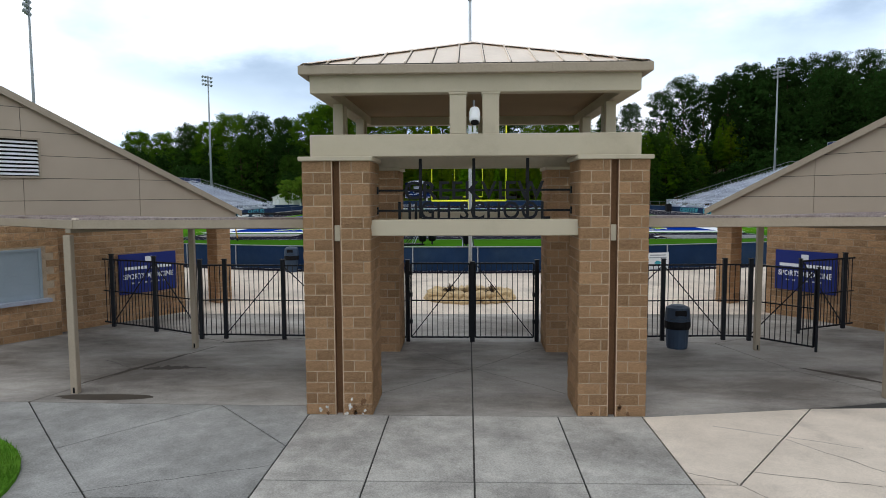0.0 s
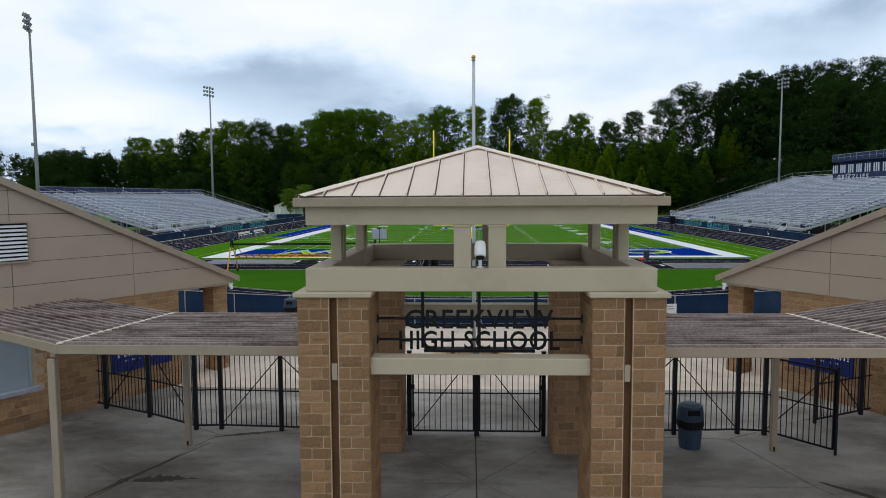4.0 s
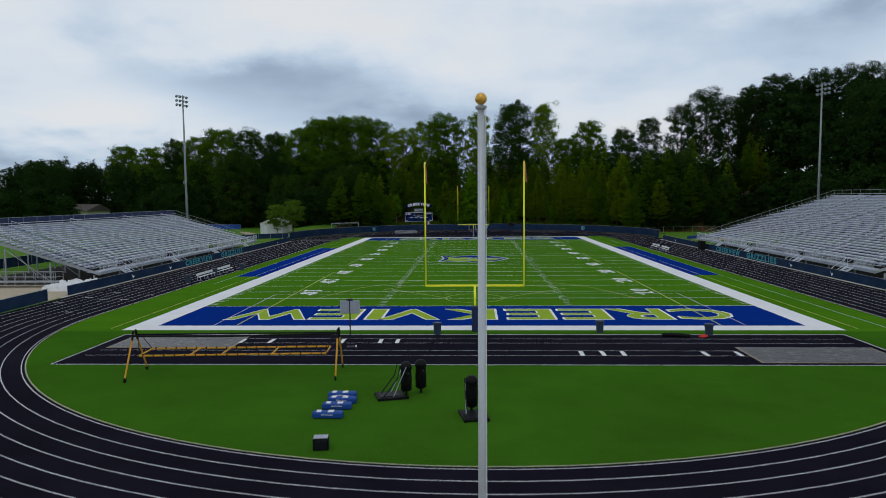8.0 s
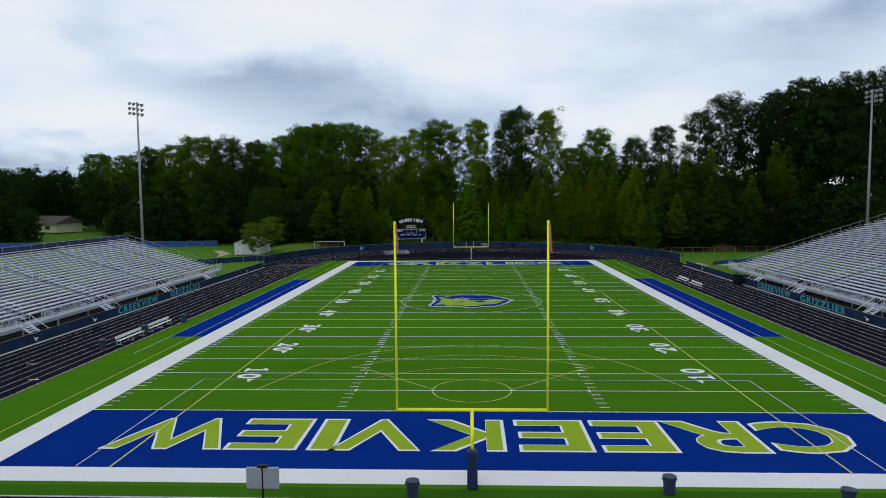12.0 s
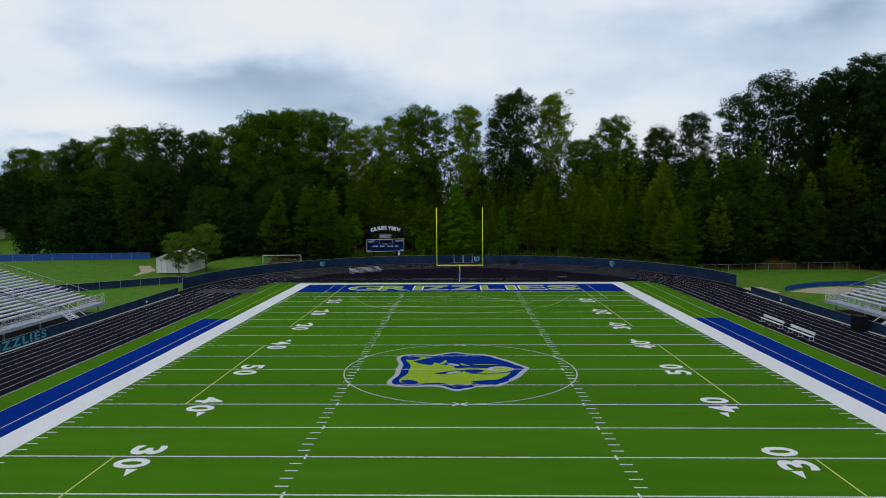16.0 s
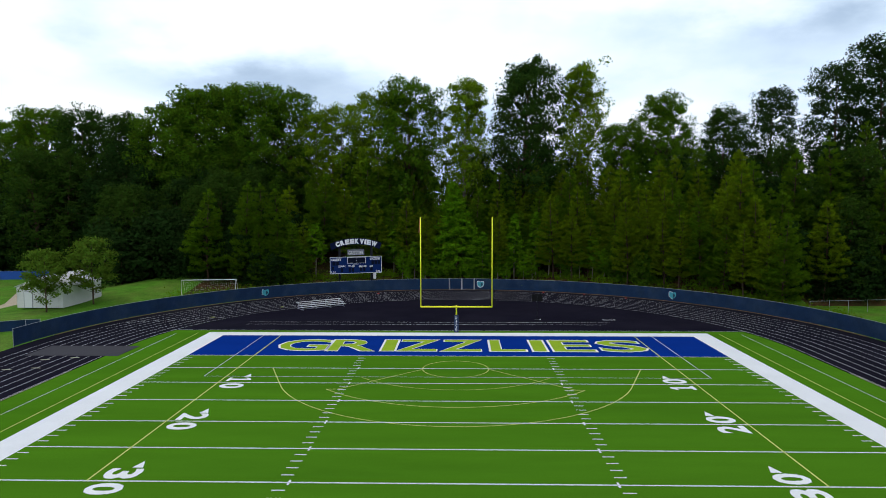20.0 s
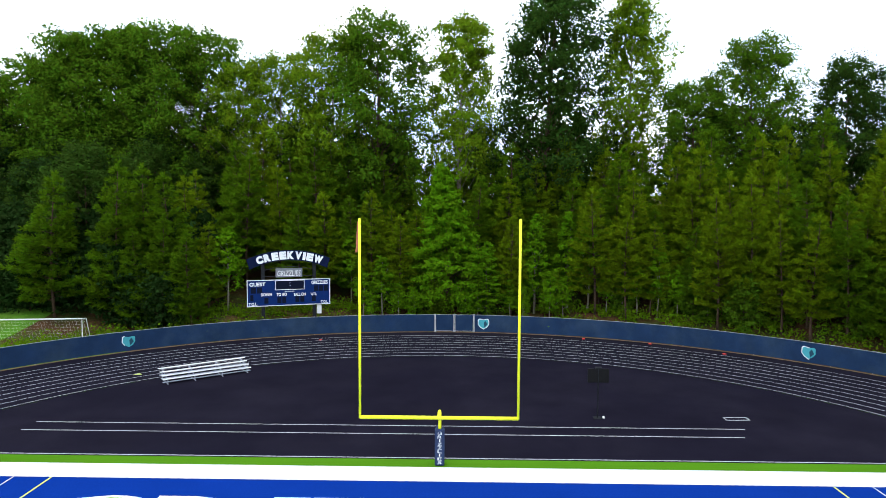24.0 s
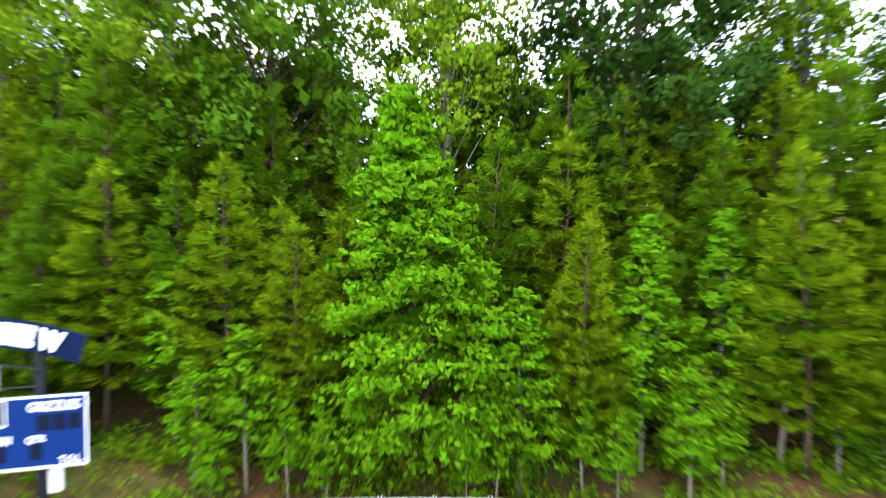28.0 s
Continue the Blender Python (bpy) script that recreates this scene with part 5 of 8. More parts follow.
G = "entrance gates"
cg = thing("double_gate", "black steel picket double gate, closed", "gate", None, G)
GYB = -103.28
for x in (-1.75, 1.80):
    gate_post(cg, x, GYB)
gate_post(cg, 0.03, GYB, 2.2, 0.13)
picket_panel(cg, "leaf", (-1.66, GYB), (-0.05, GYB), 0.12, 2.17, 1)
picket_panel(cg, "leaf", (0.11, GYB), (1.71, GYB), 0.12, 2.17, -1)
for z in (0.5, 1.25, 1.85):
    part("hinge", Mesh().cbox(-1.72, -1.62, GYB - 0.05, GYB + 0.05, PLAZA + z, PLAZA + z + 0.12, 0.01), "steel", cg)
    part("hinge", Mesh().cbox(1.68, 1.78, GYB - 0.05, GYB + 0.05, PLAZA + z, PLAZA + z + 0.12, 0.01), "steel", cg)
picket_panel(cg, "side", (-1.90, GYB), (-1.80, GYB), 0.12, 2.17)
for sx in (-1, 1):
    fg = thing("picket_gate", "black steel picket gates beside the gateway" + (", closed" if sx < 0 else ", one leaf standing open"), "gate", None, G)
    P = [(sx * 3.2, -103.2), (sx * 5.28, -103.08), (sx * 6.98, -102.98), (sx * 7.66, -103.05), (sx * 9.45, -102.05), (sx * 11.15, -101.3), (sx * 11.6, -101.05)]
    for p in P[1:-1] if sx < 0 else P[1:4] + P[5:6]:
        gate_post(fg, *p)
    picket_panel(fg, "leaf", P[0], P[1], 0.12, 2.1, 1)
    picket_panel(fg, "leaf", P[1], P[2], 0.12, 2.1, -1)
    picket_panel(fg, "panel", P[2], P[3], 0.12, 2.1)
    if sx < 0:
        picket_panel(fg, "leaf", P[3], P[4], 0.12, 2.1, 1)
        picket_panel(fg, "leaf", P[4], P[5], 0.12, 2.1, -1)
    else:
        picket_panel(fg, "leaf", P[3], (8.75, -104.35), 0.12, 2.1, 1)
        gate_post(fg, 8.78, -104.42, 2.15, 0.06)
        picket_panel(fg, "leaf", (9.5, -102.1), P[5], 0.12, 2.1, -1)
        gate_post(fg, 9.45, -102.1, 2.15, 0.08)
    picket_panel(fg, "panel", P[5], P[6], 0.12, 2.1)


# ---- ticket buildings ----
def clip_poly(poly, a, b, c):
    """Keeps the part of a polygon with a*x + b*y <= c."""
    out = []
    for p, q in zip(poly, poly[1:] + poly[:1]):
        fp, fq = a * p[0] + b * p[1] - c, a * q[0] + b * q[1] - c
        if fp <= 0:
            out.append(p)
        if fp * fq < 0:
            t = fp / (fp - fq)
            out.append((p[0] + t * (q[0] - p[0]), p[1] + t * (q[1] - p[1])))
    return out


def ticket_building(sx):
    tip = Vector((sx * 8.80, -96.65, 0))
    ax = Vector((sx * 0.53, -0.85, 0)).normalized()
    inn = Vector((sx * 0.85, 0.53, 0)).normalized()
    m = Matrix(((ax.x, inn.x, 0, tip.x), (ax.y, inn.y, 0, tip.y), (0, 0, 1, 0), (0, 0, 0, 1)))
    b = thing("ticket_building", "tan panelled gable building on a block wall with a porch corner", "building", pose(tip.x, tip.y, PLAZA), "ticket buildings")
    inv = Matrix.Translation((-tip.x, -tip.y, -PLAZA))
    mm = inv @ m
    HW, SA, ZAP = 2.86, 7.9, 6.55
    walls = part("wall", Mesh().box(2.306, 6.7, 0.006, 0.3, PLAZA, HW, mm).box(2.306, 2.6, 0.3, 9.0, PLAZA, HW, mm).box(6.7, 15.6, -0.344, 0.0, PLAZA, HW, mm).box(6.71, 7.0, -0.33, 0.3, PLAZA, HW, mm), "mortar", b, "tan split-face block wall")
    # faces towards local -v; for the mirrored building run the blocks the other way
    def face(s0, s1, v):
        if sx < 0:
            o, d = (s1, v), -1
        else:
            o, d = (s0, v), 1
        p = mm @ Vector((o[0], o[1], 0))
        x = (mm.to_3x3() @ Vector((d, 0, 0))).normalized()
        y = (mm.to_3x3() @ Vector((0, 1, 0))).normalized()
        return Matrix(((x.x, y.x, 0, p.x), (x.y, y.y, 0, p.y), (0, 0, 1, 0), (0, 0, 0, 1)))
    lay_blocks(walls, face(2.3, 6.7, 0.0), 4.4, 0.0, 16, cap=230, seed=sx + 5)
    wl = 8.9
    hole = (wl - 2.75, wl - 0.55, 1.16, 2.58) if sx < 0 else (0.55, 2.75, 1.16, 2.58)
    lay_blocks(walls, face(6.7, 15.6, -0.35), wl, 0.0, 16, cap=60, seed=sx + 9, holes=(hole,))
    # outer porch wall and column
    col = part("porch_column", Mesh().box(0.056, 0.644, 0.356, 0.944, PLAZA, HW, mm), "mortar", b, "tan block porch column")
    for o, x, y in (((0.05, 0.35), (1, 0), (0, 1)), ((0.05, 0.95), (0, -1), (1, 0)), ((0.65, 0.35), (0, 1), (-1, 0))):
        p = mm @ Vector((*o, 0))
        xv, yv = mm.to_3x3() @ Vector((*x, 0)), mm.to_3x3() @ Vector((*y, 0))
        lay_blocks(col, Matrix(((xv.x, yv.x, 0, p.x), (xv.y, yv.y, 0, p.y), (0, 0, 1, 0), (0, 0, 0, 1))), 0.6, 0.0, 16, cap=40, seed=3)
    p = mm @ Vector((2.3, 9.0, 0))
    xv, yv = mm.to_3x3() @ Vector((0, -1, 0)), mm.to_3x3() @ Vector((1, 0, 0))
    lay_blocks(walls, Matrix(((xv.x, yv.x, 0, p.x), (xv.y, yv.y, 0, p.y), (0, 0, 1, 0), (0, 0, 0, 1))), 9.0, 0.0, 16, cap=0, seed=4)
    # gable: a backing and separate cladding panels
    slope = (ZAP - 3.0) / SA
    gable = [(0.05, HW), (2 * SA - 0.05, HW), (2 * SA - 0.05, 3.0), (SA, ZAP), (0.05, 3.0)]
    up = mm @ Matrix(((1, 0, 0, 0), (0, 0, 1, 0), (0, 1, 0, 0), (0, 0, 0, 1)))
    gb = part("gable", Mesh().prism(gable, 0.0, 0.25, up), "joint", b)
    rows = [HW, 3.55, 4.2, 4.85, 5.53, 6.18, 6.6]
    for i, (za, zb) in enumerate(zip(rows, rows[1:])):
        cuts = [0.05, 3.88, 7.40, 11.0, 14.0, 2 * SA] if i < 3 else [0.05, 7.40, 11.0, 14.0, 2 * SA]
        for sa, sb in zip(cuts, cuts[1:]):
            poly = [(sa + 0.008, za + 0.008), (sb - 0.008, za + 0.008), (sb - 0.008, zb - 0.008), (sa + 0.008, zb - 0.008)]
            poly = clip_poly(poly, -slope, 1, 3.0 - 0.02)
            poly = clip_poly(poly, slope, 1, 3.0 + 2 * slope * SA - 0.02)
            if len(poly) > 2:
                part("panel", Mesh().prism(poly, -0.022, 0.0, up), "panel", gb)
    # louvre
    lv = part("louvre", Mesh().box(6.98, 8.9, -0.03, -0.022, 4.25, 5.30, mm), "plastic_black", gb)
    part("louvre_frame", Mesh().box(6.93, 8.95, -0.11, -0.022, 5.29, 5.34, mm).box(6.93, 8.95, -0.11, -0.022, 4.20, 4.25, mm).box(6.93, 6.98, -0.11, -0.022, 4.25, 5.29, mm).box(8.90, 8.95, -0.11, -0.022, 4.25, 5.29, mm), "trim", lv)
    for i in range(9):
        z = 4.29 + 0.112 * i
        sl = Mesh()
        sl.add([mm @ Vector(q) for q in ((6.99, -0.10, z), (8.89, -0.10, z), (8.89, -0.04, z + 0.055), (6.99, -0.04, z + 0.055), (6.99, -0.09, z - 0.012), (8.89, -0.09, z - 0.012))], [(0, 1, 2, 3), (4, 5, 1, 0)])
        part("slat", sl, "plastic_white", lv)
    # roof planes, rake trim and soffit
    for s0, s1, z0, z1 in ((-0.12, SA, 3.0 - 0.05, ZAP), (2 * SA + 0.12, SA, 3.0 - 0.05, ZAP)):
        rf = Mesh()
        vs = [mm @ Vector(q) for q in ((s0, -0.14, z0 + 0.03), (s1, -0.14, z1 + 0.03), (s1, 9.3, z1 + 0.03), (s0, 9.3, z0 + 0.03), (s0, -0.14, z0 + 0.13), (s1, -0.14, z1 + 0.13), (s1, 9.3, z1 + 0.13), (s0, 9.3, z0 + 0.13))]
        rf.add(vs, [(0, 1, 2, 3), (4, 5, 6, 7), (0, 1, 5, 4), (2, 3, 7, 6), (0, 3, 7, 4)])
        ro = part("roof", rf, "trim", b, "tan metal roof")
        rk = Mesh()
        vs = [mm @ Vector(q) for q in ((s0, -0.17, z0 - 0.06), (s1, -0.17, z1 - 0.06), (s1, -0.17, z1 + 0.15), (s0, -0.17, z0 + 0.15), (s0, -0.14, z0 - 0.06), (s1, -0.14, z1 - 0.06), (s1, -0.14, z1 + 0.15), (s0, -0.14, z0 + 0.15))]
        rk.add(vs, [(0, 1, 2, 3), (4, 5, 6, 7), (0, 1, 5, 4), (3, 2, 6, 7), (0, 3, 7, 4)])
        part("rake_trim", rk, "trim", ro)
        for k in range(20):
            v = 0.35 + 0.46 * k
            part("seam", Mesh().beam(mm @ Vector((s0, v, z0 + 0.145)), mm @ Vector((s1, v, z1 + 0.145)), 0.03, 0.04), "trim", ro)
    part("soffit", Mesh().box(0.0, 2.3, 0.25, 9.0, HW - 0.06, HW, mm).box(0.0, 2.3, 0.0, 0.25, HW - 0.06, HW - 0.004, mm), "trim", b)
    part("porch_beam", Mesh().box(0.06, 0.30, 0.3, 9.0, HW, HW + 0.2, mm), "trim", b)
    # ticket window
    win = part("ticket_window", Mesh().box(7.25, 9.45, -0.362, -0.346, 0.76, 2.16, mm), "shutter", b, "grey roller shutter, closed")
    part("window_frame", Mesh().box(7.2, 7.27, -0.40, -0.19, 0.76, 2.2, mm).box(9.43, 9.5, -0.40, -0.19, 0.76, 2.2, mm).box(7.27, 9.43, -0.40, -0.19, 2.13, 2.2, mm), "shutter", win)
    part("window_sill", Mesh().box(7.05, 9.65, -0.60, -0.19, 0.66, 0.76, mm), "alu_dark", win)
    for i in range(10):
        part("shutter_slat", Mesh().box(7.28, 9.42, -0.372, -0.362, 0.80 + 0.135 * i, 0.92 + 0.135 * i, mm), "shutter", win)
    # porch lamp camera under the eave
    cm = thing("eave_camera", "small white security camera under the eave", "security camera", None, "eave cameras")
    w = m @ Vector((0.25, -0.12, HW - 0.1))
    part("housing", Mesh().tube([w, w + Vector((sx * -0.12, -0.22, -0.05))], 0.055, 10), "plastic_white", cm)
    part("mount", Mesh().cbox(w.x - 0.05, w.x + 0.05, w.y - 0.05, w.y + 0.12, w.z, w.z + 0.1, 0.01), "plastic_white", cm)
    # the wall sign
    sg = thing("wall_sign", "dark blue sports medicine sign on the block wall", "sign", None, "wall signs")
    s0, s1, z0, z1 = 2.70, 4.72, 0.50, 1.80
    part("board", Mesh().box(s0, s1, -0.09, -0.03, z0, z1, m), "sign_blue", sg)
    xv = ax if sx > 0 else -ax
    def face_m(s, z):
        o = m @ Vector((s, -0.095, z))
        n = -inn
        u = Vector((0, 0, 1))
        return Matrix(((xv.x, u.x, n.x, o.x), (xv.y, u.y, n.y, o.y), (xv.z, u.z, n.z, o.z), (0, 0, 0, 1)))
    part("lettering", text_mesh("lettering", "SPORTS MEDICINE", 0.3, "white", depth=0.002, offset=0.006, width=1.78, height=0.18), None, sg, "white lettering", m=face_m((s0 + s1) / 2, 1.06))
    bars = Mesh()
    fm = face_m((s0 + s1) / 2, 1.33)
    bars.box(-0.86, -0.05, -0.05, 0.05, 0, 0.003, fm).box(0.05, 0.86, -0.05, 0.05, 0, 0.003, fm)
    part("name_bar", bars, "white", sg)
    part("emblem_mark", Mesh().box(-0.12, 0.12, -0.09, 0.09, 0, 0.003, face_m((s0 + s1) / 2, 1.6)), "white", sg)
    small = Mesh()
    for k in range(6):
        small.box(-0.62 + 0.22 * k, -0.52 + 0.22 * k, -0.025, 0.025, 0, 0.003, face_m((s0 + s1) / 2, 0.84))
    part("small_bars", small, "silver", sg)


for sx in (-1, 1):
    ticket_building(sx)


# ---- covered walkway canopies ----
def canopy(sx):
    c = thing("walkway_canopy", "weathered brown ribbed metal walkway canopy with beige fascia", "canopy", pose(sx * 7.9, -106.4, PLAZA), "canopies")
    inv = Matrix.Translation((-sx * 7.9, -106.4 * -1, -PLAZA))
    A, Bp = Vector((sx * 3.1, -108.5, 3.18)), Vector((sx * 7.98, -108.45, 3.18))
    C, D = Vector((sx * 7.53, -104.37, 3.06)), Vector((sx * 3.1, -104.4, 3.06))
    wd = Vector((sx * 0.85, 0.53, 0)).normalized()
    F1, F2 = Bp + wd * 5.0, C + wd * 4.6
    dn = Vector((0, 0, -0.16))
    for quad, dirv, nm in (((A, Bp, C, D), Vector((sx, 0, 0)), "roof_sheet"), ((Bp, F1, F2, C), wd, "roof_sheet")):
        q = [inv @ p for p in quad]
        d2 = [p + Vector((0, 0, -0.05)) for p in q]
        sh = Mesh().add(q + d2, [(0, 1, 2, 3), (7, 6, 5, 4), (0, 4, 5, 1), (1, 5, 6, 2), (2, 6, 7, 3), (3, 7, 4, 0)])
        so = part(nm, sh, "canopy", c)
        n = 17
        for i in range(n):
            t = (i + 0.5) / n
            a, b = q[0].lerp(q[3], t), q[1].lerp(q[2], t)
            part("rib", Mesh().beam(a + Vector((0, 0, 0.025)), b + Vector((0, 0, 0.025)), 0.065, 0.06), "rib", so)
    for a, b in ((A, Bp), (Bp, F1), (D, C), (C, F2)):
        a, b = inv @ a, inv @ b
        part("fascia", Mesh().beam(a + dn * 0.45, b + dn * 0.45, 0.06, 0.17), "trim", c)
    part("hip_strip", Mesh().beam(inv @ (Bp + Vector((0, 0, 0.04))), inv @ (C + Vector((0, 0, 0.04))), 0.09, 0.03), "roof", c)
    part("soffit", Mesh().add([inv @ (p + Vector((0, 0, -0.17))) for p in (A, Bp, C, D)], [(0, 1, 2, 3)]).add([inv @ (p + Vector((0, 0, -0.17))) for p in (Bp, F1, F2, C)], [(0, 1, 2, 3)]), "soffit", c)
    for x, y, w in ((8.2, -108.3, 0.15), (7.38, -104.2, 0.14)):
        p = inv @ Vector((sx * x, y, 0))
        po = part("post", Mesh().cbox(p.x - w / 2, p.x + w / 2, p.y - w / 2, p.y + w / 2, 0.0, 3.28, 0.012), "trim", c)
        part("post_shoe", Mesh().cbox(p.x - 0.02, p.x + 0.02, p.y - w / 2 - 0.008, p.y - w / 2 + 0.01, 0.02, 0.14, 0.004), "plastic_black", po)
    part("outrigger", Mesh().beam(inv @ Vector((sx * 8.2, -108.3, 3.0)), inv @ Vector((sx * 7.38, -104.2, 2.9)), 0.12, 0.14), "trim", c)


for sx in (-1, 1):
    canopy(sx)


# ---- woods ----
def leaf_quads(centres, size, rs, squash=0.9, narrow=0.55, out=None):
    """Small four-cornered leaves at the given places, each turned its own way, their faces outward."""
    n = len(centres)
    a = rs.normal(size=(n, 3))
    a[:, 2] *= squash
    a /= np.linalg.norm(a, axis=1)[:, None]
    b = np.cross(a, rs.normal(size=(n, 3)))
    b /= np.linalg.norm(b, axis=1)[:, None]
    if out is not None:
        b[(np.cross(a, b) * out).sum(1) < 0] *= -1
    s = (size * rs.uniform(0.6, 1.35, n))[:, None]
    c = np.cross(a, b) * s * 0.18
    p = np.stack([centres - a * s, centres - b * s * narrow + c, centres + a * s, centres + b * s * narrow + c], 1)
    return p.reshape(-1, 3)


NORMALS = {}


def leaf_mesh(name, quads, mat, normals=None, soft=0.6):
    me = bpy.data.meshes.new(name)
    n = len(quads) // 4
    me.vertices.add(len(quads))
    me.vertices.foreach_set("co", np.asarray(quads, dtype=np.float32).ravel())
    me.loops.add(4 * n)
    me.loops.foreach_set("vertex_index", np.arange(4 * n, dtype=np.int32))
    me.polygons.add(n)
    me.polygons.foreach_set("loop_start", np.arange(0, 4 * n, 4, dtype=np.int32))
    me.materials.append(M[mat])
    me.update(calc_edges=True)
    me.validate()
    if normals is not None:
        me.shade_smooth()
        q = np.asarray(quads).reshape(-1, 4, 3)
        face = np.cross(q[:, 1] - q[:, 0], q[:, 3] - q[:, 0])
        face /= np.linalg.norm(face, axis=1)[:, None] + 1e-9
        face *= np.where((face * normals).sum(1) < 0, -1, 1)[:, None]
        v = normals * soft + face * (1 - soft)
        v /= np.linalg.norm(v, axis=1)[:, None] + 1e-9
        NORMALS[me.name] = v
        me.normals_split_custom_set_from_vertices(np.repeat(v, 4, axis=0).tolist())
    return me


def unit(v):
    return v / (np.linalg.norm(v, axis=1)[:, None] + 1e-9)


def broadleaf(seed, h, rc, base, clumps, per, leaf, mat, bark="bark", cone=0.0, clump_r=1.5, gap=0.0, core=0):
    """Trunk, limbs and a crown of leaf clumps; cone: how far the crown narrows to a point."""
    rs = np.random.RandomState(seed)
    wood = Mesh()
    bend = rs.uniform(-0.03, 0.03, 2) * h
    spine = lambda t: Vector((bend[0] * t * t + 0.012 * h * math.sin(5 * t + seed), bend[1] * t * t, h * t))
    wood.tube([spine(t) for t in np.linspace(-0.02, 0.94, 8)], 0.014 * h, 7, r1=0.02)
    quads, outs = [], []
    golden = 2.39996
    for i in range(clumps):
        t = (i + 0.5) / clumps
        z = base + (0.985 - base) * t ** 0.85
        u = (z - base) / (1 - base)
        if cone > 0:
            env = rc * ((1 - u) ** cone) * (0.9 + 0.2 * rs.rand()) * min(1.0, 0.55 + u * 3)
        else:
            env = rc * math.sqrt(max(0.03, 1 - (2 * u - 0.9) ** 2 / 1.3)) * rs.uniform(0.72, 1.12)
        ang = golden * i + rs.uniform(-0.5, 0.5)
        rad = env * (rs.uniform(0.45, 1.0) ** 0.6)
        if rs.rand() < gap:
            continue
        c = spine(z) + Vector((rad * math.cos(ang), rad * math.sin(ang), rs.uniform(-0.4, 0.4)))
        root = spine(max(0.12, z - 0.10 - 0.35 * rad / h))
        mid = root.lerp(c, 0.55) + Vector((0, 0, -0.04 * rad))
        if (i % 2 == 0 or rad > 0.6 * rc) if cone == 0 else i % 6 == 0:
            wood.tube([root, mid, c], 0.0035 * h * (1.15 - z), 4, cap=False, r1=0.012)
        k = int(per * rs.uniform(0.7, 1.3))
        r = clump_r * rs.uniform(0.65, 1.25) * (1.0 if cone == 0 else (0.45 + 0.65 * (1 - u)))
        d = rs.normal(size=(k, 3))
        d /= np.linalg.norm(d, axis=1)[:, None]
        d *= (rs.rand(k, 1) ** 0.3) * r * 0.62
        d[:, 2] *= 0.66 if cone == 0 else 0.38
        sub = rs.normal(size=(5, 3)) * r * 0.42
        sub[:, 2] *= 0.6
        d += sub[rs.randint(0, 5, k)]
        quads.append(np.array(c)[None, :] + d)
        axis = np.array(spine(z)) - np.array((0, 0, 0.1 * h))
        outs.append(unit(unit(quads[-1] - axis) * 0.55 + unit(d) * 1.05 + np.array((0, 0, 0.2))))
    if core:
        # inner foliage close to the stem
        k = int(core)
        z = rs.uniform(base + 0.02, 0.9, k)
        u = (z - base) / (1 - base)
        r = rc * (0.62 * (1 - u) ** cone if cone > 0 else 0.58 * np.sqrt(np.clip(1 - (2 * u - 0.9) ** 2 / 1.3, 0.05, 1))) * np.sqrt(rs.rand(k))
        a = rs.uniform(0, 6.283, k)
        inner = np.stack([r * np.cos(a), r * np.sin(a), z * h], 1)
        big = leaf_quads(inner, leaf * 2.3, rs, narrow=0.8, out=unit(inner - np.array((0, 0, 0.5 * h))))
    q = np.concatenate(quads)
    o = np.concatenate(outs)
    p = leaf_quads(q, leaf, rs, out=o)
    if core:
        p = np.concatenate([p, big])
        o = np.concatenate([o, unit(inner - np.array((0, 0, 0.5 * h)))])
    crown = leaf_mesh("crown", p, mat, o)
    return wood.data("trunk", bark, True), crown


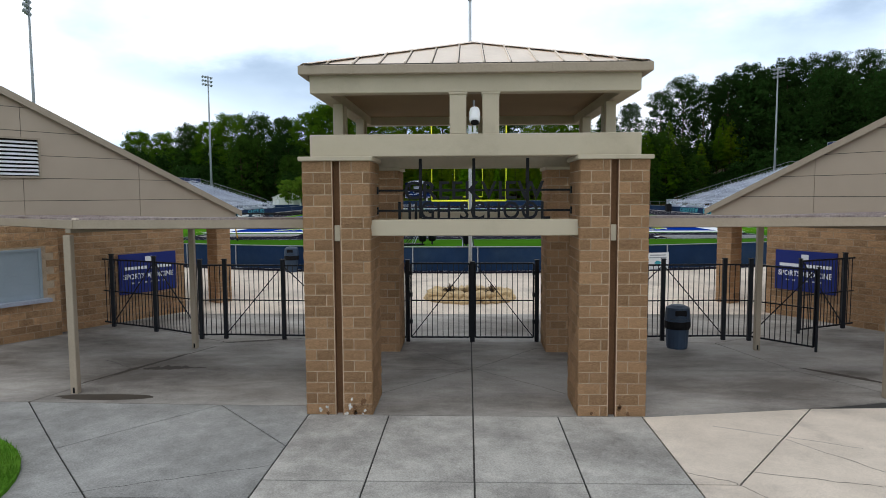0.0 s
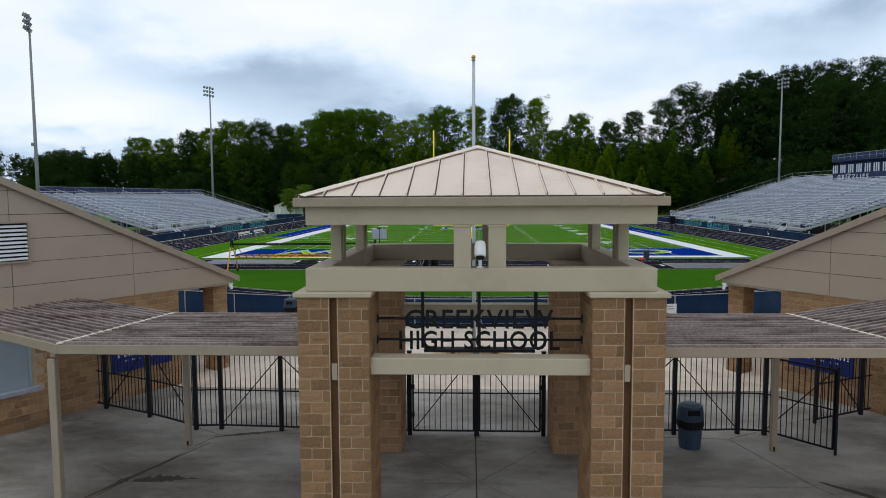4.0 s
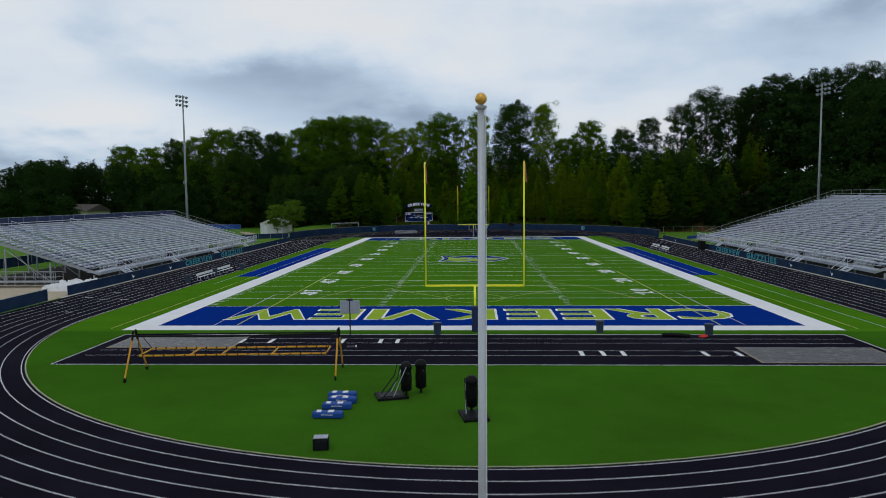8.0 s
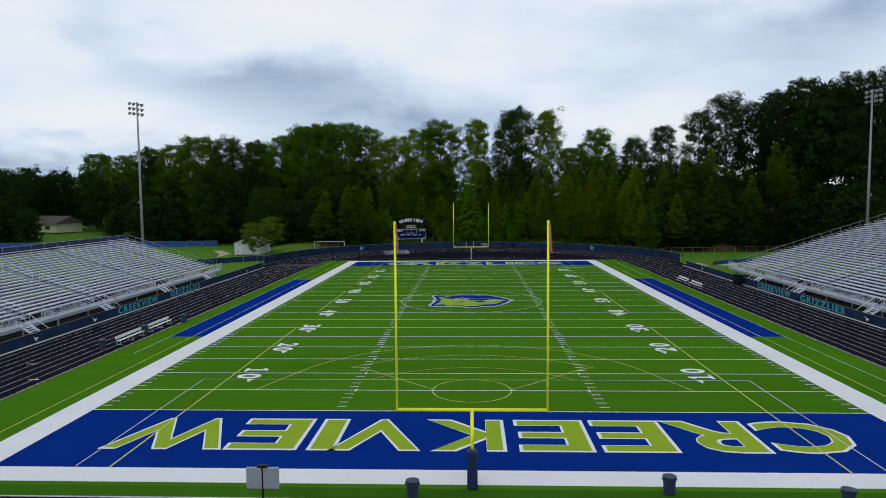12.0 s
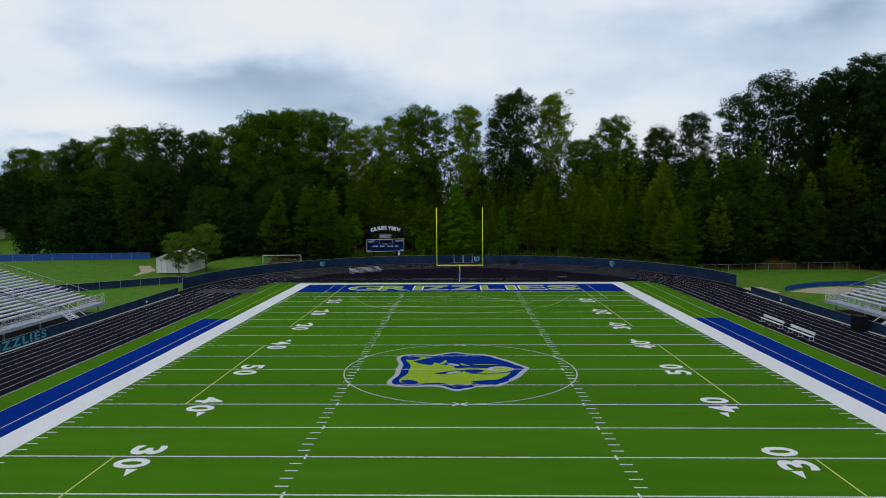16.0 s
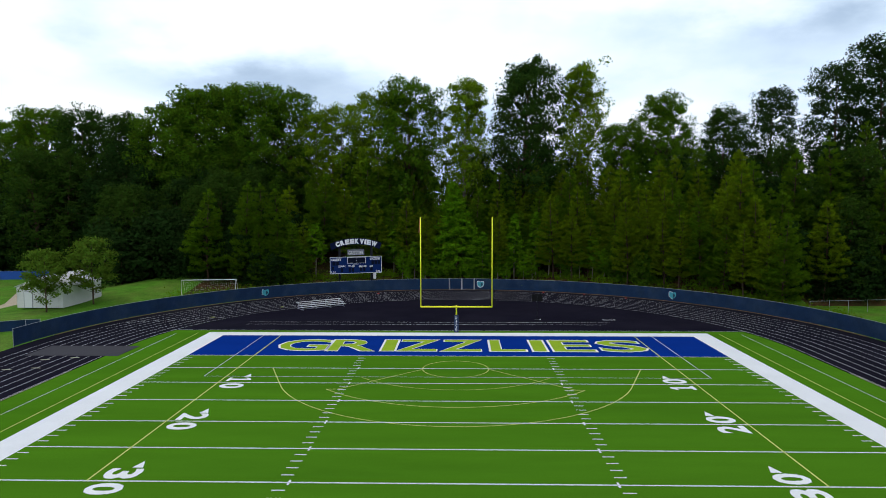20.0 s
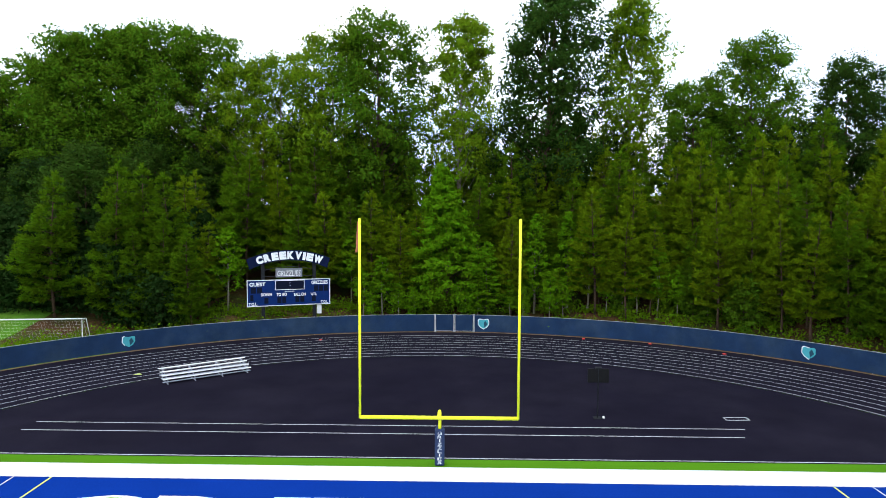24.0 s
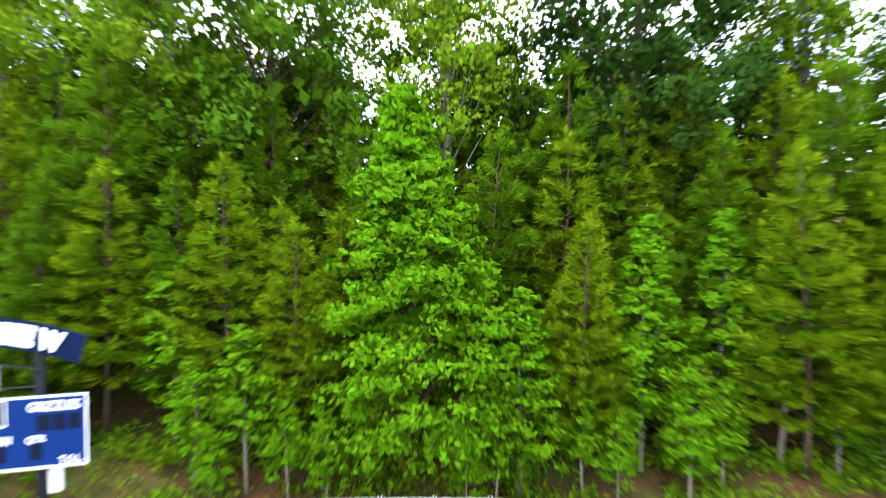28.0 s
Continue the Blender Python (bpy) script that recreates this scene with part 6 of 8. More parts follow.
def pine(seed, h, rb, base, mat, step=0.72, needle=0.29):
    """A young pine: whorls of upswept branches, each a plume of needles, with gaps between the whorls."""
    rs = np.random.RandomState(seed)
    wood = Mesh()
    spine = lambda t: Vector((0.02 * h * math.sin(3 * t + seed), 0.015 * h * math.sin(4 * t), h * t))
    wood.tube([spine(t) for t in np.linspace(-0.02, 0.99, 8)], 0.0105 * h, 6, r1=0.015)
    cs, dirs, outs = [], [], []

    def plume(o, tip, l):
        ax = (tip - o).normalized()
        m = max(2, int(l / 0.26))
        for q in range(m):
            f = 0.2 + 0.8 * (q + 1) / m
            p = o.lerp(tip, f) + Vector(rs.normal(size=3) * 0.05)
            for w in range(20):
                rad = Vector(rs.normal(size=3))
                rad = (rad - ax * rad.dot(ax)).normalized()
                d = (ax * rs.uniform(0.5, 1.1) + rad * rs.uniform(0.35, 1.0)).normalized()
                cs.append(p + d * needle * 0.7)
                dirs.append(d)
                outs.append(tuple(rad * 0.75 + ax * 0.35 + Vector((0, 0, 0.45))))

    z = base * h
    while z < h * 0.97:
        u = (z / h - base) / (1 - base)
        ln = rb * (1 - u) ** 0.95 * min(1.0, 0.7 + 1.6 * u)
        nb = 6 if u < 0.6 else 5
        a0 = rs.uniform(0, 6.283)
        for k in range(nb):
            a = a0 + 6.283 * k / nb + rs.uniform(-0.3, 0.3)
            l = ln * rs.uniform(0.6, 1.15) + 0.2
            o = spine(z / h + rs.uniform(-0.012, 0.012))
            tip = o + Vector((l * math.cos(a), l * math.sin(a), l * (rs.uniform(0.10, 0.35) + 0.35 * u)))
            if l > 0.7:
                wood.tube([o, tip], 0.016 + 0.008 * l, 3, cap=False, r1=0.008)
            plume(o, tip, l)
            if l > 1.3:
                for e in (-1, 1):
                    s0 = o.lerp(tip, rs.uniform(0.4, 0.7))
                    b = a + e * rs.uniform(0.5, 0.9)
                    plume(s0, s0 + Vector((0.45 * l * math.cos(b), 0.45 * l * math.sin(b), 0.15 * l)), 0.40 * l)
        z += step * rs.uniform(0.8, 1.2)
    plume(spine(0.93), spine(1.0) + Vector((0, 0, 0.1)), 1.1)
    c, a = np.array([tuple(p) for p in cs]), np.array([tuple(p) for p in dirs])
    o = unit(np.array(outs))
    b = unit(np.cross(a, rs.normal(size=a.shape)))
    b[(np.cross(a, b) * o).sum(1) < 0] *= -1
    s = needle * rs.uniform(0.75, 1.2, len(c))[:, None]
    p = np.stack([c - a * s, c - b * s * 0.125, c + a * s, c + b * s * 0.125], 1)
    return wood.data("trunk", "bark", True), leaf_mesh("crown", p.reshape(-1, 3), mat, o, 0.72)


def stamp(kind, x, y, h, ref_h, trunk, crown, label, turn, group, z=None, wide=1.0):
    s = h / ref_h
    t = thing("tree", label, "tree", Matrix.Translation((x, y, ground_z(x, y) if z is None else z)), group)
    m = Matrix.Rotation(turn, 4, "Z") @ Matrix.Diagonal((s * wide, s * wide, s, 1))
    part("trunk", trunk, None, t, m=m)
    part("crown", crown, None, t, m=m)
    return t


OAKS = [broadleaf(11, 28, 6.3, 0.26, 125, 250, 0.185, "leaf_oak", clump_r=1.95, core=420), broadleaf(12, 28, 5.6, 0.22, 120, 250, 0.185, "leaf_dark", clump_r=1.95, core=500),
        broadleaf(13, 28, 5.2, 0.34, 90, 220, 0.18, "leaf_poplar", "bark_pale", clump_r=1.75, gap=0.14, core=120), broadleaf(14, 28, 6.0, 0.22, 120, 250, 0.185, "leaf_oak", clump_r=1.9, gap=0.04, core=380),
        broadleaf(15, 28, 3.8, 0.24, 90, 230, 0.18, "leaf_poplar", "bark_pale", clump_r=1.65, gap=0.03, core=260), broadleaf(16, 28, 5.8, 0.16, 120, 250, 0.19, "leaf_dark", clump_r=2.0, core=500)]
FAR = [broadleaf(51, 28, 6.2, 0.10, 84, 110, 0.27, "leaf_far", clump_r=1.95, core=420), broadleaf(52, 28, 5.8, 0.08, 84, 110, 0.25, "leaf_shaded", clump_r=1.8, core=300), broadleaf(53, 28, 6.0, 0.06, 84, 110, 0.26, "leaf_far", clump_r=1.8, core=300)]
THIN = [broadleaf(54, 28, 6.2, 0.08, 70, 42, 0.42, "leaf_shaded", clump_r=1.9, core=200), broadleaf(55, 28, 5.8, 0.06, 70, 42, 0.42, "leaf_shaded", clump_r=1.9, core=200), broadleaf(56, 28, 6.4, 0.08, 70, 42, 0.42, "leaf_shaded", clump_r=2.0, core=200)]
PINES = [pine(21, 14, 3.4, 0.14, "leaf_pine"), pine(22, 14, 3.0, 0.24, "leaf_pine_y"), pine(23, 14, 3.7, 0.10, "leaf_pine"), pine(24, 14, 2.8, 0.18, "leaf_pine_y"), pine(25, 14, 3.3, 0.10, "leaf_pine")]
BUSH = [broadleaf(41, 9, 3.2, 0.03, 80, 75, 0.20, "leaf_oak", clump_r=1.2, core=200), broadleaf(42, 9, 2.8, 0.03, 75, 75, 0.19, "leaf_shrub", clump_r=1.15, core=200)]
EDGE = [broadleaf(43, 9, 3.2, 0.03, 70, 40, 0.28, "leaf_shaded", clump_r=1.3, core=150), broadleaf(44, 9, 2.8, 0.03, 70, 40, 0.27, "leaf_shaded", clump_r=1.2, core=150)]
GUM = broadleaf(31, 16, 5.1, 0.10, 330, 105, 0.145, "leaf_gum", "bark", cone=0.85, clump_r=1.05, core=380)
GUM2 = broadleaf(32, 10.5, 1.9, 0.20, 140, 85, 0.115, "leaf_gum", "bark_pale", cone=0.7, clump_r=0.62, core=160)
SAPLING = broadleaf(34, 6, 1.35, 0.34, 58, 75, 0.105, "leaf_gum", "bark_pale", cone=0.5, clump_r=0.52, core=60)
YARD = broadleaf(33, 7, 2.3, 0.28, 64, 110, 0.13, "leaf_yard", clump_r=0.8, gap=0.08)

# hardwoods with the woods' shade put into their leaf colour
SHADED = [broadleaf(17, 28, 5.8, 0.18, 100, 190, 0.19, "leaf_shaded", clump_r=1.8, core=300), broadleaf(18, 28, 5.4, 0.16, 100, 190, 0.19, "leaf_shaded", clump_r=1.8, core=300)]
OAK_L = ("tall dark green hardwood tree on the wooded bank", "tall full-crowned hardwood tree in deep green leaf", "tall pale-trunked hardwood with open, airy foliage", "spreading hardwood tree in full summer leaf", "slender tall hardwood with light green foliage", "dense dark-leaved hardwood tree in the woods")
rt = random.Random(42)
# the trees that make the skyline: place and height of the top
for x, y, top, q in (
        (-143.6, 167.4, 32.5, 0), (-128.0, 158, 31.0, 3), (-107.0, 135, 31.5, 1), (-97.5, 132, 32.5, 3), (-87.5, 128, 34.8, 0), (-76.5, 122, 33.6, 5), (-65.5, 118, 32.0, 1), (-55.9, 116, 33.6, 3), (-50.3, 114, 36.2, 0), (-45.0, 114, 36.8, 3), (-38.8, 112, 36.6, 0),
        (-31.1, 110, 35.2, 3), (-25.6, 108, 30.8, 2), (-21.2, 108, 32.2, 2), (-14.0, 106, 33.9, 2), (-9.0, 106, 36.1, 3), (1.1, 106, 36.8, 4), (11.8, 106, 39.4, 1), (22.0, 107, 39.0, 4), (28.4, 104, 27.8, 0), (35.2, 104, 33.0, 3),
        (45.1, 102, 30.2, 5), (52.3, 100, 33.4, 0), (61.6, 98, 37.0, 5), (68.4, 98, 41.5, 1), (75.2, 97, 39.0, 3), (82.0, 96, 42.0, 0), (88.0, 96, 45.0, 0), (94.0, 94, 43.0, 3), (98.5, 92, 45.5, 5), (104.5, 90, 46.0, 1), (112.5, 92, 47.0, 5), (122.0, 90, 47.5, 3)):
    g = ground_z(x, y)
    # trees past x = 50 take the leaf colour with shade in it
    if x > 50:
        stamp("oak", x, y, top - g, 28 * 1.03, *SHADED[q % 2], OAK_L[5], rt.uniform(0, 6.28), "wooded bank")
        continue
    stamp("oak", x, y, top - g, 28 * 1.03, *OAKS[q], OAK_L[q], rt.uniform(0, 6.28), "wooded bank", wide=0.92 if q == 4 else 1.0)


FAR_L = ("dark green hardwood tree deep in the woods", "dense dark hardwood tree deep in the woods", "full-leaved hardwood tree deep in the woods")


def scatter(n, region, hmin, hmax, bank, ref, labels, group, sep, seed, wide=(0.9, 1.15), taken=None, joined=None):
    r = random.Random(seed)
    pts = taken if taken is not None else []
    made = tries = 0
    while made < n and tries < 6000:
        tries += 1
        x, y = region(r)
        if -23.5 < x < -8.5 and 84 < y < 97 or -62 < x < -43 and y < 92 or x > 42 and y < 77 and x < 72 or x < -27 and y < 88 and x > -44 or abs(x / (y + 70) + 0.681) < 0.055 and 100 < y < 165:
            continue
        if any((x - a) ** 2 + (y - b) ** 2 < sep * sep for a, b in pts):
            continue
        pts.append((x, y))
        q = r.randrange(len(bank))
        if joined is not None:
            joined.append((bank[q], x, y, r.uniform(hmin, hmax) / ref, r.uniform(0, 6.28)))
            made += 1
            continue
        stamp("t", x, y, r.uniform(hmin, hmax), ref, *bank[q], labels[q], r.uniform(0, 6.28), group, wide=r.uniform(*wide))
        made += 1


def ring(r0, r1, a0, a1):
    def pick(r):
        a, q = radians(r.uniform(a0, a1)), r.uniform(r0, r1)
        return q * math.cos(a), 49.0 + q * math.sin(a)
    return pick


PINE_L = ("young green pine on the bank behind the fence", "young yellow-green pine with thin crown", "broad young pine with dense dark needles", "slim yellow-green pine sapling tree", "bushy young pine clothed to the ground")
DISTANT = []
front = [(-0.2, 95.6), (4.0, 95.0), (9.2, 95.7), (12.9, 96.4), (-2.4, 95.4), (2.2, 95.8)]
scatter(44, ring(47.0, 51, 28, 142), 9.0, 14.5, PINES, 14, PINE_L, "pines along the fence", 2.4, 1, taken=front)
scatter(52, ring(51.5, 59, 20, 148), 13.0, 17.5, PINES, 14, PINE_L, "pines along the fence", 2.6, 2)
scatter(16, ring(59, 74, 12, 52), 12, 15, FAR, 28, FAR_L, "wooded bank", 4.6, 3)
scatter(30, ring(60, 73, 52, 142), 12.5, 17, FAR, 28, FAR_L, "wooded bank", 4.2, 31)
scatter(44, lambda r: (r.uniform(-205, -62), r.uniform(122, 185)), 18, 25, THIN, 28, FAR_L, "far woods", 7.0, 4, joined=DISTANT)
scatter(18, lambda r: (r.uniform(-82, -44), r.uniform(108, 122)), 18, 25, FAR, 28, FAR_L, "wooded bank", 4.5, 6)
scatter(40, lambda r: (r.uniform(84, 124), r.uniform(-20, 112)), 22, 30, THIN, 28, FAR_L, "woods beside the stand", 6.5, 5, joined=DISTANT)
scatter(12, ring(46.2, 49.5, 40, 142), 2.6, 5.0, BUSH, 9, ("low bushy hardwood sapling behind the fence", "low bright green sapling behind the fence"), "saplings", 1.8, 12)
scatter(22, lambda r: (r.uniform(76, 86), r.uniform(-24, 92)), 9, 14, EDGE, 9, ("bushy hardwood at the edge of the woods", "dark green bushy hardwood at the wood's edge"), "wood edge", 3.6, 13, joined=DISTANT)
scatter(8, ring(69, 84, 112, 142), 15, 19.0, FAR, 28, FAR_L, "wooded bank", 4.2, 33)
scatter(34, lambda r: (r.uniform(40, 84), r.uniform(78, 92)), 8, 15, PINES + EDGE, 12, PINE_L + ("bushy hardwood at the edge of the woods",) * 2, "wood edge", 3.0, 15)
scatter(30, lambda r: (r.uniform(-175, -62), r.uniform(110, 121)), 8, 14, EDGE, 9, ("bushy hardwood at the edge of the woods", "dark green bushy hardwood at the wood's edge"), "wood edge", 3.0, 14, joined=DISTANT)
scatter(24, lambda r: (r.uniform(-200, -120), r.uniform(170, 190)), 20, 25, THIN, 28, FAR_L, "far woods", 5.5, 16, joined=DISTANT)
scatter(26, lambda r: (r.uniform(43, 84), r.uniform(77.2, 81)), 4.5, 8, EDGE, 9, ("bushy hardwood at the edge of the woods", "dark green bushy hardwood at the wood's edge"), "wood edge", 1.8, 17)
scatter(26, lambda r: (r.uniform(92, 160), r.uniform(60, 150)), 20, 26, THIN, 28, FAR_L, "far woods", 7.0, 21, joined=DISTANT)


wood_front = []
scatter(22, lambda r: (r.uniform(-60, -27), r.uniform(93, 100)), 6, 11, EDGE, 9, ("bushy hardwood at the edge of the woods", "dark green bushy hardwood at the wood's edge"), "wood edge", 2.2, 41, taken=wood_front)
scatter(12, lambda r: (r.uniform(-62, -30), r.uniform(99, 108)), 12, 17, FAR, 28, FAR_L, "wooded bank", 3.6, 42, taken=wood_front)
for x, y, h in ((-30.5, 89.5, 6.5), (-33.2, 90.6, 8.0), (-36.4, 91.5, 7.0), (-39.6, 92.0, 8.5), (-42.6, 91.4, 7.2), (-45.8, 92.5, 9.0), (-27.6, 88.4, 5.6)):
    stamp("edge", x, y, h, 9, *EDGE[int(-x) % 2], "dark green bushy hardwood at the wood's edge", x, "wood edge")


def join_trees(rows):
    """The trees too far off to tell apart, as one mesh of leaves and stems."""
    vs, nors = [], []
    for (trunk, crown), x, y, k, turn in rows:
        c, sn = math.cos(turn), math.sin(turn)
        rot = np.array(((c, -sn, 0), (sn, c, 0), (0, 0, 1)))
        co = np.empty(len(crown.vertices) * 3)
        crown.vertices.foreach_get("co", co)
        vs.append(co.reshape(-1, 3) @ rot.T * k + np.array((x, y, ground_z(x, y))))
        nors.append(NORMALS[crown.name] @ rot.T)
    me = leaf_mesh("distant_woods", np.concatenate(vs), "leaf_shaded", np.concatenate(nors), 0.8)
    tagged(part("distant_woods", me, None), "dense dark green woods behind the stands and practice field", "woods", kind="stuff")


join_trees(DISTANT)
stamp("gum", -0.2, 95.6, 16.3, 16, *GUM, "bright green pyramid-shaped sweetgum tree behind the fence", 0.3, "wooded bank")
stamp("gum", 4.0, 95.0, 8.6, 10.5, *GUM2, "bushy bright green young sweetgum tree", 0.5, "wooded bank", wide=1.35)
stamp("gum", 9.2, 95.7, 10.4, 10.5, *GUM2, "slender bright green young sweetgum tree", 1.0, "wooded bank")
stamp("gum", 12.9, 96.4, 10.4, 10.5, *GUM2, "slender bright green young sweetgum tree", 2.4, "wooded bank")
for x, y, h in ((-10.6, 97.0, 8.0), (-9.0, 94.8, 5.2), (-7.0, 95.0, 6.6), (-5.2, 94.6, 4.6), (6.6, 94.7, 4.8), (14.9, 95.3, 9.0), (16.6, 94.2, 4.6), (-22.7, 92.6, 8.6), (19.5, 93.0, 5.4), (23.0, 91.2, 4.8), (-25.5, 89.6, 5.0), (-3.6, 94.2, 4.2), (1.9, 94.0, 3.8), (3.1, 94.4, 5.0), (7.9, 94.2, 4.0), (10.6, 93.8, 5.6), (12.1, 94.3, 4.3), (18.2, 93.8, 6.2), (21.4, 92.4, 6.8), (25.8, 90.6, 6.0), (28.4, 88.2, 5.4), (-8.1, 93.9, 3.6)):
    stamp("sapling", x, y, h, 6.0, *SAPLING, "slim bright green hardwood sapling behind the fence", x, "saplings")
for x, y, h in ((-51.3, 67.9, 7.6), (-48.4, 73.4, 8.6)):
    stamp("yard", x, y, h, 7.0, *YARD, "small rounded green tree beside the white shed", x, "shed trees")
# undergrowth at the foot of the bank
rs = np.random.RandomState(77)
us = []
for i in range(1100):
    a, q = radians(rs.uniform(18, 145)), rs.uniform(43.7, 51)
    c = np.array([q * math.cos(a), 49.0 + q * math.sin(a), 0.0])
    c[2] = ground_z(c[0], c[1])
    r = rs.uniform(0.3, 1.0)
    d = rs.normal(size=(36, 3)) * r * 0.55
    d[:, 2] = abs(d[:, 2]) * 1.1
    us.append(c + d)
tagged(part("undergrowth", leaf_mesh("undergrowth", leaf_quads(np.concatenate(us), 0.14, rs), "leaf_shrub"), None), "low green shrubs and weeds behind the far fence", "shrubs", kind="stuff")


# ---- grandstands ----
def grandstand(sx, x0, x1, y0, y1, rows, z0, z1, label, aisles, stairs):
    g = thing("grandstand", label, "grandstand", pose(sx * x0, 0, 0), "grandstands")
    run, rise = (x1 - x0 - 1.6) / rows, (z1 - z0) / rows
    X = lambda v: sx * v
    bx = lambda a, b: (min(X(a), X(b)), max(X(a), X(b)))
    deck = Mesh()
    deck.box(*bx(0.0, 1.6), y0, y1, z0 - 0.32, z0 - 0.25)
    part("front_deck", deck, "alu_dark", g)
    part("front_fascia", Mesh().box(*bx(-0.03, 0.0), y0, y1, z0 - 0.55, z0 - 0.22), "alu_dark", g)
    for i in range(rows):
        a, z = 1.6 + run * i, z0 + rise * i
        edges = [y0] + [v for q in aisles for v in (q - 0.6, q + 0.6)] + [y1]
        for k in range(0, len(edges), 2):
            part("seat_board", Mesh().cbox(*bx(a + 0.02, a + 0.30), edges[k], edges[k + 1], z + 0.36, z + 0.43, 0.012), "alu", g)
        part("foot_board", Mesh().box(*bx(a + 0.29, a + run - 0.015), y0, y1, z - 0.03 + rise, z + rise), "alu_dark", g)
        part("riser_board", Mesh().box(*bx(a + run - 0.012, a + run), y0, y1, z + rise - 0.06, z + rise + 0.14), "alu_dark", g)
        br = Mesh()
        y = y0 + 0.9
        while y < y1:
            br.box(*bx(a + 0.10, a + 0.16), y - 0.025, y + 0.025, z, z + 0.38)
            y += 1.83
        part("seat_bracing", br, "alu_dark", g, kind="stuff")
    zt = z0 + rise * rows
    xt = 1.6 + run * rows
    # under-structure
    n = int((y1 - y0) / 5.5)
    for k in range(n + 1):
        y = y0 + 0.1 + (y1 - y0 - 0.2) * k / n
        part("raker_beam", Mesh().beam((X(0.1), y, z0 - 0.5), (X(xt), y, zt - 0.2), 0.12, 0.3), "galv", g)
        for f in (0.05, 0.36, 0.68, 0.98):
            a = xt * f
            zz = z0 - 0.6 + (zt - z0) * max(0, (a - 1.6)) / (xt - 1.6)
            part("column", Mesh().beam((X(a), y, 0.0), (X(a), y, zz), 0.15, 0.15), "galv", g)
        for f0, f1 in ((0.36, 0.68), (0.68, 0.98)):
            part("brace", Mesh().beam((X(xt * f0), y, 0.2), (X(xt * f1), y, z0 - 0.8 + (zt - z0) * f1), 0.07, 0.07), "galv", g)
    # end guard rails stepping up the slope
    for y in (y0, y1):
        gr = Mesh()
        gr.tube([(X(1.6), y, z0 + 1.1), (X(xt), y, zt + 1.15)], 0.03, 6)
        gr.tube([(X(1.6), y, z0 + 0.5), (X(xt), y, zt + 0.55)], 0.022, 5)
        part("end_rail", gr, "galv", g)
        m = int((xt - 1.6) / 1.5)
        for k in range(m + 1):
            f = k / m
            part("rail_post", Mesh().tube([(X(1.6 + (xt - 1.6) * f), y, z0 - 0.1 + (zt - z0) * f), (X(1.6 + (xt - 1.6) * f), y, z0 + 1.1 + (zt - z0 + 0.05) * f)], 0.024, 5), "galv", g)
    # back rail with navy screen and a pale top seat edge
    br = Mesh().tube([(X(xt), y0, zt + 1.15), (X(xt), y1, zt + 1.15)], 0.03, 6)
    part("back_rail", br, "galv", g)
    part("top_seat", Mesh().cbox(*bx(xt - 0.35, xt - 0.05), y0, y1, zt + 0.40, zt + 0.46, 0.01), "plastic_white", g, "white seat board along the top")
    # dark ground sheet; its colour also carries the shade below the seats
    part("under_ground", Mesh().box(*bx(0.5, xt + 1.0), y0 - 0.6, y1 + 0.6, -0.12, -0.02), "ground_shaded", g, "dark ground under the seating, with shade in its colour")
    if sx < 0:
        part("back_screen", Mesh().box(*bx(xt + 0.03, xt + 0.06), y0, y1, zt + 0.05, zt + 1.1), "navy", g, "navy windscreen along the back")
    y = y0
    while y <= y1:
        part("rail_post", Mesh().tube([(X(xt), y, zt - 0.2), (X(xt), y, zt + 1.15)], 0.026, 5), "galv", g)
        y += (y1 - y0) / 20
    # aisles with mid rails
    for ya in aisles:
        st = Mesh()
        for i in range(rows * 2):
            a, z = 1.6 + run * i / 2, z0 + rise * i / 2
            st.box(*bx(a, a + run / 2), ya - 0.55, ya + 0.55, z + 0.02, z + 0.08)
        part("aisle_steps", st, "alu_dark", g, kind="stuff")
        k = 0
        while k < rows - 2:
            j = min(rows, k + 5)
            p = lambda q, h: (X(1.9 + run * q), ya, z0 + rise * q + h)
            part("aisle_rail", Mesh().tube([p(k, 0.1), p(k, 1.25), p(j - 1.2, 1.25), p(j - 1.2, 0.1)], 0.032, 5), "alu", g)
            part("aisle_rail", Mesh().tube([p(k, 0.75), p(j - 1.2, 0.75)], 0.026, 5), "alu", g)
            k += 5
    # front rail and the stairs down to the track
    y = y0
    while y < y1 - 0.1:
        yn = min(y1, y + 1.9)
        if not any(y - 0.9 < s < yn + 0.2 for s in stairs):
            part("front_rail", Mesh().tube([(X(0.05), y, z0 - 0.25), (X(0.05), y, z0 + 0.85), (X(0.05), yn, z0 + 0.85), (X(0.05), yn, z0 - 0.25)], 0.025, 5), "alu", g)
            part("front_rail", Mesh().tube([(X(0.05), y, z0 + 0.3), (X(0.05), yn, z0 + 0.3)], 0.02, 5), "alu", g)
            pk = Mesh()
            q = y + 0.15
            while q < yn:
                pk.beam((X(0.05), q, z0 - 0.2), (X(0.05), q, z0 + 0.85), 0.014, 0.014)
                q += 0.16
            part("rail_infill", pk, "alu", g, kind="stuff")
        y = yn
    for s in stairs:
        ns = 7
        flight = part("stair", Mesh().beam((X(0.0), s - 0.62, z0 - 0.3), (X(-1.9), s - 0.62, 0.05), 0.05, 0.2), "alu", g)
        part("stringer", Mesh().beam((X(0.0), s + 0.62, z0 - 0.3), (X(-1.9), s + 0.62, 0.05), 0.05, 0.2), "alu", flight)
        for i in range(ns):
            a = -1.9 * (i + 0.6) / ns
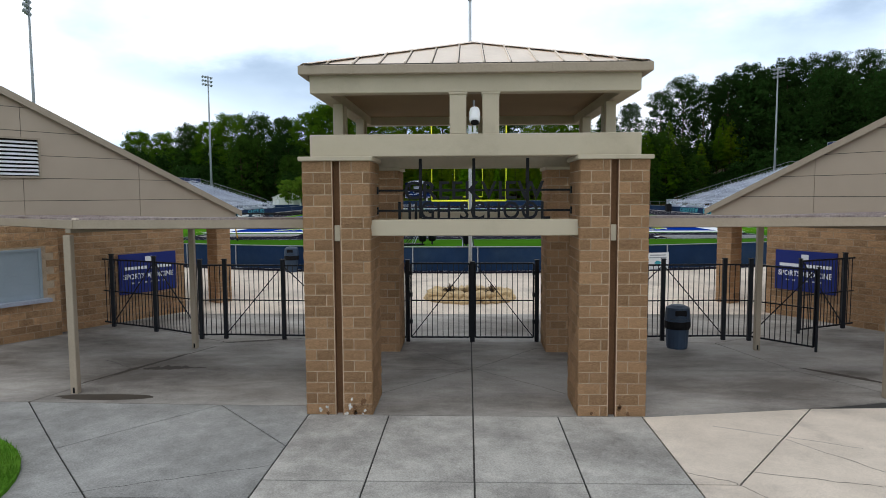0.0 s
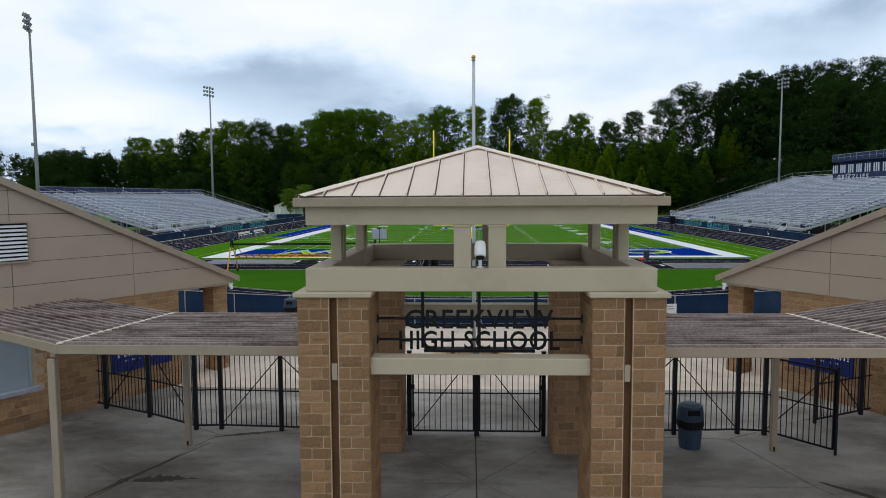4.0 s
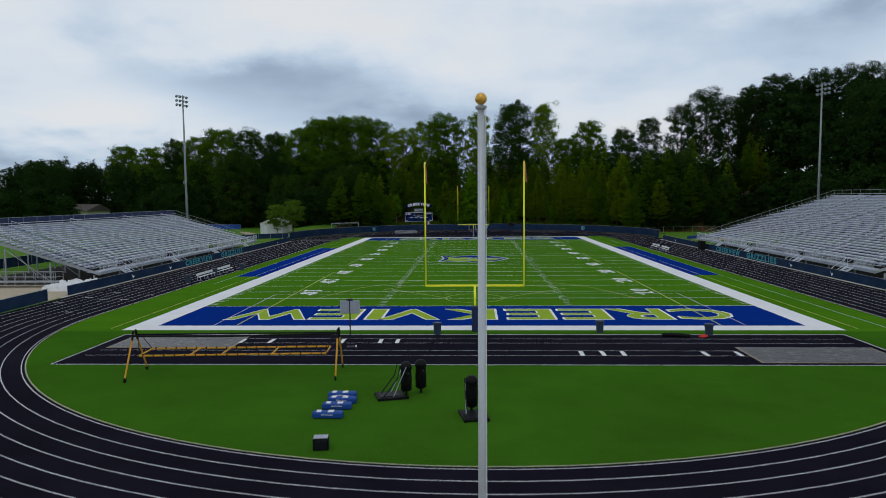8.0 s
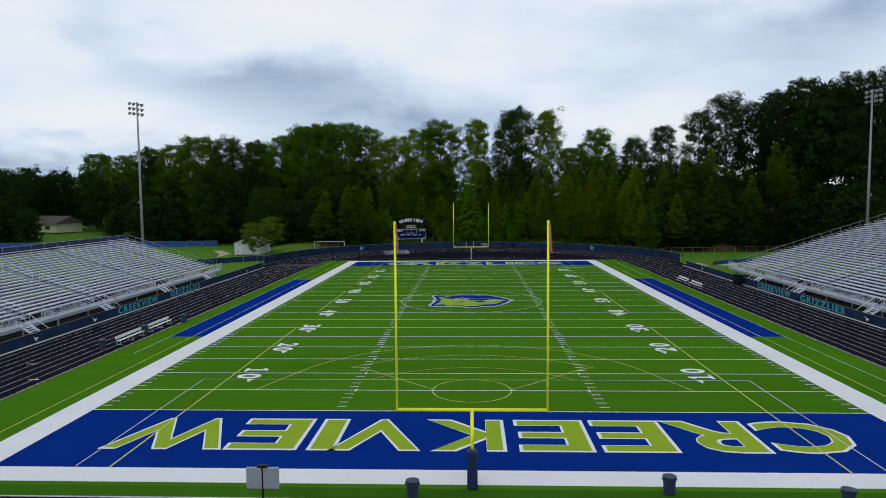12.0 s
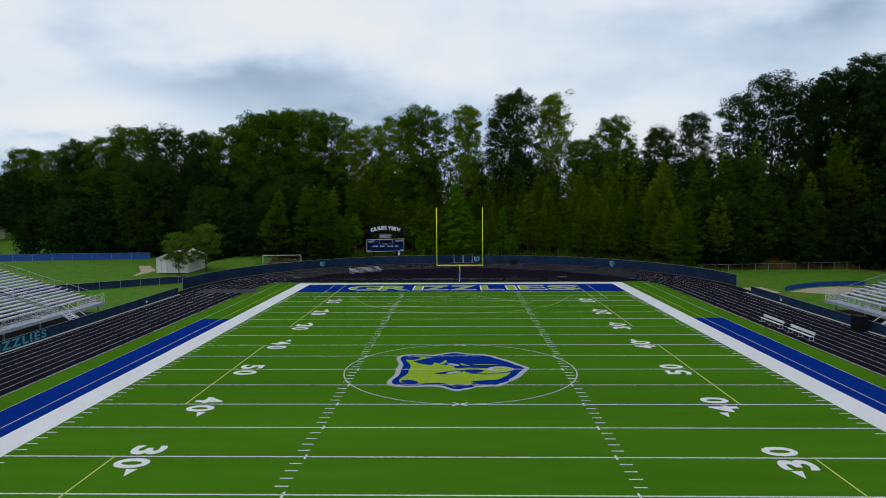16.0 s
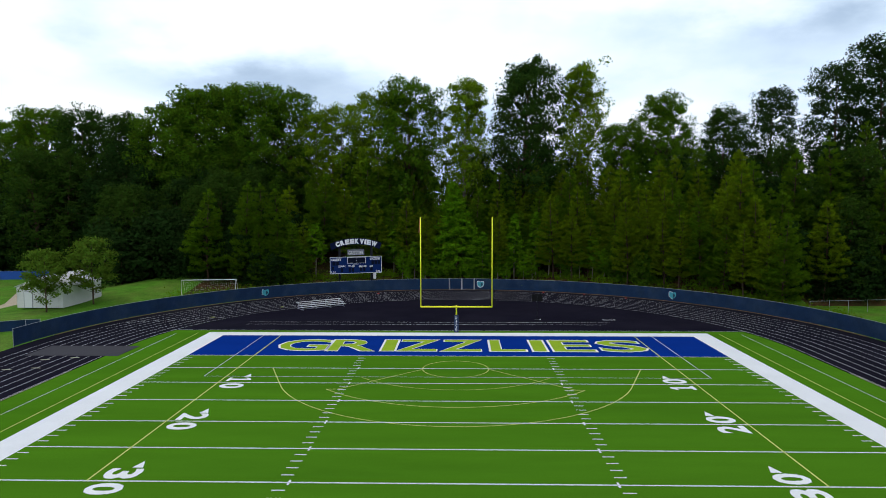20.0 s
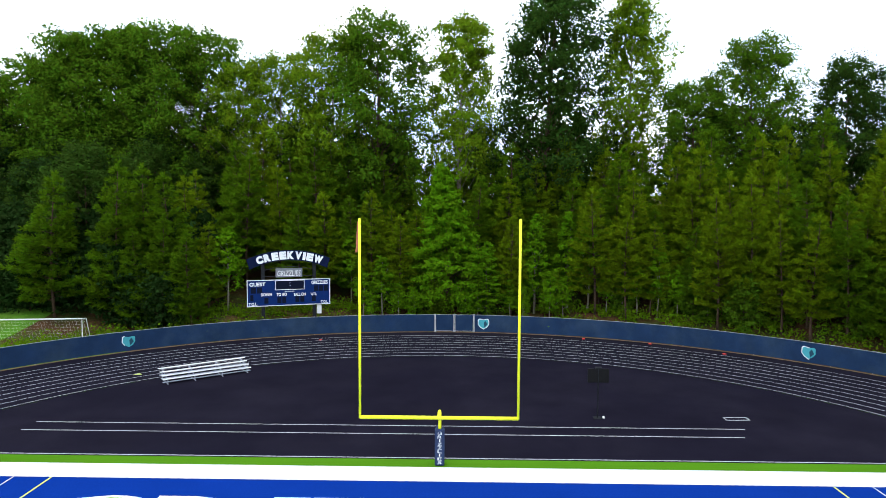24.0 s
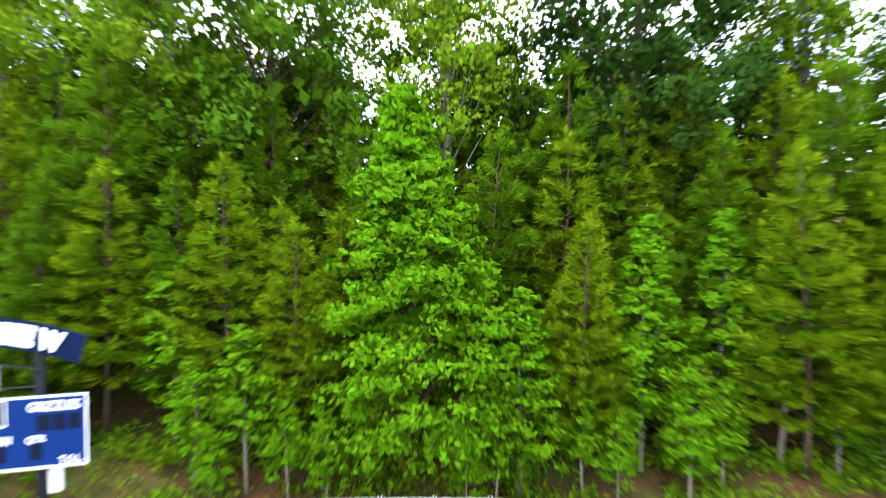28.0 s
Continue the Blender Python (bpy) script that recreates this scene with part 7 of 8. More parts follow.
            z = (z0 - 0.25) * (1 - (i + 1) / (ns + 1))
            part("step", Mesh().cbox(*bx(a - 0.14, a + 0.14), s - 0.6, s + 0.6, z - 0.03, z, 0.006), "alu", flight)
        for e in (-0.65, 0.65):
            part("stair_rail", Mesh().tube([(X(0.0), s + e, z0 - 0.3), (X(0.0), s + e, z0 + 0.75), (X(-1.9), s + e, 0.95), (X(-1.9), s + e, 0.0)], 0.028, 6), "alu", flight)
    return g


grandstand(-1, 43.6, 60.4, -29.0, 28.0, 21, 1.55, 6.35, "silver aluminium bleacher grandstand with navy back screen", (-27.2, -21.7, -9.1, 6.0, 19.5), (-24.0, -10.4, 4.8, 19.8))
grandstand(1, 43.6, 69.6, -30.0, 28.0, 32, 1.55, 9.2, "large silver aluminium bleacher grandstand with a press box", (-28.0, -14.1, 0.8, 14.5), (-25.6, -13.9, 2.3, 14.8))
pb = thing("press_box", "navy press box with railings above the grandstand", "press box", pose(66.8, -5.2, -0.35))
part("cabin", Mesh().cbox(0.0, 3.6, -13.0, 11.6, 8.65, 9.95, 0.04), "navy", pb)
part("lettering", text_mesh("lettering", "GRIZZLIES", 1.0, "white", depth=0.01, offset=0.02, width=9.5, height=0.75, spacing=1.5), None, pb, "white lettering", m=pose(-0.03, 5.2, 9.25, 90, 0, -90))
part("back_wall", Mesh().cbox(1.2, 3.6, -13.0, 11.6, 9.95, 12.0, 0.03), "navy", pb)
part("roof_deck", Mesh().cbox(-0.2, 3.8, -13.2, 11.8, 12.0, 12.2, 0.03), "navy", pb)
for i in range(40):
    y = -12.9 + 24.4 * i / 39
    part("fin", Mesh().cbox(-0.05, 0.08, y - 0.10, y + 0.10, 9.95, 11.4, 0.01), "alu" if i % 4 else "navy", pb)
part("roof_rail", Mesh().tube([(3.6, -13.1, 13.3), (-0.1, -13.1, 13.3), (-0.1, 11.7, 13.3), (3.6, 11.7, 13.3)], 0.04, 6).tube([(-0.1, -13.1, 12.75), (-0.1, 11.7, 12.75)], 0.03, 6), "galv", pb)
part("roof_screen", Mesh().box(-0.08, -0.05, -13.0, 11.6, 12.25, 13.25), "navy", pb)
for i in range(14):
    y = -13.1 + 24.8 * i / 13
    part("rail_post", Mesh().tube([(-0.1, y, 12.2), (-0.1, y, 13.3)], 0.03, 5), "galv", pb)
for y in (-12, -4, 4, 11):
    part("column", Mesh().beam((3.0, y, 0.3), (3.0, y, 9.0), 0.3, 0.3), "galv", pb)

# pale bars of unreadable wording and plain emblems on the straight fences
for s, ys in ((-1, (-6.1, 7.6)), (1, (5.8, -6.8))):
    for word, y in zip(("CREEKVIEW", "GRIZZLIES"), ys):
        bn = thing("fence_banner", "turquoise team lettering on the navy windscreen", "banner", None, "fence banners")
        part("lettering", text_mesh("lettering", word, 1.0, "turquoise", depth=0.01, offset=0.03, width=10.0, height=0.82, spacing=1.25), None, bn, m=pose(s * 41.29, y, 0.55, 90, 0, -90 * s))
    for y, w in ((-16.0, 0.9), (-26.0, 0.8), (34.0, 0.8)):
        em2 = thing("fence_emblem", "small pale emblem plate on the navy windscreen", "banner", None, "fence emblems")
        part("plate", Mesh().prism([(-w / 2, -0.05), (0.0, -0.35), (w / 2, 0.25), (w * 0.2, 0.02)], 0, 0.01, Matrix(((0, 0, -s, s * 41.285), (s, 0, 0, y), (0, 1, 0, 0.55), (0, 0, 0, 1)))), "white", em2)


# ---- far bend: gate, emblems, scoreboard ----
fgate = thing("fence_gate", "navy screened double gate in the far fence, closed", "gate", pose(0.7, YC + RF - 0.02, 0))
for x in (-1.98, 0.0, 1.98):
    for o in ((-0.05, 0.05) if x == 0 else (-0.06, 0.06)):
        part("gate_post", Mesh().tube([(x + o, 0, -0.2), (x + o, 0, 1.82)], 0.03, 8), "lane_white", fgate)
for a, b in ((-1.9, -0.08), (0.08, 1.9)):
    part("leaf_frame", Mesh().tube([(a, 0, 0.08), (a, 0, 1.74), (b, 0, 1.74), (b, 0, 0.08), (a, 0, 0.08)], 0.022, 6), "lane_white", fgate)
    part("leaf_screen", Mesh().box(a + 0.03, b - 0.03, 0.0, 0.012, 0.1, 1.72), "navy_mesh", fgate)


def plain_emblem(ang, rad=RF - 0.06):
    a = radians(ang)
    e = thing("fence_shield", "turquoise shield-shaped plate with white edge on the fence", "banner", pose(rad * math.cos(a), YC + rad * math.sin(a), 0.86, 0, 0, ang - 90), "fence shields")
    up = pose(0, 0, 0, 90, 0, 0)
    def shield(k):
        return [(1.12 * k * x, 1.12 * k * z) for x, z in ((-0.5, 0.38), (-0.36, 0.48), (0, 0.40), (0.36, 0.48), (0.5, 0.38), (0.52, -0.05), (0.3, -0.32), (0.0, -0.5), (-0.3, -0.32), (-0.52, -0.05))]
    part("edge", Mesh().prism(shield(1.0), 0.0, 0.012, up), "white", e)
    part("face", Mesh().prism(shield(0.88), 0.012, 0.018, up), "turquoise", e)
    part("dark_patch", Mesh().prism([(0.02, 0.1), (0.2, 0.33), (0.40, -0.02), (0.12, -0.36), (0.05, -0.1)], 0.018, 0.022, up), "teal", e)


for ang in (85.1, 130.4, 45.4):
    plain_emblem(ang)

sbd = thing("scoreboard", "navy football scoreboard with an arched white-lettered header", "scoreboard", pose(-16.07, 91.45, 1.0, 0, 0, 19.0))
SZ = 1.65
for x in (-2.55, 2.55):
    part("post", Mesh().cbox(x - 0.17, x + 0.17, 0.1, 0.4, -1.2, SZ + 4.6, 0.02), "steel", sbd)
panel_o = part("panel", Mesh().cbox(-4.1, 4.1, -0.12, 0.12, SZ, SZ + 2.62, 0.02), "board_blue", sbd)
fr = Mesh()
for x0, x1, z0, z1 in ((-4.12, 4.12, SZ - 0.02, SZ + 0.05), (-4.12, 4.12, SZ + 2.57, SZ + 2.64), (-4.12, -4.05, SZ + 0.05, SZ + 2.57), (4.05, 4.12, SZ + 0.05, SZ + 2.57)):
    fr.box(x0, x1, -0.14, -0.10, z0, z1)
part("panel_edge", fr, "white", panel_o)
ck = Mesh()
for x0, x1, z0, z1 in ((-1.38, 1.52, 2.50, 2.55), (-1.38, 1.52, 1.58, 1.63), (-1.38, -1.33, 1.63, 2.50), (1.47, 1.52, 1.63, 2.50)):
    ck.box(x0, x1, -0.14, -0.12, SZ + z0, SZ + z1)
part("clock_frame", ck, "white", panel_o)
part("clock_face", Mesh().box(-1.33, 1.47, -0.125, -0.12, SZ + 1.63, SZ + 2.50), "navy_trim", panel_o)
part("clock_dots", Mesh().box(0.04, 0.12, -0.14, -0.12, SZ + 2.22, SZ + 2.30).box(0.04, 0.12, -0.14, -0.12, SZ + 1.98, SZ + 2.06), "white", panel_o)
part("divider", Mesh().box(-0.45, 0.5, -0.135, -0.12, SZ + 1.40, SZ + 1.44), "white", panel_o)
for word, x, z, w, h in (("GUEST", -3.1, 2.2, 1.55, 0.38), ("GRIZZLIES", 3.05, 2.25, 1.65, 0.36), ("DOWN", -2.25, 1.15, 1.05, 0.32), ("TO GO", -0.75, 1.12, 1.0, 0.32), ("BALL ON", 1.05, 1.08, 1.2, 0.32), ("QTR", 2.45, 1.05, 0.6, 0.3), ("T.O.L.", -3.55, 0.24, 0.85, 0.30), ("T.O.L.", 3.55, 0.24, 0.75, 0.28)):
    part("lettering", text_mesh("lettering", word, 0.4, "white", depth=0.004, offset=0.012, width=w, height=h), None, panel_o, m=pose(x, -0.127, SZ + z, 90, 0, 0))
for x, z, w in ((-3.5, 1.6, 0.5), (-2.9, 1.6, 0.5), (2.7, 1.65, 0.45), (3.2, 1.65, 0.45), (3.7, 1.65, 0.4), (-2.25, 0.55, 0.4), (-0.98, 0.55, 0.4), (-0.5, 0.55, 0.4), (0.8, 0.6, 0.4), (1.3, 0.6, 0.4), (2.45, 0.62, 0.4), (-3.65, 0.85, 0.3)):
    part("digit_cell", Mesh().box(x - w / 2, x + w / 2, -0.126, -0.12, SZ + z - 0.3, SZ + z + 0.3), "navy_trim", panel_o)
part("name_sign", Mesh().cbox(-1.32, 1.32, -0.06, 0.06, SZ + 2.85, SZ + 3.75, 0.01), "sign_grey", sbd)
part("name_lettering", text_mesh("name_lettering", "GRIZZLIES", 0.5, "white", depth=0.004, width=2.3, height=0.55, shear=0.15), None, sbd, m=pose(0, -0.07, SZ + 3.25, 90, 0, 0))
part("cross_tube", Mesh().tube([(-2.6, 0.05, SZ + 2.95), (2.6, 0.05, SZ + 2.95)], 0.035, 6), "steel", sbd)
part("bow_tube", Mesh().tube([(2.65 * math.sin(radians(a)) / math.sin(radians(35)), 0.05, SZ + 3.9 - 2.2 * (1 - math.cos(radians(a)))) for a in range(-35, 36, 7)], 0.035, 6), "steel", sbd)
RA, ZA0 = 9.6, SZ + 5.05 - 9.6
ar = Mesh()
N_A = 24
inner = [((RA - 0.5) * math.sin(radians(-25 + 50 * i / N_A)), ZA0 + (RA - 0.5) * math.cos(radians(-25 + 50 * i / N_A))) for i in range(N_A + 1)]
outer = [((RA + 0.55) * math.sin(radians(-24 + 48 * i / N_A)), ZA0 + (RA + 0.55) * math.cos(radians(-24 + 48 * i / N_A))) for i in range(N_A + 1)]
nv = N_A + 1
ar.v = [(p[0], y, p[1]) for y in (-0.02, 0.02) for row in (inner, outer) for p in row]
for i in range(N_A):
    ar.f += [(i, i + 1, nv + i + 1, nv + i), (2 * nv + i, 3 * nv + i, 3 * nv + i + 1, 2 * nv + i + 1), (i, 2 * nv + i, 2 * nv + i + 1, i + 1), (nv + i, nv + i + 1, 3 * nv + i + 1, 3 * nv + i)]
ar.f += [(0, nv, 3 * nv, 2 * nv), (N_A, 2 * nv + N_A, 3 * nv + N_A, nv + N_A)]
part("arch_board", ar, "arch_navy", sbd)
wide = [1.05 if c == "W" else 0.42 if c == "I" else 0.84 for c in "CREEKVIEW"]
run_l = 0.0
for c, w in zip("CREEKVIEW", wide):
    a = math.degrees((run_l + w / 2 - (sum(wide) - 0.2) / 2) / RA) * 0.92
    run_l += w
    part("arch_letter", text_mesh("arch_letter", c, 0.9, "white", depth=0.01, offset=0.075, width=(w - 0.08) * 0.9, height=0.80), None, sbd, m=pose((RA + 0.02) * math.sin(radians(a)), -0.04, ZA0 + (RA + 0.02) * math.cos(radians(a)), 90, 0, 0) @ pose(0, 0, 0, 0, 0, -a))
part("control_box", Mesh().cbox(2.8, 3.25, 0.0, 0.3, SZ - 1.0, SZ - 0.1, 0.03), "plastic_white", sbd)

goal = thing("soccer_goal", "white tubular soccer goal with a sagging net", "soccer goal", pose(-36.2, 82.2, ground_z(-36.2, 82.2) + 0.05, 0, 0, 8))
part("goal_frame", Mesh().tube([(-3.8, 0, 0), (-3.8, 0, 2.5), (3.8, 0, 2.5), (3.8, 0, 0)], 0.06, 8), "plastic_white", goal)
part("back_stay", Mesh().tube([(-3.8, 0, 2.5), (-3.8, 0.9, 2.4), (-3.8, 1.9, 0), (3.8, 1.9, 0), (3.8, 0.9, 2.4), (3.8, 0, 2.5)], 0.035, 6), "plastic_white", goal)
nt = Mesh()
for k in range(26):
    x = -3.8 + 7.6 * k / 25
    nt.tube([(x, 0.05, 2.45), (x, 1.0, 2.2 - 0.15 * math.sin(k)), (x, 1.88, 0.02)], 0.0035, 3, cap=False)
for k in range(9):
    f = k / 8
    nt.tube([(-3.8, 0.9 + 1.0 * f, 2.35 - 2.3 * f), (3.8, 0.9 + 1.0 * f, 2.35 - 2.3 * f)], 0.0035, 3, cap=False)
part("net", nt, "plastic_white", goal)


# ---- loose things round the field ----
def play_clock(x, y, face):
    c = thing("play_clock", "play clock panel on a thin black pole", "clock", pose(x, y, 0), "play clocks")
    part("pole", Mesh().tube([(0, 0, 0), (0, 0, 3.1)], 0.04, 8), "steel", c)
    part("panel", Mesh().cbox(-0.64, 0.64, -0.08 if face == "steel" else -0.02, 0.08, 2.2, 3.05, 0.02), face, c)
    part("top_box", Mesh().cbox(-0.2, 0.2, -0.06, 0.1, 3.05, 3.15, 0.01), "steel", c)
    part("foot", Mesh().cbox(-0.25, 0.25, -0.25, 0.25, 0.0, 0.04, 0.01), "steel", c)
    part("plug", Mesh().cbox(0.3, 0.42, -0.1, 0.02, 0.0, 0.12, 0.01), "plastic_white", c)


play_clock(-8.14, -62.07, "alu_dark")
play_clock(9.45, 64.5, "plastic_black")


def bench(x, y, turn, ln=4.6, back=True):
    b = thing("team_bench", "silver aluminium team bench with a backrest on the track edge", "bench", pose(x, y, 0, 0, 0, turn), "team benches")
    part("seat", Mesh().cbox(-ln / 2, ln / 2, -0.15, 0.15, 0.42, 0.46, 0.008), "plastic_white", b)
    part("backrest", Mesh().cbox(-ln / 2, ln / 2, 0.22, 0.26, 0.58, 0.86, 0.008), "plastic_white", b)
    for k in range(3):
        px = -ln / 2 + 0.3 + (ln - 0.6) * k / 2
        part("leg", Mesh().beam((px, -0.14, 0), (px, -0.1, 0.42), 0.05, 0.05).beam((px, 0.25, 0), (px, 0.24, 0.86), 0.05, 0.05), "alu_dark", b)
        part("foot_bar", Mesh().beam((px, -0.3, 0.03), (px, 0.35, 0.03), 0.05, 0.05), "alu_dark", b)


for y in (-24.6, -18.5):
    bench(-32.78, y, 90, 4.9)
for y in (18.6, 12.6):
    bench(33.0, y, -90)


def trash_can(x, y, z, r=0.33, h=0.95, lid=False, mat="plastic_navy"):
    c = thing("trash_can", "navy plastic trash can " + ("with a domed lid and black bag" if lid else "standing behind the end line"), "trash can", pose(x, y, z), "trash cans")
    part("body", Mesh().lathe([(r * 0.82, 0), (r * 0.86, 0.05), (r * 0.95, h * 0.7), (r, h), (r * 0.93, h), (r * 0.88, h * 0.6), (r * 0.7, 0.06)], 18), mat, c, smooth=False)
    part("rim", Mesh().lathe([(r * 0.98, h - 0.06), (r * 1.07, h - 0.05), (r * 1.07, h + 0.01), (r * 0.95, h + 0.02)], 18), mat, c)
    if lid:
        part("bag", Mesh().lathe([(r * 1.0, h - 0.26), (r * 1.08, h - 0.2), (r * 1.05, h + 0.015), (r * 0.9, h + 0.015)], 18), "plastic_black", c)
        part("lid", Mesh().lathe([(r * 1.03, h + 0.02), (r * 1.03, h + 0.10), (r * 0.95, h + 0.30), (r * 0.55, h + 0.36), (0.02, h + 0.37)], 18), mat, c)
        part("lid_opening", Mesh().cbox(-0.15, 0.15, -r * 1.03, -r * 0.85, h + 0.10, h + 0.25, 0.02), "plastic_black", c)
    else:
        for e in (-1, 1):
            part("handle", Mesh().cbox(e * r * 1.02 - 0.04, e * r * 1.02 + 0.04, -0.09, 0.09, h - 0.16, h - 0.1, 0.012), mat, c)


for x, y in ((-2.68, -58.0), (8.87, -57.3), (16.1, -58.5)):
    trash_can(x, y, 0.009, 0.29, 0.82)
trash_can(5.42, -103.95, PLAZA, 0.31, 0.78, True)
trash_can(-8.6, -89.7, -0.02, 0.33, 0.85, True)
trash_can(-32.95, -21.6, 0.0, 0.33, 0.9)
trash_can(-31.65, -15.3, 0.0, 0.33, 0.9)
trash_can(-33.4, -28.6, 0.0, 0.33, 0.9)
rc = thing("red_cone_stack", "small red plastic markers beside the trash can", "cones", pose(15.5, -58.9, 0.01))
part("marker", Mesh().lathe([(0.22, 0), (0.22, 0.03), (0.1, 0.16), (0.05, 0.18)], 12), "red", rc)
part("marker", Mesh().lathe([(0.18, 0), (0.18, 0.03), (0.09, 0.12), (0.04, 0.14)], 12, pose(0.3, 0.15, 0)), "red", rc)
hump = thing("rolled_mat", "black rubber mat rolled on the runway", "mat", pose(13.7, -59.0, 0.01, 0, 0, -6))
part("roll", Mesh().tube([(-0.9, 0, 0.12), (-0.3, 0.05, 0.16), (0.4, 0, 0.15), (0.9, -0.1, 0.1)], 0.14, 10), "plastic_black", hump, smooth=True)

# yellow lineman trainer frame
cage = thing("lineman_chute", "amber steel lineman chute frame with black ends", "training frame", pose(-13.15, -69.0, 0, 0, 0, 3))
for x in (-5.6, 5.6):
    for y in (-1.37, 1.37):
        leg = part("leg", Mesh().tube([(x, y, 0.18), (x, y * 0.25, 2.05)], 0.05, 8), "amber", cage)
        part("sleeve", Mesh().tube([(x, y * 0.25, 2.0), (x, y * 0.1, 2.55)], 0.06, 8), "plastic_black", leg)
        part("caster", Mesh().lathe([(0.12, -0.04), (0.13, 0), (0.12, 0.04)], 12, pose(x, y, 0.13, 0, 90, 0)), "plastic_black", leg)
part("top_bar", Mesh().tube([(-5.6, -0.15, 2.25), (-1, -0.2, 2.2), (5.6, -0.15, 2.28)], 0.05, 8), "plastic_black", cage)
part("top_bar", Mesh().tube([(-5.6, 0.2, 2.28), (5.6, 0.2, 2.28)], 0.04, 8), "plastic_black", cage)
for y in (-0.85, 0.85):
    part("side_rail", Mesh().tube([(-5.0, y, 1.32), (5.0, y, 1.36)], 0.05, 8), "amber", cage)
for x in (-5.0, -2.3, -0.6, 2.1, 5.0):
    part("cross_rail", Mesh().tube([(x, -0.85, 1.34), (x, 0.85, 1.34)], 0.045, 8), "amber", cage)
for k in range(18):
    for y in (-0.85, 0.85):
        x = -4.8 + 9.6 * k / 17
        part("strap", Mesh().cbox(x - 0.03, x + 0.03, y - 0.06, y + 0.06, 1.28, 1.41, 0.005), "plastic_black", cage)
for x in (-5.3, 5.3):
    for y in (-0.7, 0.7):
        part("hanger", Mesh().tube([(x, y * 0.3, 2.2), (x * 0.95, y * 1.2, 1.36)], 0.02, 5), "plastic_black", cage)


def sled(x, y, turn, two=True):
    s = thing("blocking_sled", "black blocking sled with upright padded dummies on the turf", "blocking sled", pose(x, y, 0, 0, 0, turn), "blocking sleds")
    part("platform", Mesh().cbox(-1.0, 0.4, -0.5, 0.5, 0.05, 0.12, 0.02).beam((-1.0, -0.5, 0.06), (0.5, -0.55, 0.06), 0.12, 0.12).beam((-1.0, 0.5, 0.06), (0.5, 0.55, 0.06), 0.12, 0.12), "plastic_black", s)
    part("base_plate", Mesh().cbox(-0.85, 0.1, -0.35, 0.35, 0.12, 0.15, 0.01), "steel", s)
    for e in (-0.35, 0.35):
        part("strut", Mesh().tube([(-0.7, e, 0.12), (0.0, e, 1.0), (0.15, e, 1.65)], 0.03, 6), "steel", s)
        part("strut", Mesh().tube([(-0.2, e, 0.12), (0.45, e * 0.8, 1.5)], 0.022, 6), "alu_dark", s)
    for px, py in (((0.5, 0.0), (1.3, 0.25)) if two else ((0.4, 0.0),)):
        pad = part("dummy", Mesh().lathe([(0.18, 0.25), (0.27, 0.32), (0.28, 0.9), (0.25, 1.3), (0.30, 1.38), (0.27, 1.55), (0.14, 1.68)], 14, pose(px, py, 0)), "plastic_black", s, smooth=True)
        part("dummy_stem", Mesh().tube([(px, py, 0.0), (px, py, 0.3)], 0.06, 8), "steel", pad)
        part("arm", Mesh().tube([(px, py - 0.25, 1.2), (px + 0.05, py - 0.42, 1.15), (px + 0.05, py - 0.45, 0.9)], 0.08, 8), "plastic_black", pad)


sled(-3.9, -72.9, 18)
sled(-0.15, -75.6, 100, False)
for i, (x, y) in enumerate(((-6.58, -76.1), (-6.42, -74.85), (-6.35, -73.95), (-6.62, -73.15))):
    bp = thing("agility_dummy", "blue foam step-over bag with pale patches on the turf", "training bag", pose(x + 0.12 * (i == 3), y, 0.004, 0, 0, -2 + 3 * (i % 2)), "step-over bags")
    part("bag", Mesh().cbox(-0.68, 0.68, -0.2, 0.2, 0.0, 0.30, 0.06), "pad_blue", bp)
    part("patch", Mesh().box(-0.5, -0.28, -0.15, 0.15, 0.295, 0.304), "white", bp)
    part("patch", Mesh().box(0.02, 0.28, -0.15, 0.15, 0.295, 0.304), "white", bp)
    part("handle", Mesh().tube([(-0.25, -0.205, 0.18), (0, -0.24, 0.2), (0.25, -0.205, 0.18)], 0.015, 5), "white", bp)
spk = thing("loudspeaker", "black boxed loudspeaker on the turf edge", "loudspeaker", pose(-6.05, -79.75, 0.004, 0, 0, 8))
part("cabinet", Mesh().cbox(-0.3, 0.3, -0.25, 0.25, 0.0, 0.46, 0.02), "plastic_black", spk)
part("grille", Mesh().cbox(-0.24, 0.24, -0.27, -0.245, 0.06, 0.4, 0.01), "steel", spk)
part("top_panel", Mesh().cbox(-0.28, 0.28, -0.2, 0.2, 0.46, 0.49, 0.01), "alu_dark", spk)

ob_box = thing("equipment_cabinet", "tall black equipment cabinet against the straight fence", "cabinet", pose(40.45, 15.6, 0.0))
part("body", Mesh().cbox(-0.45, 0.4, -0.75, 0.75, 0.06, 1.55, 0.03), "plastic_black", ob_box)
for y in (-0.72, 0.02):
    part("door", Mesh().cbox(-0.48, -0.45, y, y + 0.7, 0.12, 1.48, 0.01), "plastic_black", ob_box)
part("plinth", Mesh().cbox(-0.4, 0.35, -0.7, 0.7, 0.0, 0.06, 0.01), "steel", ob_box)
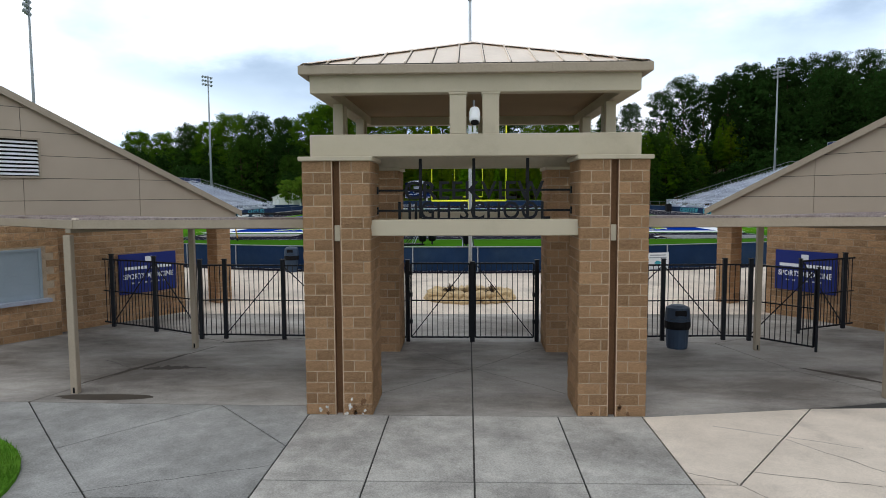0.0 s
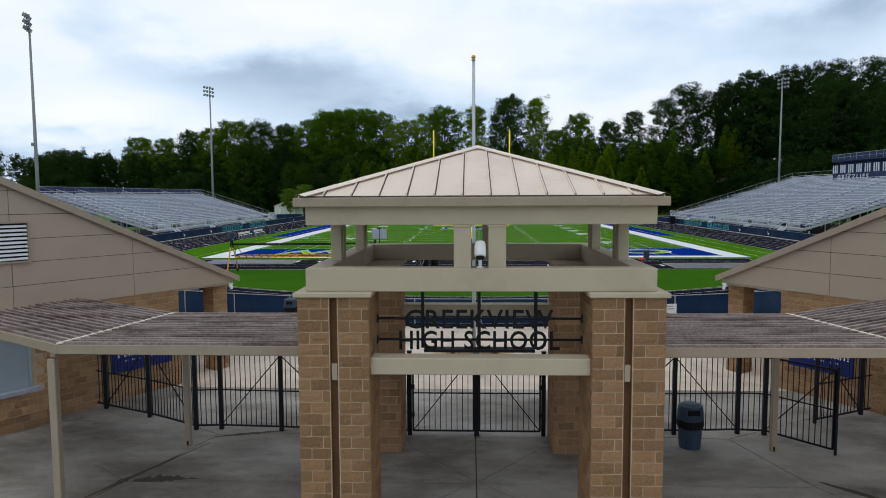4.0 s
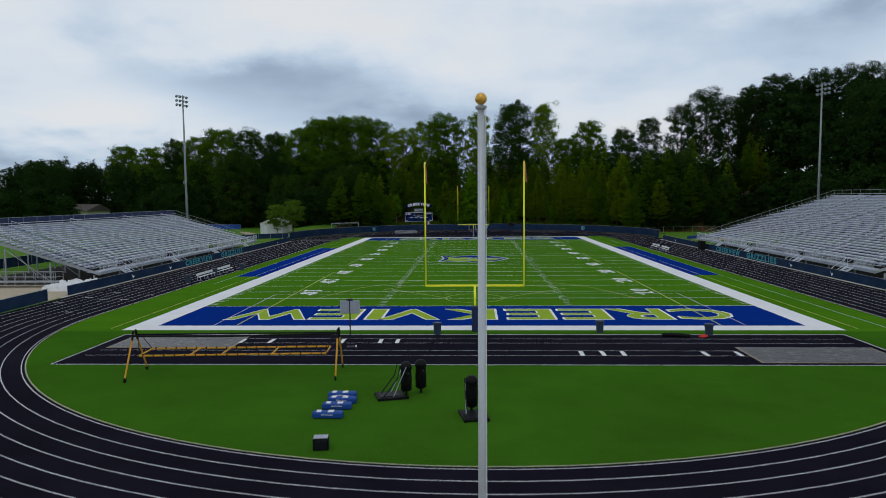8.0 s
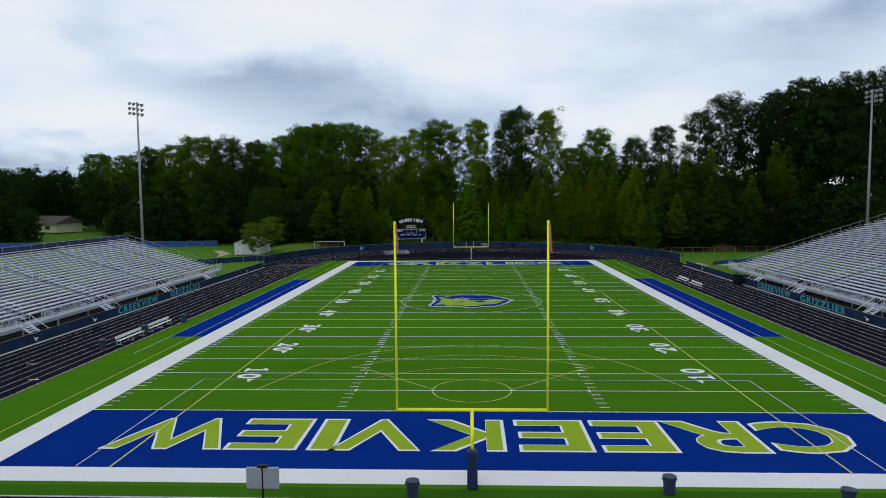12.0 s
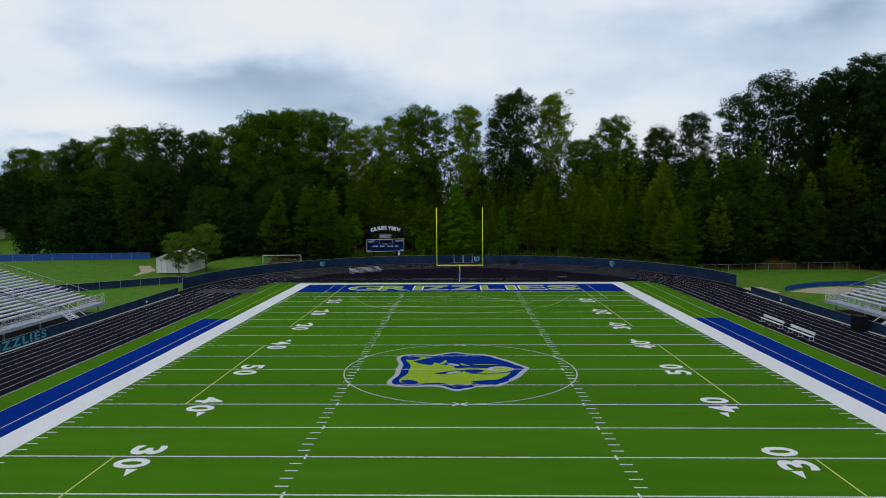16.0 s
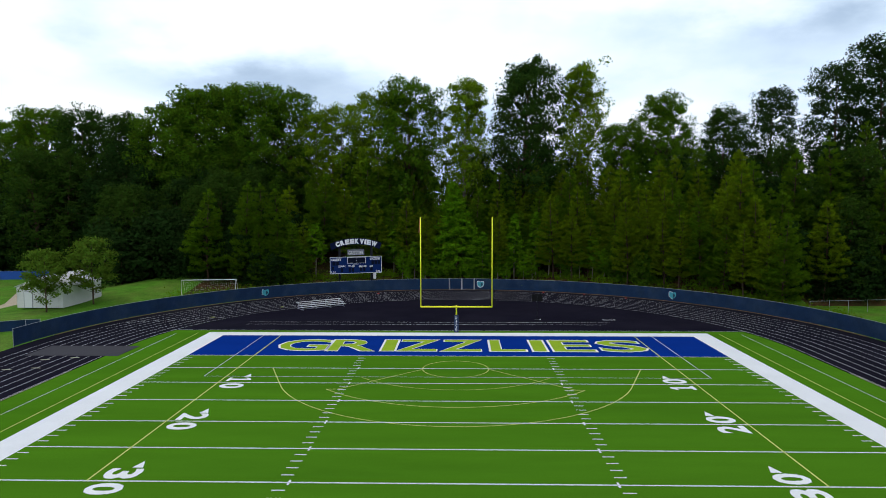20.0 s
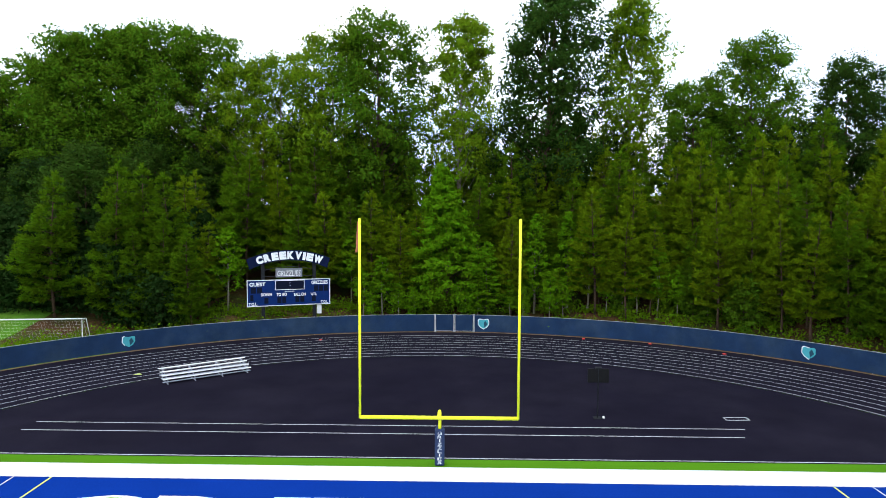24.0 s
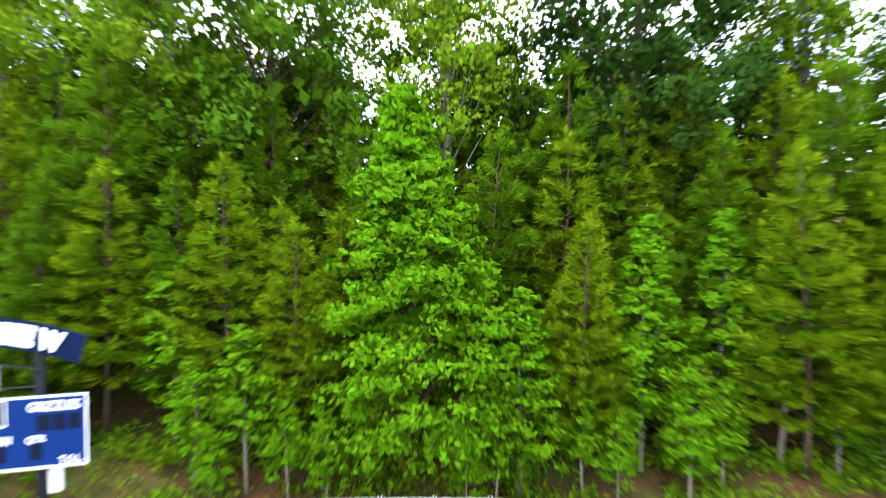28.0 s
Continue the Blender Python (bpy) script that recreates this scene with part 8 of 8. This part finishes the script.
# little bleacher on the far bend
bl = thing("small_bleacher", "small white aluminium four-row bleacher on the far bend", "bleacher", pose(-17.5, 72.9, 0.0, 0, 0, 37), "")
for i in range(4):
    part("seat", Mesh().cbox(-3.2, 3.2, 0.46 * i - 0.12, 0.46 * i + 0.12, 0.34 + 0.17 * i, 0.38 + 0.17 * i, 0.008), "plastic_white", bl)
    if i:
        part("foot_board", Mesh().cbox(-3.2, 3.2, 0.46 * i - 0.40, 0.46 * i - 0.2, 0.10 + 0.17 * (i - 1), 0.13 + 0.17 * (i - 1), 0.006), "alu_dark", bl)
for x in (-2.9, -1.0, 1.0, 2.9):
    part("stand_frame", Mesh().beam((x, -0.2, 0.02), (x, 1.8, 0.02), 0.05, 0.05).beam((x, 1.5, 0.02), (x, 1.5, 0.84), 0.05, 0.05).beam((x, 0.0, 0.3), (x, 1.5, 0.84), 0.05, 0.05).beam((x, 0, 0.02), (x, 0, 0.34), 0.05, 0.05), "alu_dark", bl)
for x, y, tn in ((17.9, 64.6, 3),):
    fr2 = part("lane_frame", Mesh().beam((-0.7, -0.25, 0), (0.7, -0.25, 0), 0.05, 0.02).beam((-0.7, 0.25, 0), (0.7, 0.25, 0), 0.05, 0.02).beam((-0.7, -0.25, 0), (-0.7, 0.25, 0), 0.05, 0.02).beam((0.7, -0.25, 0), (0.7, 0.25, 0), 0.05, 0.02), "lane_white", field, m=pose(x, y, 0.008, 0, 0, tn))
for yy, xa, xb in ((61.3, -24, 17), (62.7, -24, 17.6), (57.75, -31, 31)):
    paint("runway_line", [(xa, yy), (xb, yy)], 0.07, "lane_white", 0.007)
for k, deg in ((0, 132.8), (3, 150.0)):
    a = radians(deg)
    tri = Mesh().add([(-0.3, 0, 0.008), (0.3, 0, 0.008), (0, 0.6, 0.008)], [(0, 1, 2)])
    part("exchange_mark", tri, "soccer_yellow", track, m=pose((RIN + 1.9) * math.cos(a), YC + (RIN + 1.9) * math.sin(a), 0, 0, 0, math.degrees(a)))
for x, y, tn, w, d in ((-34.9, 47.3, 0, 8.6, 4.2), (-29.2, -71.9, 38, 6.6, 2.4)):
    mt = thing("crossing_mat", "grey protective mat laid across the running lanes", "mat", pose(x, y, 0.006, 0, 0, tn), "crossing mats")
    part("mat", Mesh().cbox(-w / 2, w / 2, -d / 2, d / 2, 0.0, 0.03, 0.008), "mat_grey", mt)
    part("edge_strip", Mesh().box(-w / 2 + 0.1, w / 2 - 0.1, d / 2 - 0.22, d / 2 - 0.06, 0.03, 0.034).box(w / 2 - 0.25, w / 2 - 0.1, -d / 2, d / 2 - 0.22, 0.03, 0.034), "amber" if y < 0 else "mat_grey", mt)
for x, y, h in ((13.2, 88.6, 0.1), (19.0, 86.5, 0.1), (24.3, 82.5, 0.1), (-12.0, 87.0, 0.06)):
    cn = thing("lane_marker", "small red plastic lane marker on the track", "marker", pose(x, y, 0.0), "lane markers")
    part("disc", Mesh().lathe([(0.16, 0), (0.14, 0.05), (0.07, 0.08)], 12), "red", cn)

# ---- flagpole and its rock bed ----
FPY = -96.02
fp = thing("flagpole", "tall tapered white metal flagpole with a gold ball", "flagpole", pose(0.0, FPY, ground_z(0, FPY)))
fz = 10.85 - ground_z(0, FPY)
part("shaft", Mesh().tube([(0, 0, 0), (0, 0, fz * 0.5), (0, 0, fz)], 0.075, 14, r1=0.046), "pole", fp, smooth=True)
part("truck", Mesh().lathe([(0.05, fz - 0.02), (0.075, fz), (0.075, fz + 0.03), (0.03, fz + 0.05), (0.02, fz + 0.08)], 12), "galv", fp)
part("ball", Mesh().lathe([(0.012, fz + 0.05)] + [(0.078 * math.sin(radians(a)), fz + 0.125 - 0.078 * math.cos(radians(a))) for a in range(10, 180, 17)], 16), "gold", fp, smooth=True)
part("collar", Mesh().lathe([(0.16, 0), (0.16, 0.08), (0.09, 0.14)], 14), "pole", fp)
part("halyard", Mesh().tube([(0.055, -0.05, 1.2), (0.06, -0.06, fz)], 0.005, 4), "plastic_white", fp)
bed = thing("rock_bed", "ring of stacked tan boulders round the flagpole", "rock bed", pose(0.0, FPY, ground_z(0, FPY)))
rr = random.Random(12)


def rock_mesh(seed):
    q = random.Random(seed)
    b = bmesh.new()
    bmesh.ops.create_icosphere(b, subdivisions=2, radius=1.0)
    for v in b.verts:
        k = 1 + 0.35 * noise.noise(v.co * 1.3 + Vector((seed, 0, 0)))
        v.co = Vector((v.co.x * k, v.co.y * k, v.co.z * k))
    me = bpy.data.meshes.new("boulder")
    b.to_mesh(me)
    b.free()
    me.materials.append(M["rock"])
    return me


ROCKS = [rock_mesh(i) for i in range(5)]
for layer in range(2):
    for i in range(26 - 4 * layer):
        a = 2 * math.pi * i / (26 - 4 * layer) + 0.1 * layer
        s = rr.uniform(0.14, 0.26)
        part("boulder", ROCKS[rr.randrange(5)], None, bed, m=Matrix.Translation(((1.55 - 0.15 * layer) * math.cos(a), (1.0 - 0.12 * layer) * math.sin(a), 0.08 + 0.2 * layer)) @ Matrix.Rotation(rr.uniform(0, 6), 4, "Z") @ Matrix.Diagonal((s * 1.35, s, s * 0.75, 1)))
part("soil", Mesh().prism([(1.4 * math.cos(2 * math.pi * i / 24), 0.9 * math.sin(2 * math.pi * i / 24)) for i in range(24)], 0.0, 0.22), "slope", bed)
rsf = np.random.RandomState(3)
for sx in (-0.8, 0.8):
    tw = Mesh()
    for i in range(46):
        a, e = rsf.uniform(0, 6.28), rsf.uniform(0.5, 1.5)
        l = rsf.uniform(0.22, 0.42)
        p = Vector((sx, 0.1, 0.22))
        q = p + l * Vector((math.cos(a) * math.cos(e), math.sin(a) * math.cos(e), math.sin(e)))
        tw.tube([p, p.lerp(q, 0.5) + Vector((0, 0, 0.03)), q], 0.012, 4, cap=False, r1=0.005)
    part("clipped_shrub", tw, "bark", bed, "bare clipped grey-brown shrub")

bann = thing("fence_notice", "white cloth notice with faint wording tied to the fence", "banner", pose(9.08, -89.0, 0.32, 0, 0, 13))
part("cloth", Mesh().box(-0.57, 0.57, -0.01, 0.0, -0.5, 0.5), "plastic_white", bann)
for z, w in ((0.38, 0.8), (0.26, 0.9), (-0.30, 0.8), (-0.40, 0.9)):
    part("print_bar", Mesh().box(-w / 2, w / 2, -0.014, -0.009, z - 0.025, z + 0.025), "galv", bann)
part("print_mark", Mesh().prism([(-0.2, 0.0), (-0.05, 0.12), (0.2, 0.05), (0.05, -0.15)], 0.009, 0.014, pose(0, 0, 0, 90, 0, 0)), "turquoise", bann)

# ---- beyond the stands ----
apron = tagged(new("stand_apron"), "pale concrete apron beside the grandstand", "pavement", kind="structure")
part("slab", Mesh().prism([(-41.6, -57), (-41.6, -33), (-47, -30), (-72, -30), (-72, -62), (-44, -62)], -0.2, -0.03), "sand", apron)
part("slab", Mesh().prism([(41.6, 43), (41.6, 49), (46, 50), (46, 44)], -0.2, -0.03), "sand", apron)
part("path", Mesh().prism([(-69, 89), (-62.5, 76.5), (-60.8, 70.0), (-56.2, 63.0), (-50.6, 63.4), (-51.2, 66.0), (-55.4, 70.8), (-59.4, 77.0), (-66.6, 89)], -0.2, -0.03), "sand", apron, "pale gravel path past the shed")
part("worn_soil", Mesh().prism([(-54.5 + 3.4 * math.cos(q) * (1 + 0.3 * noise.noise((math.cos(q), math.sin(q), 2))), 39.3 + 2.6 * math.sin(q) * (1 + 0.3 * noise.noise((math.cos(q), math.sin(q), 7)))) for q in [2 * math.pi * i / 30 for i in range(30)]], -0.2, -0.04), "dirt", apron, "bare reddish soil in the lawn")
pile = thing("covered_stack", "stacked gear under white plastic sheeting on the apron", "covered stack", pose(-44.6, -32.6, -0.03))
b = bmesh.new()
bmesh.ops.create_grid(b, x_segments=40, y_segments=40, size=1.0)
for v in b.verts:
    e = max(abs(v.co.x), abs(v.co.y))
    h = 0.0 if e > 0.97 else (0.42 + 0.42 * noise.noise((v.co.x * 2.4, v.co.y * 2.4, 1.0)) + 0.36 * abs(noise.noise((v.co.x * 5, v.co.y * 5, 4.0))) + 0.16 * noise.noise((v.co.x * 14, v.co.y * 14, 2.0)))
    v.co = Vector((v.co.x * 2.0 + 0.2 * noise.noise(v.co * 6), v.co.y * 2.9 + 0.2 * noise.noise(v.co * 5), max(0.0, h)))
me = bpy.data.meshes.new("sheeting")
b.to_mesh(me)
b.free()
me.materials.append(M["plastic_white"])
part("sheeting", me, None, pile)
ramp_o = thing("access_ramp", "silver aluminium access ramp beside the grandstand", "ramp", pose(-47.5, -31.0, 0))
part("deck", Mesh().box(-8.5, 1.0, -1.6, -0.2, 0.55, 0.62), "galv", ramp_o)
for k in range(9):
    x = -8.4 + 1.15 * k
    for y in (-1.6, -0.2):
        part("rail_post", Mesh().tube([(x, y, 0), (x, y, 1.65)], 0.025, 5), "galv", ramp_o)
for y in (-1.6, -0.2):
    for z in (1.1, 1.65):
        part("rail", Mesh().tube([(-8.4, y, z), (0.9, y, z)], 0.025, 5), "galv", ramp_o)

shed = thing("storage_shed", "white metal storage shed with a pale gable roof", "shed", pose(-53.4, 74.6, ground_z(-53.4, 74.6) + 0.05))
part("wall", Mesh().prism([(-3.0, 0.0), (3.0, 0.0), (3.0, 2.7), (0.0, 3.9), (-3.0, 2.7)], -4.6, 4.6, pose(0, 0, 0, 90, 0, 0)), "shed_white", shed)
for e in (-1, 1):
    part("roof", Mesh().beam((e * 3.25, 0, 2.68), (0, 0, 3.98), 9.5, 0.06, up=(0, 0, 1)), "shed_white", shed)
part("door", Mesh().box(-2.0, -1.0, -4.66, -4.6, 0.05, 2.05), "plastic_white", shed)
part("door_frame", Mesh().box(-2.06, -2.0, -4.67, -4.6, 0, 2.1).box(-1.0, -0.94, -4.67, -4.6, 0, 2.1).box(-2.06, -0.94, -4.67, -4.6, 2.05, 2.11), "galv", shed)
for k in range(21):
    x = -2.95 + 0.295 * k
    part("wall_rib", Mesh().box(x - 0.02, x + 0.02, -4.63, -4.6, 0.0, 2.7 + 1.2 * (1 - abs(x) / 3.0) - 0.05), "shed_white", shed)
part("window", Mesh().box(0.6, 1.4, -4.64, -4.6, 2.1, 2.7), "window", shed)
house = thing("distant_house", "low cream house with a dark shingle roof", "house", pose(-163, 162, ground_z(-163, 162), 0, 0, -28) @ Matrix.Diagonal((1.7, 1.2, 1.15, 1)))
part("wall", Mesh().box(-10, 10, -4, 4, 0, 3.0), "house_wall", house)
part("roof", Mesh().prism([(-4.6, 2.9), (4.6, 2.9), (0, 5.2)], -10.5, 10.5, Matrix(((0, 0, 1, 0), (1, 0, 0, 0), (0, 1, 0, 0), (0, 0, 0, 1)))), "shingle", house)
for x in (-7, -3.5, 2.5, 6.5):
    w = part("window", Mesh().box(x - 0.7, x + 0.7, -4.05, -4.0, 0.9, 2.2), "window", house)
    part("shutter", Mesh().box(x - 1.0, x - 0.74, -4.06, -4.0, 0.9, 2.2).box(x + 0.74, x + 1.0, -4.06, -4.0, 0.9, 2.2), "shingle", w)
part("door", Mesh().box(-0.5, 0.5, -4.05, -4.0, 0, 2.05), "shingle", house)
pole = thing("utility_pole", "grey wooden utility pole beside the far lawn", "utility pole", pose(-159, 120, ground_z(-159, 120)))
part("pole", Mesh().tube([(0, 0, -0.3), (0, 0, 11.5)], 0.19, 8, r1=0.13), "bark_pale", pole)
part("crossarm", Mesh().beam((-1.1, 0, 10.9), (1.1, 0, 10.9), 0.1, 0.12), "bark_pale", pole)
fence_run("boundary_fence", "bright blue windscreen fence across the practice field", [(-150, 99), (-101, 102), (-74, 105)], 1.6, 4.5, mat="pad_blue")
fence_run("rear_fence", "navy screened fence behind the small grandstand", [(-71, -30), (-67.3, -15.8), (-66.5, 20)], 1.5, 3.0)
fence_run("lawn_fence", "navy screened fence beside the practice lawn", [(-72, 36), (-61.5, 44.6), (-48.1, 56.8), (-45.4, 57.4)], 1.2, 3.0)
rail2 = thing("back_fence", "plain wire fence with thin posts below the woods", "fence", pose(44, 70, 0))
for k in range(14):
    part("post", Mesh().tube([(2.6 * k, 0.4 * k, -0.3), (2.6 * k, 0.4 * k, 1.5)], 0.03, 5), "galv", rail2)
part("rail", Mesh().tube([(0, 0, 1.45), (33.8, 5.2, 1.45)], 0.02, 5), "galv", rail2)
rail3 = thing("rail_fence", "open galvanized pipe fence beside the track", "fence", None)
for k in range(8):
    f = k / 7
    part("post", Mesh().tube([(41.4 - 1.7 * f, -41.2 - 17.8 * f, -0.3), (41.4 - 1.7 * f, -41.2 - 17.8 * f, 1.1)], 0.03, 5), "galv", rail3)
for z in (0.15, 1.07):
    part("rail", Mesh().tube([(41.4, -41.2, z), (39.7, -59.0, z)], 0.022, 5), "galv", rail3)
cur = thing("throwing_arc_wall", "low blue curved barrier on the grass", "barrier", pose(0, 0, 0))
pts = [(47.3, 45.4), (49.0, 47.3), (50.9, 48.7), (53.2, 50.1), (55.6, 51.2), (57.6, 51.7), (59.5, 52.0), (62.9, 52.3)]
for a, b2 in zip(pts, pts[1:]):
    part("panel", Mesh().beam((*a, 0.25), (*b2, 0.25), 0.12, 0.7), "pad_blue", cur)
part("throwing_sector", Mesh().prism([(48.0, 45.2), (52.8, 41.6), (60.0, 42.4), (62.0, 47.0), (58.0, 50.6), (52.6, 48.9)], -0.12, -0.045), "sand", cur)
